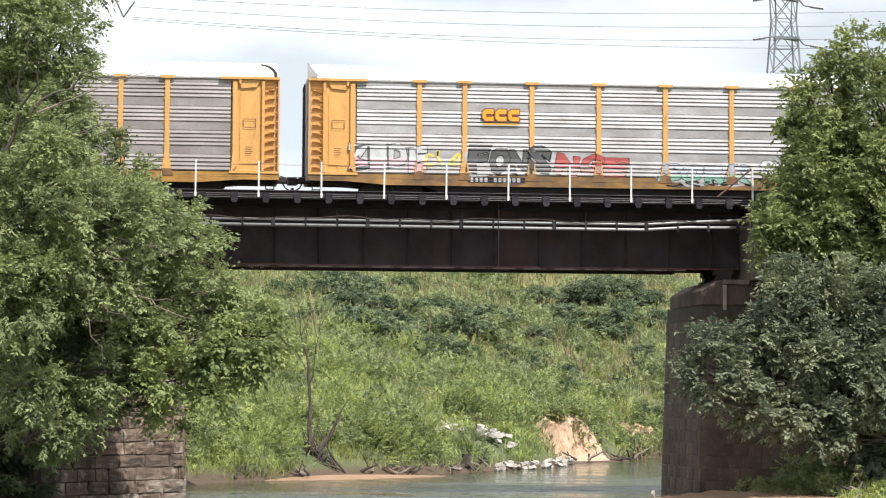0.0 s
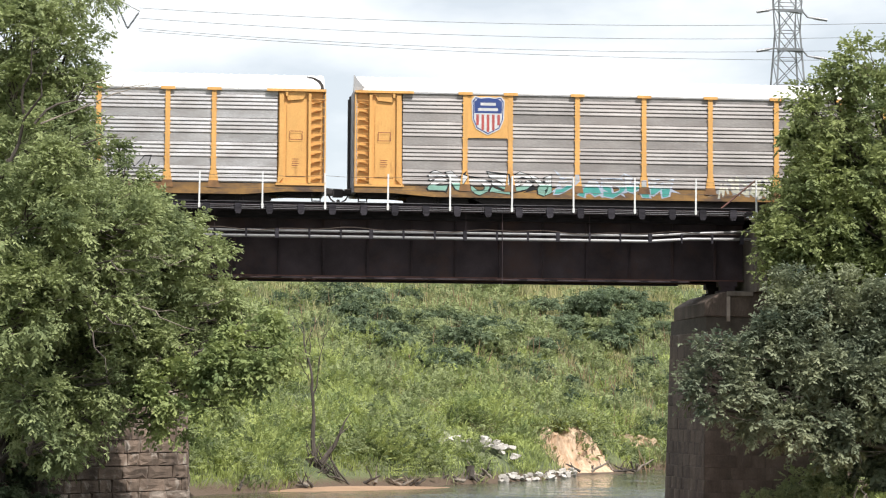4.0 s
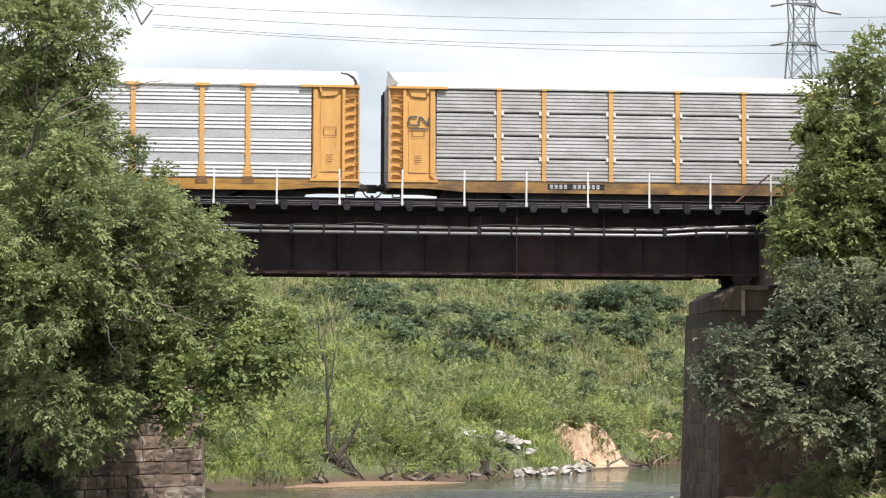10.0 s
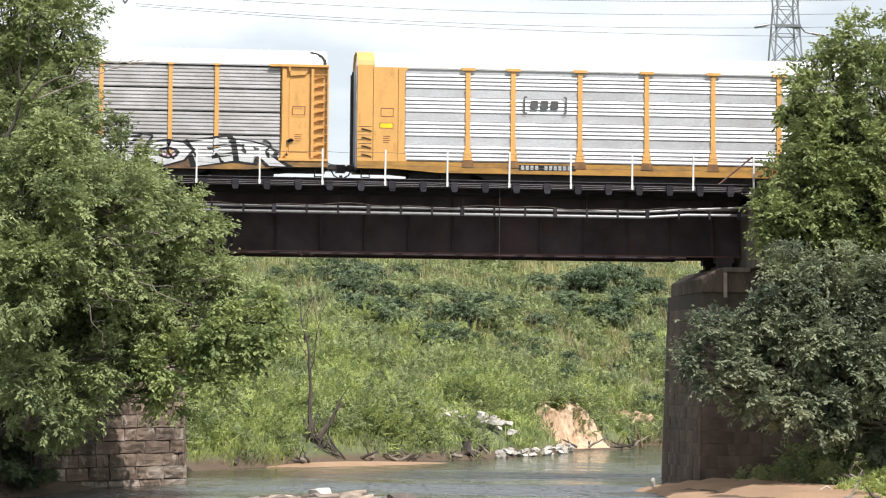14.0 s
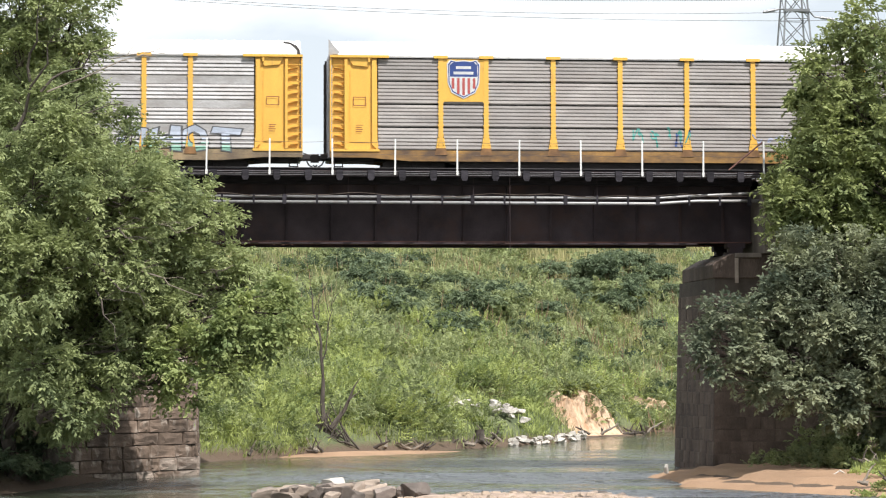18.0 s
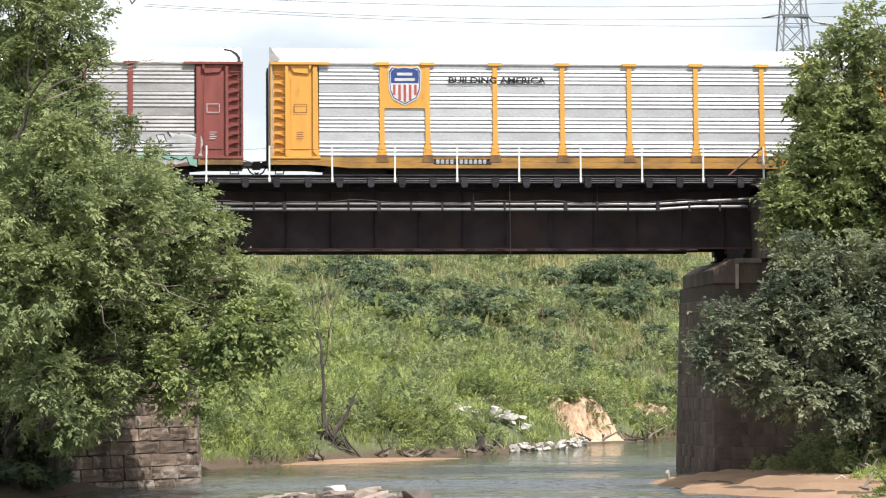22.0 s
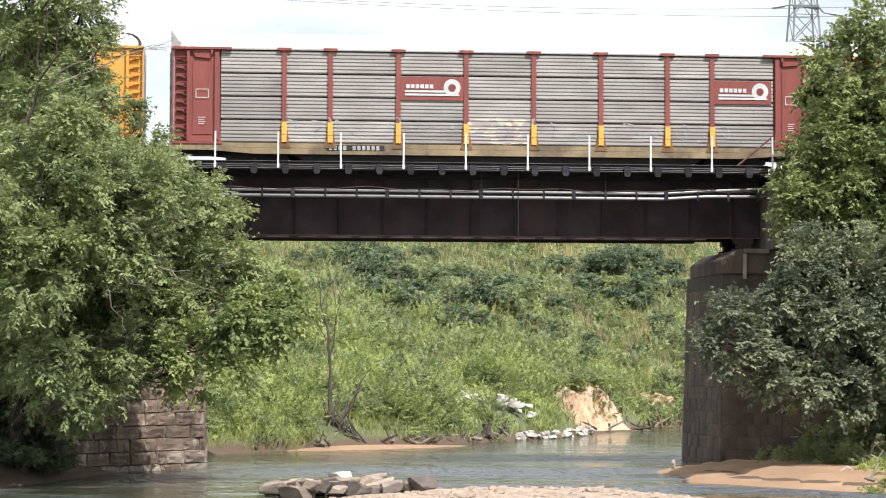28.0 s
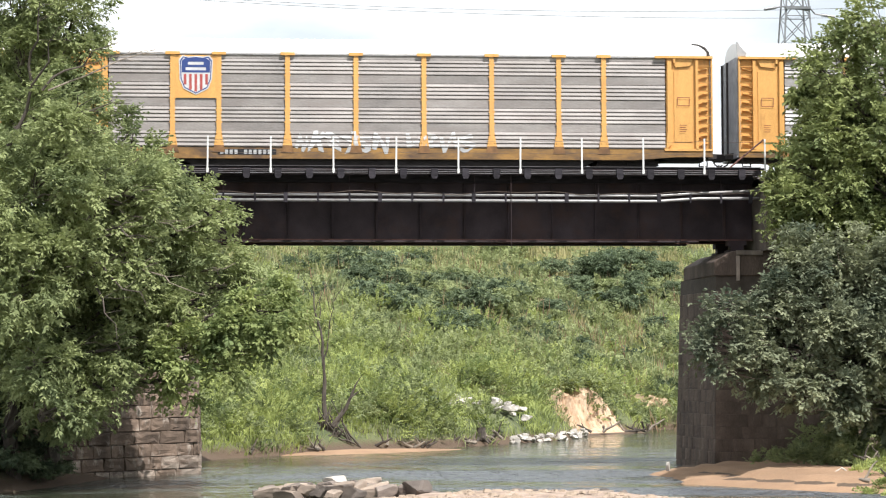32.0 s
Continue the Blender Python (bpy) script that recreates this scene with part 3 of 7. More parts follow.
# the track runs on over the embankments
for y in (0.83, 2.27):
    bm = bmesh.new()
    for x0, x1 in ((-640, G0), (G0, G1), (G1, 640)):
        box(bm, x0, x1, y - 0.035, y + 0.035, RAIL_Z - 0.04, RAIL_Z)
        box(bm, x0, x1, y - 0.01, y + 0.01, RAIL_Z - 0.12, RAIL_Z - 0.04)
        box(bm, x0, x1, y - 0.07, y + 0.07, RAIL_Z - 0.145, RAIL_Z - 0.12)
    tagged(new("rail", mesh_of(bm, "rail", rail_steel)), "worn steel running rail of the track", "rail", kind="structure")
ballast = surface("grey_ballast", (0.22, 0.20, 0.18), 0.95, scale=8, fine=60, bump=0.8)
for x0, x1 in ((-640, -12.3), (13.7, 640)):
    bm = bmesh.new()
    extrude_profile(bm, [(-1.7, 12.0), (-0.4, 12.40), (3.5, 12.40), (4.8, 12.0)], x0, x1, close=True)
    tagged(new("ballast", mesh_of(bm, "ballast", ballast)), "grey stone track ballast on the embankment", "ballast", kind="structure")

# ---- the train: covered car carriers, each a thing of its own ----
LENGTH, PITCH, HALF = 27.73, 28.95, 1.55
POSTS = (4.71, 6.65, 9.53, 12.42, 15.31, 18.20, 21.08, 23.02)
SILL0, SILL1, PANEL0, TOP = 0.60, 1.06, 1.09, 5.0
yellow = surface("weathered_yellow_paint", (0.68, 0.365, 0.11), 0.5, dark=0.88, light=1.06, scale=1.2, fine=30, bump=0.05, dirt=(0.38, 0.17, 0.05), dirt_at=(0.57, 0.76), dirt_scale=1.4, streak=(2, 2, 0.5))
bright_yellow = surface("bright_yellow_paint", (0.74, 0.42, 0.075), 0.45, dark=0.9, light=1.05, scale=1.2, bump=0.05, dirt=(0.3, 0.18, 0.08), dirt_at=(0.6, 0.85), dirt_scale=1.6, streak=(2, 2, 0.5))
amber = surface("amber_orange_paint", (0.70, 0.345, 0.065), 0.45, dark=0.9, light=1.05, scale=1.2, bump=0.05, dirt=(0.3, 0.15, 0.05), dirt_at=(0.6, 0.85), dirt_scale=1.6, streak=(2, 2, 0.5))
maroon = surface("faded_maroon_paint", (0.24, 0.062, 0.05), 0.6, dark=0.8, light=1.15, scale=1.2, bump=0.05, dirt=(0.12, 0.06, 0.05), dirt_at=(0.58, 0.85), dirt_scale=1.5, streak=(2, 2, 0.5))
white_roof = surface("white_roof_sheet", (0.82, 0.80, 0.77), 0.5, dark=0.95, light=1.03, scale=0.8, bump=0.05)
sill_paint = {"yellow": surface("dirty_yellow_sill", (0.40, 0.215, 0.055), 0.65, dark=0.6, light=1.15, scale=0.9, dirt=(0.09, 0.055, 0.035), dirt_at=(0.36, 0.62), dirt_scale=0.8, streak=(1, 1, 2)),
              "clean": surface("orange_yellow_sill", (0.46, 0.235, 0.045), 0.6, dark=0.7, light=1.1, scale=0.9, dirt=(0.14, 0.075, 0.03), dirt_at=(0.46, 0.72), dirt_scale=0.8, streak=(1, 1, 3)),
              "brown": surface("faded_tan_sill", (0.34, 0.25, 0.14), 0.7, dark=0.6, light=1.15, scale=0.9, dirt=(0.08, 0.06, 0.05), dirt_at=(0.45, 0.72), dirt_scale=0.8)}
panel_steel = {"clean": surface("clean_galvanised_panel", (0.52, 0.52, 0.535), 0.42, 0.2, dark=0.88, light=1.08, scale=1.1, fine=14, bump=0.04, dirt=(0.42, 0.40, 0.40), dirt_at=(0.48, 0.78), dirt_scale=0.9, streak=(0.7, 1, 1.6), each=0.05),
               "worn": surface("worn_galvanised_panel", (0.44, 0.427, 0.425), 0.5, 0.15, dark=0.82, light=1.1, scale=1.0, fine=14, bump=0.05, dirt=(0.26, 0.235, 0.22), dirt_at=(0.42, 0.72), dirt_scale=0.9, streak=(0.7, 1, 1.8), each=0.08),
               "dirty": surface("dirty_brownish_panel", (0.31, 0.285, 0.27), 0.55, 0.15, dark=0.7, light=1.2, scale=0.9, fine=14, bump=0.06, dirt=(0.25, 0.215, 0.20), dirt_at=(0.45, 0.78), dirt_scale=0.8, streak=(0.6, 1, 1.8), each=0.13)}
foot_rust = surface("rusty_foot", (0.24, 0.125, 0.05), 0.8, dark=0.6, light=1.2, scale=3, dirt=(0.09, 0.05, 0.03), dirt_at=(0.45, 0.7), dirt_scale=2.0)
under = surface("grimy_underframe", (0.045, 0.038, 0.036), 0.85, scale=3)
grey_end = surface("grey_end_door", (0.34, 0.34, 0.36), 0.6, dark=0.7, light=1.2)
inner = surface("dark_inside", (0.05, 0.05, 0.05), 0.9)
wheel_steel = surface("wheel_steel", (0.10, 0.075, 0.06), 0.55, 0.6)


def ribbed(bm, x0, x1, height, band, ribs=4, y=0.0):
    """A pressed sheet: level ribs above a flat band, the lower edge folded in."""
    pts = [(y + 0.05, 0.0), (y + 0.02, 0.006)]
    if band:
        pts.append((y + 0.02, band))
    pitch = (height - band - 0.008) / ribs
    deep = 1.0 if ribs < 5 else 0.55
    for k in range(ribs):
        z = band + 0.008 + k * pitch
        pts += [(y + 0.02 + 0.025 * deep, z), (y + 0.02 + 0.025 * deep, z + pitch * 0.16), (y + 0.02 - 0.030 * deep, z + pitch * 0.24), (y + 0.02 - 0.030 * deep, z + pitch * 0.36), (y + 0.02, z + pitch * 0.97)]
    pts.append((y + 0.05, height))
    extrude_profile(bm, pts, x0, x1)


def make_plain_end(bm):
    """A closed, flush end bay with two door seams."""
    plate(bm, [(0.0, 1.06), (0.66, 1.06), (0.66, TOP + 0.06), (0.0, TOP + 0.06)], -0.05, 0.055)
    plate(bm, [(0.68, 1.06), (1.72, 1.06), (1.72, TOP + 0.06), (0.68, TOP + 0.06)], -0.058, 0.063)
    plate(bm, [(1.74, 1.06), (2.10, 1.06), (2.03, 1.6), (2.03, TOP - 0.12), (2.2, TOP + 0.06), (1.74, TOP + 0.06)], -0.05, 0.055)


def make_roof_cap(bm):
    rings = [[bm.verts.new((x, y * 1.012, z + 0.02)) for y, z in roof_section()] for x in (-0.02, 0.72)]
    for a, b in zip(rings[0], rings[0][1:]):
        k = rings[0].index(a)
        bm.faces.new((a, rings[1][k], rings[1][k + 1], b))


def make_door_rib(bm):
    box(bm, -0.13, -0.055, -0.07, 0.07, 0.85, 5.05)


def roof_section():
    return [(-1.56, 5.0), (-1.56, 5.12), (-1.50, 5.32), (-1.34, 5.52), (-1.05, 5.68), (-0.6, 5.80), (0, 5.85), (0.6, 5.80), (1.05, 5.68), (1.34, 5.52), (1.50, 5.32), (1.56, 5.12), (1.56, 5.0)]


def make_roof(bm):
    """One arched skin with shallow pressed ribs across it."""
    prof, n, rings = roof_section(), 72, []
    for k in range(n + 1):
        x = 0.12 + k * (LENGTH - 0.24) / n
        for dx, lift in ((0.0, 0.0), (0.22, 0.0), (0.25, 0.018), (0.345, 0.018)) if k < n else ((0.0, 0.0),):
            rings.append([bm.verts.new((x + dx, y * (1 + lift * 0.45), z + lift)) for y, z in prof])
    for a, b in zip(rings, rings[1:]):
        for i in range(len(prof) - 1):
            bm.faces.new((a[i], b[i], b[i + 1], a[i + 1]))


def make_post(bm):
    """A hat-section post with a flared foot and a flat head plate."""
    plate(bm, [(-0.10, TOP - 0.02), (-0.10, 1.85), (-0.21, 1.10), (0.21, 1.10), (0.10, 1.85), (0.10, TOP - 0.02)], -0.06, 0.05)
    plate(bm, [(-0.30, TOP - 0.02), (0.30, TOP - 0.02), (0.30, TOP + 0.10), (-0.30, TOP + 0.10)], -0.12, 0.10)
    for z in (1.25, 1.6, 2.1, 2.6, 3.1, 3.6, 4.1, 4.6):
        box(bm, -0.13, -0.10, -0.06, -0.03, z, z + 0.06)
        box(bm, 0.10, 0.13, -0.06, -0.03, z, z + 0.06)


def make_slim_post(bm):
    plate(bm, [(-0.09, TOP), (-0.09, 1.10), (0.09, 1.10), (0.09, TOP)], -0.06, 0.05)
    plate(bm, [(-0.13, TOP - 0.02), (0.13, TOP - 0.02), (0.13, TOP + 0.06), (-0.13, TOP + 0.06)], -0.11, 0.09)


END_PIECES = {  # the flat painted end bay: sheet, seams, uprights, rails
    "end_panel": ([(0.62, 1.06), (2.08, 1.06), (2.02, 1.5), (2.00, TOP), (0.62, TOP)], 0.02, 0.03),
    "inner_upright": ([(1.78, 1.3), (1.98, 1.1), (2.02, 1.1), (1.96, 1.9), (1.96, TOP - 0.1), (1.78, TOP - 0.1)], -0.09, 0.10),
    "outer_upright": ([(0.62, 1.1), (0.74, 1.1), (0.74, TOP - 0.1), (0.62, TOP - 0.1)], -0.12, 0.13),
    "door_plate": ([(0.86, 1.4), (1.66, 1.4), (1.66, 4.45), (0.86, 4.45)], -0.01, 0.02),
    "head_rail": ([(0.0, TOP - 0.02), (2.5, TOP - 0.02), (2.5, TOP + 0.08), (0.0, TOP + 0.08)], -0.16, 0.16),
    "foot_rail": ([(0.0, 1.0), (2.1, 1.0), (2.1, 1.1), (0.0, 1.1)], -0.10, 0.12),
    "hook": ([(1.62, TOP - 0.22), (1.70, TOP - 0.22), (1.70, TOP - 0.02), (1.62, TOP - 0.02)], -0.14, 0.14)}


def make_gusset(bm):
    v = [(0.80, TOP - 0.04), (1.78, TOP - 0.04), (1.60, TOP - 0.40), (0.98, TOP - 0.34)]
    plate(bm, v, -0.06, 0.05)


def make_bay(bm):
    """The shallow recess behind an end ladder."""
    plate(bm, [(0.0, 1.1), (0.62, 1.1), (0.62, TOP), (0.0, TOP)], 0.10, 0.03)
    plate(bm, [(0.0, 1.1), (0.06, 1.1), (0.06, TOP), (0.0, TOP)], -0.10, 0.20)


def make_rung(bm):
    tube(bm, (0.05, -0.10, 0.0), (0.60, -0.10, 0.0), 0.014, sides=5)
    plate(bm, [(0.18, -0.10), (0.60, -0.20), (0.60, -0.16), (0.20, -0.06)], -0.02, 0.10)


def make_end_frame(bm, lift):
    prof = [(-1.54, 0.75), (-1.54, 5.02 + 0.06 * lift), (1.54, 5.02 + 0.06 * lift), (1.54, 0.75)]
    a = [bm.verts.new((-0.06 * lift, y, z)) for y, z in prof]
    b = [bm.verts.new((0.10, y * 0.99, z)) for y, z in prof]
    bm.faces.new(a)
    bm.faces.new(b[::-1])
    for i in range(len(prof)):
        j = (i + 1) % len(prof)
        bm.faces.new((a[j], a[i], b[i], b[j]))


def make_roof_end(bm):
    """The arched sheet that closes the roof's end."""
    a, b = [[bm.verts.new((x, y * 0.985, z - 0.01)) for y, z in roof_section()] for x in (0.08, 0.125)]
    bm.faces.new(a)
    bm.faces.new(b[::-1])
    for i in range(len(a)):
        j = (i + 1) % len(a)
        bm.faces.new((a[j], a[i], b[i], b[j]))


def make_horn(bm):
    """The pointed wing at the head of the end doors."""
    plate(bm, [(-0.04, 5.0), (0.62, 5.02), (0.22, 5.42), (-0.02, 5.74), (-0.06, 5.74)], -1.56, 0.06)


def make_truck(bm):
    """A side frame: arched beam with spring window and axle boxes."""
    for y in (-1.02, 0.94):
        plate(bm, [(-1.35, 0.40), (-1.30, 0.62), (-0.75, 0.66), (-0.35, 0.86), (0.35, 0.86), (0.75, 0.66), (1.30, 0.62), (1.35, 0.40), (1.0, 0.36), (0.55, 0.30), (0.4, 0.18), (-0.4, 0.18), (-0.55, 0.30), (-1.0, 0.36)], y, 0.10)
        for k in (-0.14, 0.0, 0.14):
            tube(bm, (k, y + 0.03, 0.22), (k, y + 0.03, 0.6), 0.06, sides=6)
    box(bm, -0.2, 0.2, -0.95, 0.95, 0.55, 0.8)


def make_wheel(bm):
    """Two wheels on an axle."""
    for y in (-0.79, 0.65):
        tube(bm, (0, y, 0.42), (0, y + 0.14, 0.42), 0.42, sides=24)
        tube(bm, (0, y - 0.03, 0.42), (0, y, 0.42), 0.13, sides=10)
    tube(bm, (0, -0.9, 0.42), (0, 0.9, 0.42), 0.07, sides=8)


def make_underframe(bm):
    box(bm, 0.2, LENGTH - 0.2, -0.35, 0.35, 0.72, 1.05)
    box(bm, 0.05, LENGTH - 0.05, -1.50, 1.50, 1.0, 1.07)
    for k in range(9):
        x = 3.2 + k * 2.6
        box(bm, x - 0.06, x + 0.06, -1.5, 1.5, 0.78, 1.0)
    for y in (-1.30, 1.25):
        plate(bm, [(4.7, 0.72), (5.8, 0.26), (LENGTH - 5.8, 0.26), (LENGTH - 4.7, 0.72), (LENGTH - 4.7, 0.80), (4.7, 0.80)], y, 0.05)


def make_brake(bm):
    tube(bm, (12.2, -0.9, 0.70), (13.1, -0.9, 0.70), 0.16, sides=10)
    box(bm, 14.2, 14.9, -1.1, -0.7, 0.55, 0.85)
    tube(bm, (5.0, -1.2, 0.60), (22.0, -1.2, 0.60), 0.025, sides=5)


def make_draft_gear(bm):
    """The deep end sill with its brake rigging under the platform."""
    plate(bm, [(0.12, 0.72), (0.5, 0.66), (1.75, 0.64), (2.1, 0.72), (2.1, 1.0), (0.12, 1.0)], -1.15, 0.06)
    box(bm, 0.15, 2.0, -0.35, 0.35, 0.66, 1.0)
    tube(bm, (0.4, -1.25, 0.60), (1.9, -1.25, 0.56), 0.03, sides=6)
    tube(bm, (0.2, -1.35, 1.0), (0.2, -1.35, 0.35), 0.025, sides=6)
    tube(bm, (0.55, -1.35, 1.0), (0.55, -1.35, 0.35), 0.025, sides=6)
    tube(bm, (0.18, -1.35, 0.37), (0.57, -1.35, 0.37), 0.025, sides=6)


def make_coupler(bm):
    box(bm, -0.62, 0.15, -0.11, 0.11, 0.72, 0.95)
    box(bm, -0.68, -0.40, -0.20, 0.16, 0.66, 1.0)
    pipe(bm, [(-0.1, -0.55, 0.86), (-0.3, -0.6, 0.5), (-0.5, -0.5, 0.38), (-0.66, -0.42, 0.5)], 0.035, sides=6)
    box(bm, -0.35, 0.1, -0.7, -0.35, 0.75, 0.95)
    tube(bm, (0.0, -1.0, 0.98), (-0.30, -0.15, 0.98), 0.02, sides=5)


def make_far_side(bm):
    for k in range(4):
        h = (TOP - PANEL0) / 4
        pts = []
        for j in range(12):
            z = PANEL0 + k * h + j * h / 12
            pts.append((HALF - (0.03 if j % 2 else 0.0), z))
        extrude_profile(bm, pts, 0.1, LENGTH - 0.1)
    for x in (0.1, 1.95, *POSTS, LENGTH - 1.95, LENGTH - 0.1):
        box(bm, x - 0.1, x + 0.1, HALF - 0.02, HALF + 0.06, PANEL0, TOP)


def make_shell(bm):
    box(bm, 0.15, LENGTH - 0.15, -HALF + 0.14, HALF - 0.05, 1.07, 5.0)


def mirrored(make):
    def other(bm):
        make(bm)
        for v in bm.verts:
            v.co.x = -v.co.x
    return other


# flat painted shapes on the car sides
def ink(name, colour, rough=0.5):
    return surface("paint_" + name, colour, rough, dark=0.8, light=1.12, scale=2.5, bump=0.0, spec=0.25, dirt=tuple(0.75 * q + 0.04 for q in colour), dirt_at=(0.5, 0.75), dirt_scale=2.2)


INKS = {"white": (0.60, 0.60, 0.60), "black": (0.018, 0.018, 0.02), "pink": (0.68, 0.44, 0.48), "blue": (0.36, 0.40, 0.56), "teal": (0.08, 0.33, 0.29), "green": (0.06, 0.36, 0.22),
        "mint": (0.12, 0.45, 0.36), "yellow": (0.68, 0.56, 0.14), "red": (0.42, 0.09, 0.08), "rose": (0.48, 0.29, 0.27), "grey": (0.33, 0.33, 0.33), "silver": (0.44, 0.44, 0.44),
        "cream": (0.52, 0.50, 0.40), "sky": (0.40, 0.44, 0.52), "orange": (0.70, 0.36, 0.14), "navy": (0.04, 0.07, 0.22), "emblem_gold": (0.76, 0.38, 0.04), "charcoal": (0.10, 0.10, 0.10), "maroon": (0.20, 0.055, 0.045),
        "panel": (0.31, 0.30, 0.30), "lemon": (0.80, 0.60, 0.03), "haze": (0.48, 0.29, 0.26), "dull": (0.10, 0.10, 0.105), "faint_green": (0.24, 0.42, 0.34)}
FRONT = -HALF - 0.064


def blob(rng, cx, cz, w, h, n=22, jag=0.16):
    """A chunky letter-like outline."""
    ph = [rng.uniform(0, 6.28) for _ in range(3)]
    pts = []
    for i in range(n):
        a = 2 * math.pi * i / n
        c, s = math.cos(a), math.sin(a)
        r = 1 / max(abs(c) ** 3.4 + abs(s) ** 3.4, 1e-6) ** (1 / 3.4)
        r *= 1 + jag * math.sin(2 * a + ph[0]) * 0.5 + jag * math.sin(5 * a + ph[1]) * 0.6 + jag * 0.35 * math.sin(9 * a + ph[2])
        pts.append((cx + c * r * w / 2, cz + s * r * h / 2))
    return pts


def ribbon(pts, w):
    """A stroke of even width along (x, z) points, as quads."""
    out = []
    for (xa, za), (xb, zb) in zip(pts, pts[1:]):
        d = math.hypot(xb - xa, zb - za) or 1e-6
        nx, nz = -(zb - za) / d * w / 2, (xb - xa) / d * w / 2
        out.append([(xa - nx, za - nz), (xb - nx, zb - nz), (xb + nx, zb + nz), (xa + nx, za + nz)])
    return out


class Sheet:
    """Flat paint in thin layers: polygons with a colour each, joined to one mesh."""

    def __init__(self):
        self.bm, self.mats = bmesh.new(), []

    def add(self, pts, colour, level):
        if colour not in self.mats:
            self.mats.append(colour)
        y = FRONT - 0.0025 * level
        pts = [(x, max(z, 0.64)) for x, z in pts]
        f = self.bm.faces.new([self.bm.verts.new((x, y, z)) for x, z in pts])
        f.material_index = self.mats.index(colour)
        f.normal_update()
        if f.normal.y > 0:
            f.normal_flip()

    def done(self, name, parent, label="", split=True):
        """One part; its shapes beyond the first are pieces of it, unless they are too small to tell apart."""
        me = bpy.data.meshes.new(name)
        if split:
            self.bm.faces.ensure_lookup_table()
            shapes = [([v.co.copy() for v in f.verts], f.material_index) for f in self.bm.faces]
            self.bm.free()
            first = None
            for pts, m in shapes:
                me = bpy.data.meshes.new(name)
                me.from_pydata(pts, [], [tuple(range(len(pts)))])
                me.materials.append(ink(self.mats[m], INKS[self.mats[m]]))
                ob = new(name if first is None else "painted_shape", me)
                ob.parent = first or parent
                first = first or ob
            if first and label:
                first["label"] = label
            return first
        self.bm.to_mesh(me)
        self.bm.free()
        for c in self.mats:
            me.materials.append(ink(c, INKS[c]))
        ob = new(name, me)
        ob.parent = parent
        if label:
            ob["label"] = label
        return ob


LETTERS = {}


def letter_shape(ch, swell):
    """The flat outline of one capital, fattened by swell; its bare size comes with it."""
    if (ch, swell) not in LETTERS:
        cu = bpy.data.curves.new("letter", "FONT")
        cu.body, cu.size, cu.resolution_u, cu.offset = ch, 1.0, 2, swell
        tmp = bpy.data.objects.new("letter", cu)
        me = bpy.data.meshes.new_from_object(tmp)
        co = np.array([tuple(v.co) for v in me.vertices])
        LETTERS[(ch, swell)] = (co[:, :2], [tuple(p.vertices) for p in me.polygons])
        bpy.data.objects.remove(tmp)
        bpy.data.meshes.remove(me)
    return LETTERS[(ch, swell)]


FINE = set()


def rib_knots(fine):
    """The (height, depth) knots of the ribbed side sheets as far up as paint goes."""
    out = []
    if fine:
        h = (TOP - PANEL0) / 4
        rows, ribs, deep = [(PANEL0 + k * h, h - 0.05, 0.0) for k in range(2)], 6, 0.55
    else:
        rows, ribs, deep = [(PANEL0, 0.69, 0.0), (1.78, 1.01, 0.34)], 4, 1.0
    for z0, tall, band in rows:
        if band:
            out += [(z0 + 0.012, 0.02), (z0 + band - 0.004, 0.02)]
        pitch = (tall - band - 0.008) / ribs
        for k in range(ribs):
            z = z0 + band + 0.008 + k * pitch
            out += [(z + 0.004, 0.02 + 0.025 * deep), (z + pitch * 0.16, 0.02 + 0.025 * deep), (z + pitch * 0.24, 0.02 - 0.030 * deep), (z + pitch * 0.36, 0.02 - 0.030 * deep)]
    return out


KNOTS = {False: rib_knots(False), True: rib_knots(True)}


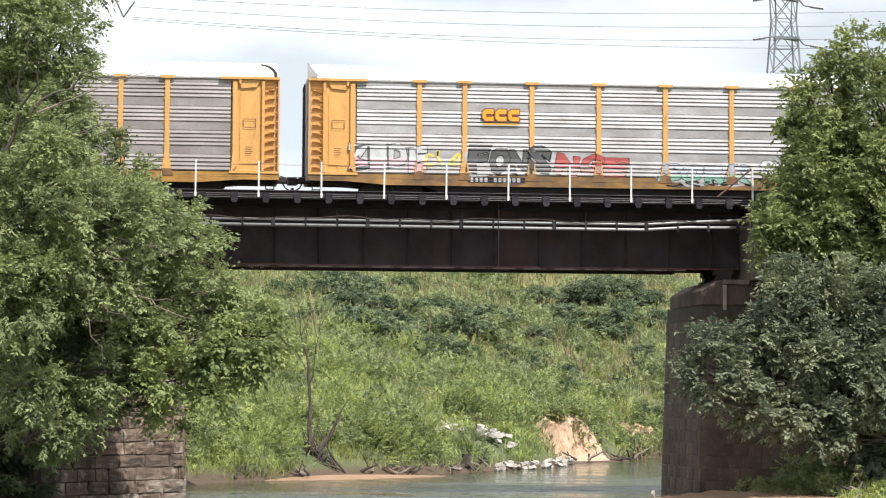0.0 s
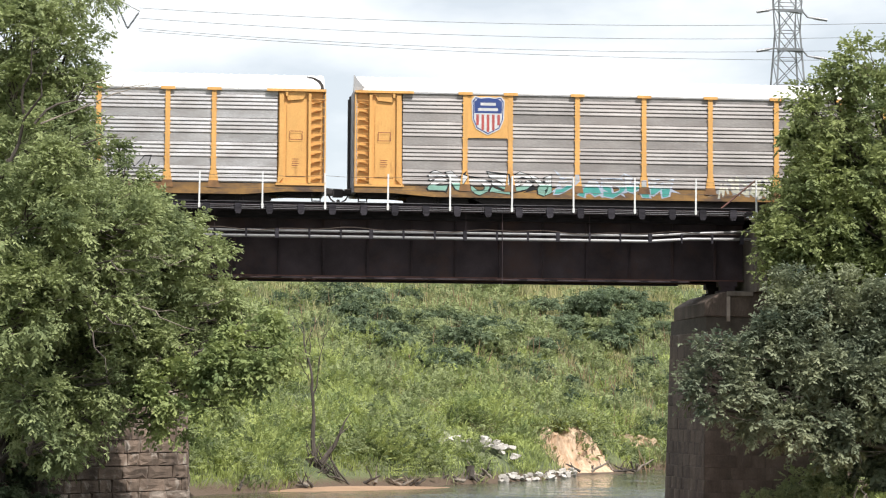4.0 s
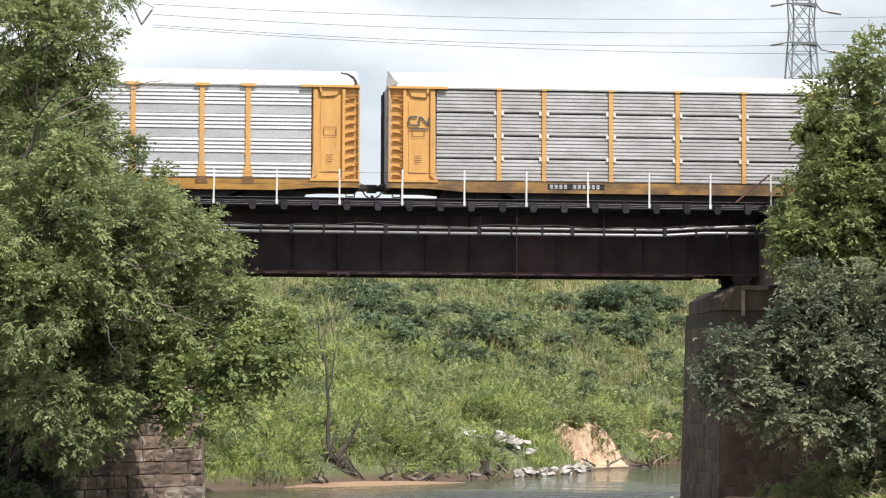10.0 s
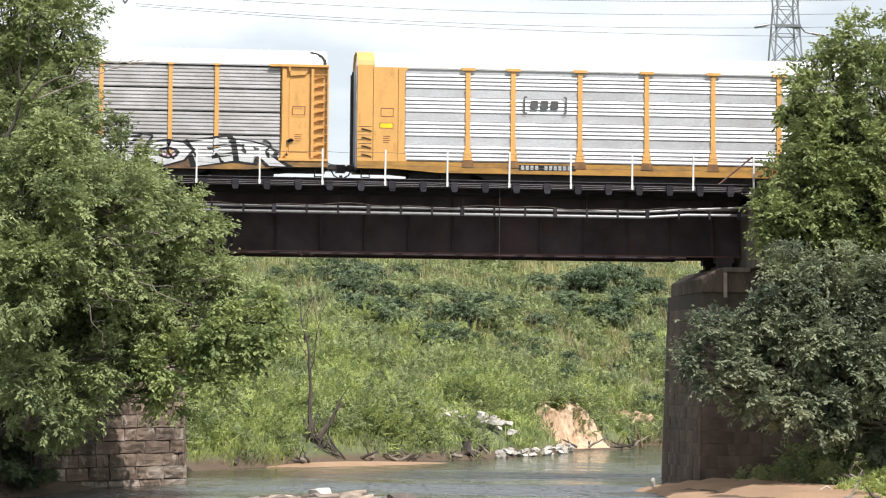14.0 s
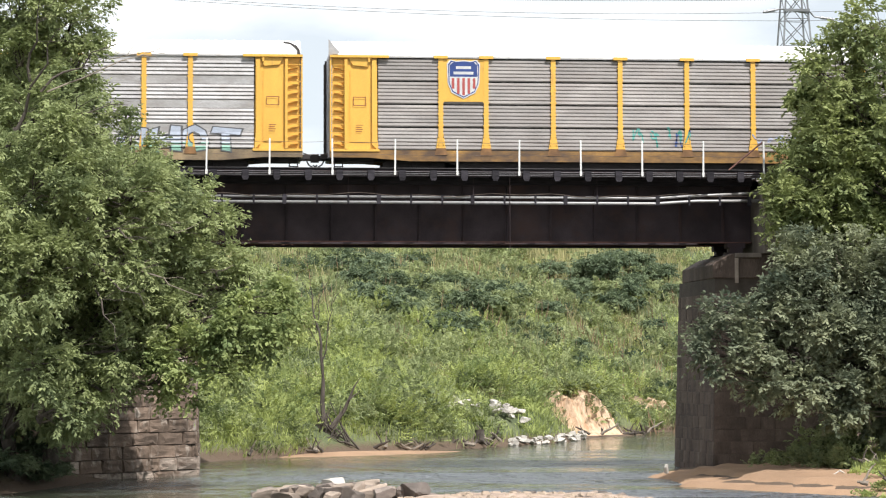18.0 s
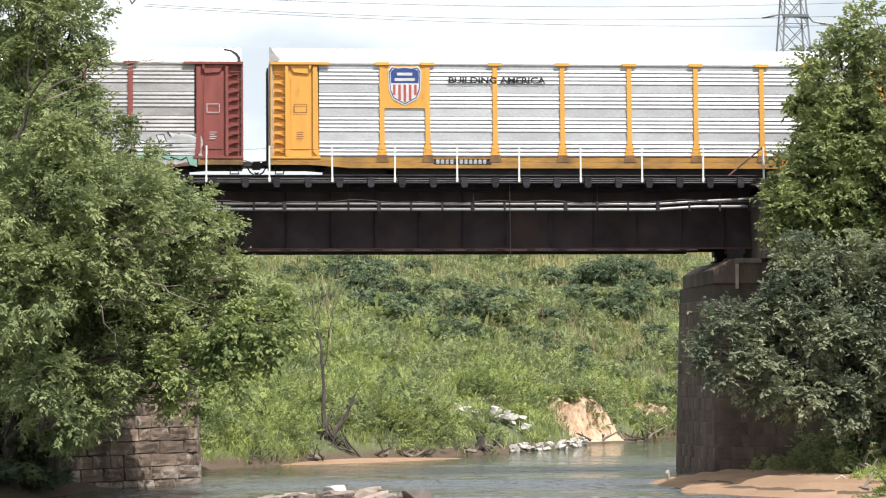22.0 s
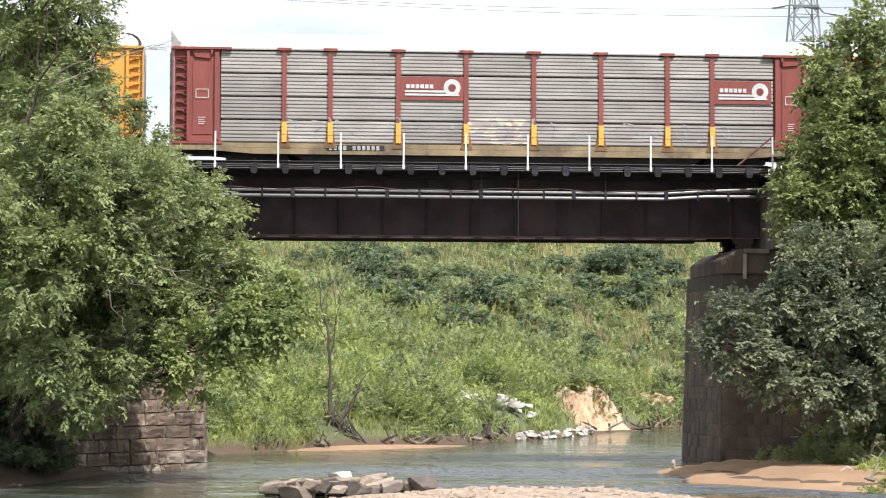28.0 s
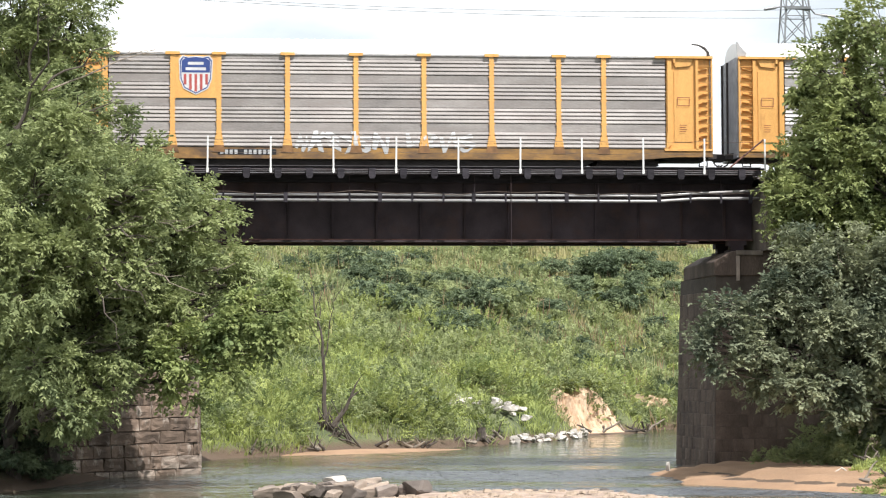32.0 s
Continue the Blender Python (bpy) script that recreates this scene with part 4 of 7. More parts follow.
def swatch(name, parent, pts, faces, colours, level, fine, cut=None):
    """A painted piece from (x, z) points, laid over sill, posts and ribs; below the height cut it takes the second colour."""
    bm = bmesh.new()
    vs = [bm.verts.new((x, 0, max(z, 0.64))) for x, z in pts]
    for f in faces:
        try:
            bm.faces.new([vs[i] for i in f])
        except ValueError:
            pass
    zs, xs = [max(z, 0.64) for _, z in pts], [x for x, _ in pts]

    def slit(co, no):
        bmesh.ops.bisect_plane(bm, geom=bm.verts[:] + bm.edges[:] + bm.faces[:], plane_co=co, plane_no=no)
    for z in [1.078, *[k[0] for k in KNOTS[fine]]]:
        if min(zs) < z < max(zs):
            slit((0, 0, z), (0, 0, 1))
    for p in POSTS:
        for x in (p - 0.112, p - 0.10, p + 0.10, p + 0.112):
            if min(xs) < x < max(xs):
                slit((x, 0, 0), (1, 0, 0))
    if cut is not None and len(colours) > 1:
        slit((0, 0, cut), (0, 0, 1))
        for f in bm.faces:
            f.material_index = 1 if f.calc_center_median().z < cut else 0
    kz, ky = [k[0] for k in KNOTS[fine]], [k[1] for k in KNOTS[fine]]
    for v in bm.verts:
        on_post = any(abs(v.co.x - p) < 0.105 for p in POSTS)
        out_ = -0.064 if v.co.z < 1.082 or on_post or v.co.x < 2.0 or v.co.x > LENGTH - 2.0 else float(np.interp(v.co.z, kz, ky)) - 0.004
        v.co.y = -HALF + out_ - 0.0022 * level
    for f in bm.faces:
        f.normal_update()
        if f.normal.y > 0:
            f.normal_flip()
    me = bpy.data.meshes.new(name)
    bm.to_mesh(me)
    bm.free()
    for c in colours:
        me.materials.append(ink(c, INKS[c]))
    ob = new(name, me)
    ob.parent = parent
    return ob


def graffiti(car, x0, x1, z0, z1, word, fill, edge, seed, halo="", second="", label="spray-painted graffiti letters", swell=0.05, rim=0.05):
    """Fat overlapping letters with an outline; a number in place of a word gives that many turned-about, unreadable ones."""
    rng = random.Random(seed)
    x0, x1 = x0 * 1.0157, x1 * 1.0157
    count = len(word) if isinstance(word, str) else word
    step, h = (x1 - x0) / count, z1 - z0
    root = None
    for k in range(count if halo else 0):
        pts = blob(rng, x0 + (k + 0.5) * step, (z0 + z1) / 2 + rng.uniform(-0.06, 0.06), step * 1.35, h * rng.uniform(0.95, 1.12), 26, 0.10)
        ob = swatch("graffiti" if root is None else "painted_shape", root or car, pts, [tuple(range(len(pts)))], [halo], 0.3 + 0.12 * k, car.name in FINE)
        root = root or ob
    for k in range(count):
        ch = word[k] if isinstance(word, str) else rng.choice("SRKEZNBAWCDG")
        bare_co, _ = letter_shape(ch, 0.0)
        lo, hi = bare_co.min(0), bare_co.max(0)
        w, tall = step * rng.uniform(1.0, 1.18), h * rng.uniform(0.82, 0.98)
        cx, cz = x0 + (k + 0.5) * step, z0 + h * 0.5 + h * rng.uniform(-0.05, 0.05)
        shear, turn = rng.uniform(-0.16, 0.22), rng.uniform(-0.10, 0.10)
        mirror = -1 if not isinstance(word, str) and rng.random() < 0.6 else 1
        upside = -1 if not isinstance(word, str) and rng.random() < 0.4 else 1
        wave, phase = (0.07 if isinstance(word, str) else 0.13), rng.uniform(0, 6.28)
        thick = (swell + rim) * 2
        sx, sz = w / (hi[0] - lo[0] + thick), tall / (hi[1] - lo[1] + thick)
        base = 1.2 + 2.4 * (k % 2) + 0.1 * (k // 2 % 3)

        def placed(co):
            u = (co[:, 0] - (lo[0] + hi[0]) / 2) * sx * mirror
            v = (co[:, 1] - (lo[1] + hi[1]) / 2) * sz * upside
            u, v = u + shear * v + wave * w * np.sin(v / h * 4.2 + phase), v + turn * u + wave * h * np.sin(u / step * 3.6 + phase * 2.1)
            return [(cx + a, cz + b) for a, b in zip(u, v)]
        for _ in range(0 if isinstance(word, str) or not edge else 2):  # spikes that run out of the letter
            a = rng.choice((0.5, 1.0, 2.2, 2.7, 3.7, 5.4, 5.9))
            ca, sa = math.cos(a), math.sin(a)
            bx, bz, reach = cx + ca * w * 0.3, cz + sa * tall * 0.3, rng.uniform(0.3, 0.55)
            tip = [(bx - sa * 0.10, bz + ca * 0.10), (bx + sa * 0.10, bz - ca * 0.10), (bx + ca * reach * 1.3, bz + sa * reach)]
            ob = swatch("graffiti" if root is None else "painted_spike", root or car, tip, [(0, 1, 2)], [edge], base - 0.3, car.name in FINE)
            root = root or ob
        if edge:
            co, faces = letter_shape(ch, round(swell + rim, 3))
            ob = swatch("graffiti" if root is None else "letter_outline", root or car, placed(co), faces, [edge], base, car.name in FINE)
            root = root or ob
        co, faces = letter_shape(ch, round(swell, 3))
        ob = swatch("graffiti" if root is None else "letter", root or car, placed(co), faces, [fill, second] if second else [fill], base + 1.0, car.name in FINE, cz - h * rng.uniform(0.0, 0.12) if second else None)
        root = root or ob
    root["label"] = label
    return root


def stroke(name, parent, curve, width, colour, level, fine):
    """One unbroken painted line of even width along (x, z) points."""
    verts = []
    for i, (x, z) in enumerate(curve):
        (xa, za), (xb, zb) = curve[max(0, i - 1)], curve[min(len(curve) - 1, i + 1)]
        d = math.hypot(xb - xa, zb - za) or 1e-6
        for side in (-0.5, 0.5):
            verts.append((x - (zb - za) / d * width * side, z + (xb - xa) / d * width * side))
    return swatch(name, parent, verts, [(2 * i, 2 * i + 2, 2 * i + 3, 2 * i + 1) for i in range(len(curve) - 1)], [colour], level, fine)


def tag_lines(car, x0, x1, z0, z1, colour, seed, width=0.05, n=5, label="thin spray-painted scrawl"):
    """Quick curved strokes, each one unbroken."""
    rng = random.Random(seed)
    x0, x1 = x0 * 1.0157, x1 * 1.0157
    root = None
    for k in range(n):
        w = (x1 - x0) / n
        cx = x0 + (k + 0.5) * w
        pts = [(cx + rng.uniform(-0.6, 0.6) * w, z0 + (z1 - z0) * rng.random()) for _ in range(6)]
        curve = []
        for a, b, c in zip(pts, pts[1:], pts[2:]):
            for q in range(5):
                t = q / 5
                curve.append(((1 - t) ** 2 * (a[0] + b[0]) / 2 + 2 * t * (1 - t) * b[0] + t * t * (b[0] + c[0]) / 2,
                              (1 - t) ** 2 * (a[1] + b[1]) / 2 + 2 * t * (1 - t) * b[1] + t * t * (b[1] + c[1]) / 2))
        ob = stroke("graffiti" if root is None else "painted_stroke", root or car, curve, width, colour, 5 + 0.15 * k, car.name in FINE)
        root = root or ob
    root["label"] = label
    return root


def bars(car, name, x0, x1, z0, z1, count, colour, label, ground=""):
    sh = Sheet()
    if ground:
        sh.add([(x0 - 0.08, z0 - 0.05), (x1 + 0.08, z0 - 0.05), (x1 + 0.08, z1 + 0.05), (x0 - 0.08, z1 + 0.05)], ground, 1)
    w = (x1 - x0) / count
    for k in range(count):
        a, b = x0 + k * w, x0 + (k + 0.72) * w
        sh.add([(a, z0), (b, z0), (b, z1), (a, z1)], colour, 2)
    return sh.done(name, car, label)


def gold_emblem(car, x0, z0, w, h, colour="emblem_gold", edge="maroon"):
    """Three chunky shapes over a rule, unlettered."""
    sh = Sheet()
    for k in range(3):
        a, b = x0 + w * (k * 0.345), x0 + w * (k * 0.345 + 0.30)
        c = h * 0.24
        shape = [(a + c, z0), (b, z0), (b, z0 + h * 0.34), (b - c * 0.5, z0 + h * 0.5), (b, z0 + h * 0.66), (b, z0 + h), (a + c, z0 + h), (a, z0 + h - c), (a, z0 + c)]
        big = [((x - (a + b) / 2) * 1.16 + (a + b) / 2, (z - z0 - h / 2) * 1.14 + z0 + h / 2) for x, z in shape]
        sh.add(big, edge, 1)
        sh.add(shape, colour, 2)
        sh.add([(a + w * 0.10, z0 + h * 0.36), (b - w * 0.03, z0 + h * 0.36), (b - w * 0.03, z0 + h * 0.60), (a + w * 0.10, z0 + h * 0.60)], edge, 3)
    sh.add([(x0, z0 - h * 0.34), (x0 + w * 0.98, z0 - h * 0.34), (x0 + w * 0.98, z0 - h * 0.2), (x0, z0 - h * 0.2)], colour, 2)
    return sh.done("emblem", car, "gold railway emblem with a rule below")


def shield(car, base):
    """A yellow board with a blue-headed striped shield."""
    bm = bmesh.new()
    box(bm, POSTS[0] + 0.1, POSTS[1] - 0.1, -HALF - 0.042, -HALF - 0.012, 3.15, TOP - 0.05)
    part("emblem_board", bm, base, car, "yellow emblem board")
    cx, top, w, h = (POSTS[0] + POSTS[1]) / 2, 4.82, 1.25, 1.45
    sh = Sheet()

    def outline(k):
        half = w / 2 * k
        pts = [(0, 0.0), (-half * 0.45, -0.03), (-half * 0.8, 0.02), (-half, -0.14), (-half * 0.95, -0.6 * h), (-half * 0.72, -0.84 * h), (0, -h)]
        pts = [(cx + x, top - h / 2 + (z + h / 2) * k) for x, z in pts]
        return pts + [(2 * cx - x, z) for x, z in pts[-2:0:-1]]
    sh.add(outline(1.14), "white", 1)
    sh.add(outline(1.07), "navy", 1.5)
    sh.add(outline(1.0), "white", 2)
    head = [(cx - w * 0.48, top - 0.12), (cx - w * 0.36, top), (cx + w * 0.36, top), (cx + w * 0.48, top - 0.12), (cx + w * 0.47, top - h * 0.42), (cx - w * 0.47, top - h * 0.42)]
    sh.add(head, "navy", 2.4)
    for k in range(5):
        x = cx + (k - 2) * w * 0.18
        drop = 0.97 - 0.05 * abs(k - 2) ** 2
        sh.add([(x - w * 0.045, top - h * 0.46), (x + w * 0.045, top - h * 0.46), (x + w * 0.045, top - h * drop), (x - w * 0.045, top - h * drop)], "red", 2.4)
    for k, (half, z) in enumerate(((0.26, 0.15), (0.34, 0.31))):
        sh.add([(cx - w * half, top - h * z - 0.06), (cx + w * half, top - h * z - 0.06), (cx + w * half, top - h * z + 0.06), (cx - w * half, top - h * z + 0.06)], "white", 2.8)
    sh.done("emblem", car, "blue, white and red striped shield emblem")


def stripes_emblem(car, x0, z0, w, colour="charcoal"):
    sh = Sheet()
    for k in range(4):
        z = z0 + 0.42 - k * 0.09
        sh.add([(x0 + 0.06 * k, z), (x0 + w * 0.62, z), (x0 + w * 0.62, z + 0.05), (x0 + 0.06 * k, z + 0.05)], colour, 2)
    for k in range(2):
        a = x0 + w * (0.58 + 0.2 * k)
        sh.add([(a, z0 + 0.15), (a + w * 0.17, z0 + 0.15), (a + w * 0.22, z0 + 0.45), (a + w * 0.05, z0 + 0.45)], colour, 2.2)
    sh.add([(x0 + w * 0.35, z0 - 0.08), (x0 + w * 0.85, z0 - 0.08), (x0 + w * 0.85, z0), (x0 + w * 0.35, z0)], colour, 2)
    sh.add([(x0 + w * 0.35, z0 - 0.22), (x0 + w * 0.95, z0 - 0.22), (x0 + w * 0.95, z0 - 0.14), (x0 + w * 0.35, z0 - 0.14)], colour, 2)
    sh.done("emblem", car, "dark striped railway emblem")


def wheel_emblem(car, x0, x1, mirror=False):
    bm = bmesh.new()
    box(bm, x0, x1, -HALF - 0.042, -HALF - 0.012, 2.95, 3.95)
    part("emblem_board", bm, maroon, car, "maroon emblem board")
    sh = Sheet()
    cx, cz = x1 - 0.5, 3.5
    ring = [(cx + 0.36 * math.cos(a * math.pi / 12), cz + 0.36 * math.sin(a * math.pi / 12)) for a in range(24)]
    sh.add(ring, "white", 2)
    sh.add([(cx + 0.17 * math.cos(a * math.pi / 8), cz - 0.02 + 0.17 * math.sin(a * math.pi / 8)) for a in range(16)], "maroon", 2.5)
    sh.add([(cx + 0.02, cz - 0.36), (cx + 0.34, cz - 0.36), (cx + 0.14, cz - 0.06)], "maroon" if mirror else "white", 2.6)
    for z, a in ((3.28, 0.16), (3.14, 0.16)):
        sh.add([(x0 + a, z), (cx, z), (cx, z + 0.09), (x0 + a, z + 0.09)], "white", 2.2)
    for k in range(6):
        a = x0 + 0.22 + k * 0.2
        sh.add([(a, 3.45), (a + 0.15, 3.45), (a + 0.15, 3.62), (a, 3.62)], "white", 2.2)
    sh.done("emblem", car, "white disc and bars emblem")


def slogan(car, text, x0, x1, z, h):
    """Black lettering along the side."""
    cu = bpy.data.curves.new("lettering", "FONT")
    cu.body, cu.size, cu.resolution_u, cu.offset = text, 1.0, 3, 0.025
    tmp = bpy.data.objects.new("lettering", cu)
    scene.collection.objects.link(tmp)
    bpy.context.view_layer.update()
    me = bpy.data.meshes.new_from_object(tmp)
    bpy.data.objects.remove(tmp)
    co = np.empty(len(me.vertices) * 3)
    me.vertices.foreach_get("co", co)
    co = co.reshape(-1, 3)
    co -= co.min(0)
    co /= np.maximum(co.max(0), 1e-6)
    me.vertices.foreach_set("co", np.stack([x0 + co[:, 0] * (x1 - x0), np.full(len(co), FRONT - 0.006), z + co[:, 1] * h], 1).ravel())
    me.materials.clear()
    me.materials.append(ink("black", INKS["black"]))
    ob = new("lettering", me)
    ob.parent = car


def car_carrier(label, paint, steel, sill, closed=False, feet="", slim=False, fine=False, clips=False):
    """A covered car carrier; its origin lies on the rail at its leading end, on the centre line."""
    car = tagged(new("rail_car"), label, "railway car", "cars of the train")
    if fine:
        FINE.add(car.name)
    near = Matrix.Translation((0, -HALF, 0))
    far_end = Matrix.Translation((LENGTH, -HALF, 0))
    steel_mat = panel_steel[steel]
    part("inner_shell", shared("shell", inner, make_shell), inner, car)
    part("far_side", shared("far_side", steel_mat, make_far_side), steel_mat, car)
    part("roof", shared("roof", white_roof, make_roof), white_roof, car, "white ribbed arched roof")
    part("underframe", shared("underframe", under, make_underframe), under, car)
    part("brake_gear", shared("brake", under, make_brake), under, car)
    sm = sill_paint[sill]
    sills = lambda bm: [plate(bm, [(0.0, 0.74), (1.6, 0.74), (3.4, SILL0), (LENGTH - 3.4, SILL0), (LENGTH - 1.6, 0.74), (LENGTH, 0.74), (LENGTH, SILL1), (0.0, SILL1)], y, 0.05) for y in (-HALF - 0.06, HALF + 0.01)]
    part("side_sill", shared("sill", sm, sills), sm, car)
    rail_mat = galvanised
    part("top_rail", shared("top_rail", rail_mat, lambda bm: box(bm, 0.1, LENGTH - 0.1, -HALF - 0.04, -HALF + 0.1, TOP, TOP + 0.06)), rail_mat, car, "thin grey top rail")
    edges = [2.03, *[p for p in POSTS], LENGTH - 2.03]
    # pressed side sheets: one low sheet and three with a flat band under their ribs, or four finely ribbed ones
    h = (TOP - PANEL0) / 4
    courses = [(PANEL0 + k * h, h - 0.05, 0.0, 6) for k in range(4)] if fine else [(PANEL0, 0.69, 0.0, 4), (1.78, 1.01, 0.34, 4), (2.80, 1.01, 0.34, 4), (3.82, 1.01, 0.34, 4)]
    for a, b in zip(edges, edges[1:]):
        w = round(b - a, 2)
        for z, tall, band, ribs in courses:
            sheet_mesh = shared(f"panel_{w}_{tall:.2f}_{ribs}", steel_mat, lambda bm: ribbed(bm, 0.02, w - 0.02, tall, band, ribs))
            part("side_panel", sheet_mesh, steel_mat, car, at=Matrix.Translation((a, -HALF, z)))
    if not fine:
        part("top_strip", shared("top_strip", steel_mat, lambda bm: box(bm, 2.03, LENGTH - 2.03, -HALF + 0.012, -HALF + 0.05, 4.835, TOP)), steel_mat, car)
    if clips:
        for x in POSTS:
            for k in (1, 2, 3):
                for dx in (-0.16, 0.16):
                    part("clip", shared("clip", white_roof, lambda bm: box(bm, -0.05, 0.05, -0.05, 0.0, -0.08, 0.08)), white_roof, car, "white panel clip", at=Matrix.Translation((x + dx, -HALF, PANEL0 + k * h - 0.02)))
    maker = make_slim_post if slim else make_post
    for x in POSTS:
        part("post", shared("slim_post" if slim else "post", paint, maker), paint, car, at=Matrix.Translation((x, -HALF, 0)))
        if not slim:
            part("foot_gusset", shared("foot_gusset", foot_rust, lambda bm: plate(bm, [(-0.20, 1.16), (-0.27, 0.86), (0.27, 0.86), (0.20, 1.16)], -0.085, 0.03)), foot_rust, car, "rusty brown foot gusset", at=Matrix.Translation((x, -HALF, 0)))
        if feet:
            fm = MATS[feet]
            part("post_foot", shared("foot", fm, lambda bm: box(bm, -0.11, 0.11, -0.13, -0.02, 1.1, 1.95)), fm, car, at=Matrix.Translation((x, -HALF, 0)))
    for flip, m in ((False, near), (True, far_end)):
        side = mirrored if flip else (lambda f: f)
        tag = "_b" if flip else "_a"
        if not closed:
            for piece, (outline, y, thick) in END_PIECES.items():
                part(piece, shared(piece + tag, paint, side(lambda bm: plate(bm, outline, y, thick))), paint, car, at=m)
        for y in () if flip else (0.25, 1.3):
            part("door_rib", shared("door_rib" + tag, under, side(make_door_rib)), under, car, at=Matrix.Translation((LENGTH if flip else 0, y, 0)))
        if closed:
            part("end_plate", shared("end_plate" + tag, paint, side(make_plain_end)), paint, car, at=m)
            part("roof_cap", shared("roof_cap" + tag, paint, side(make_roof_cap)), paint, car, at=Matrix.Translation((LENGTH if flip else 0, 0, 0)))
        else:
            part("head_gusset", shared("gusset" + tag, paint, side(make_gusset)), paint, car, at=m)
        if not closed:
            part("ladder_bay", shared("bay" + tag, paint, side(make_bay)), paint, car, at=m)
        rung = shared("rung" + tag, under if closed else paint, side(make_rung))
        for k in range(4 if closed else 10):
            part("ladder_rung", rung, under if closed else paint, car, at=m @ Matrix.Translation((0, -0.07 if closed else 0, 1.42 + k * 0.36)))
        part("end_door", shared("end_frame" + tag, grey_end, side(lambda bm: make_end_frame(bm, 0.0 if flip else 1.0))), grey_end, car, "grey steel end doors", at=Matrix.Translation((LENGTH if flip else 0, 0, 0)))
        part("roof_end", shared("roof_end" + tag, white_roof, side(make_roof_end)), white_roof, car, at=Matrix.Translation((LENGTH if flip else 0, 0, 0)))
        if flip:
            part("grab_bar", shared("stub", under, lambda bm: pipe(bm, [(-0.80, -HALF + 0.40, 5.68), (-0.50, -HALF + 0.26, 5.60), (-0.28, -HALF + 0.10, 5.44), (-0.18, -HALF + 0.03, 5.26), (-0.16, -HALF - 0.02, 5.04)], 0.03, 0.085, sides=6)), under, car, at=Matrix.Translation((LENGTH, 0, 0)))
        elif not closed:
            part("end_horn", shared("horn" + tag, galvanised, side(make_horn)), galvanised, car, at=Matrix.Translation((LENGTH if flip else 0, 0, 0)))
        part("coupler", shared("coupler" + tag, under, side(make_coupler)), under, car, at=Matrix.Translation((LENGTH if flip else 0, 0, 0)))
        part("draft_gear", shared("draft_gear" + tag, under, side(make_draft_gear)), under, car, at=Matrix.Translation((LENGTH if flip else 0, 0, 0)))
        truck = part("truck", shared("truck", under, make_truck), under, car, at=Matrix.Translation((LENGTH - 3.6 if flip else 3.6, 0, 0)))
        for x in (-0.88, 0.88):
            part("wheelset", shared("wheelset", wheel_steel, make_wheel, smooth=False), wheel_steel, truck, at=Matrix.Translation((x, 0, 0)))
        # small stencils on the end bay
        x0 = LENGTH - 1.62 if flip else 0.9
        sh = Sheet()
        edge = "maroon" if paint is not maroon else "white"
        for quad in ribbon([(x0 + 0.1, 2.95), (x0 + 0.62, 2.95), (x0 + 0.62, 3.3), (x0 + 0.1, 3.3), (x0 + 0.1, 2.95)], 0.025):
            sh.add([(x, z) for x, z in quad], edge, 0.2)
        for k in range(4):
            sh.add([(x0 + 0.2, 2.1 - k * 0.09), (x0 + 0.5 - 0.05 * (k % 2), 2.1 - k * 0.09), (x0 + 0.5 - 0.05 * (k % 2), 2.125 - k * 0.09), (x0 + 0.2, 2.125 - k * 0.09)], edge, 0.3)
        if closed:
            sh.add([(x0 + 0.05, 2.45), (x0 + 0.62, 2.45), (x0 + 0.62, 2.68), (x0 + 0.05, 2.68)], "maroon", 0.2)
            sh.add([(x0 + 0.07, 2.47), (x0 + 0.60, 2.47), (x0 + 0.60, 2.66), (x0 + 0.07, 2.66)], "lemon", 0.5)
        tagged(sh.done("stencil", car, split=False), kind="stuff")
    return car


def mark_bars(car, x, dark=True):
    """Reporting marks on the sill, as plain bars."""
    sh = Sheet()
    if dark:
        sh.add([(x - 0.1, 0.76), (x + 2.35, 0.76), (x + 2.35, 1.0), (x - 0.1, 1.0)], "black", 2)
    for k in range(11):
        if k == 4:
            continue
        a = x + k * 0.2
        one = Sheet()
        one.add([(a, 0.79), (a + 0.13, 0.79), (a + 0.13, 0.97), (a, 0.97)], "silver" if dark else "charcoal", 3)
        one.done("mark_bar", car)
    if dark:
        sh.done("mark_plate", car)


def word_bar(car, x0, x1, z):
    bars(car, "name_bars", x0, x1, z, z + 0.22, 8, "charcoal", "faded dark name in plain bars")


def loop_emblem(car, x0, x1, z):
    """One thick dark line bent into two rounded arches, with a thin bar below."""
    w, h = x1 - x0, 0.36
    line = [(0.42, 1.0), (0.10, 1.0), (0.0, 0.8), (0.0, 0.2), (0.10, 0.0), (0.46, 0.0), (0.52, 0.2), (0.52, 0.85), (0.60, 1.0), (0.94, 0.1), (1.0, 0.25), (1.0, 1.0)]
    sh = Sheet()
    for q in ribbon([(x0 + a * w, z + b * h) for a, b in line], 0.075):
        sh.add(q, "charcoal", 0.4)
    sh.add([(x0, z - 0.18), (x1, z - 0.18), (x1, z - 0.12), (x0, z - 0.12)], "charcoal", 0.4)
    sh.done("emblem", car, "dark looped line emblem", split=False)


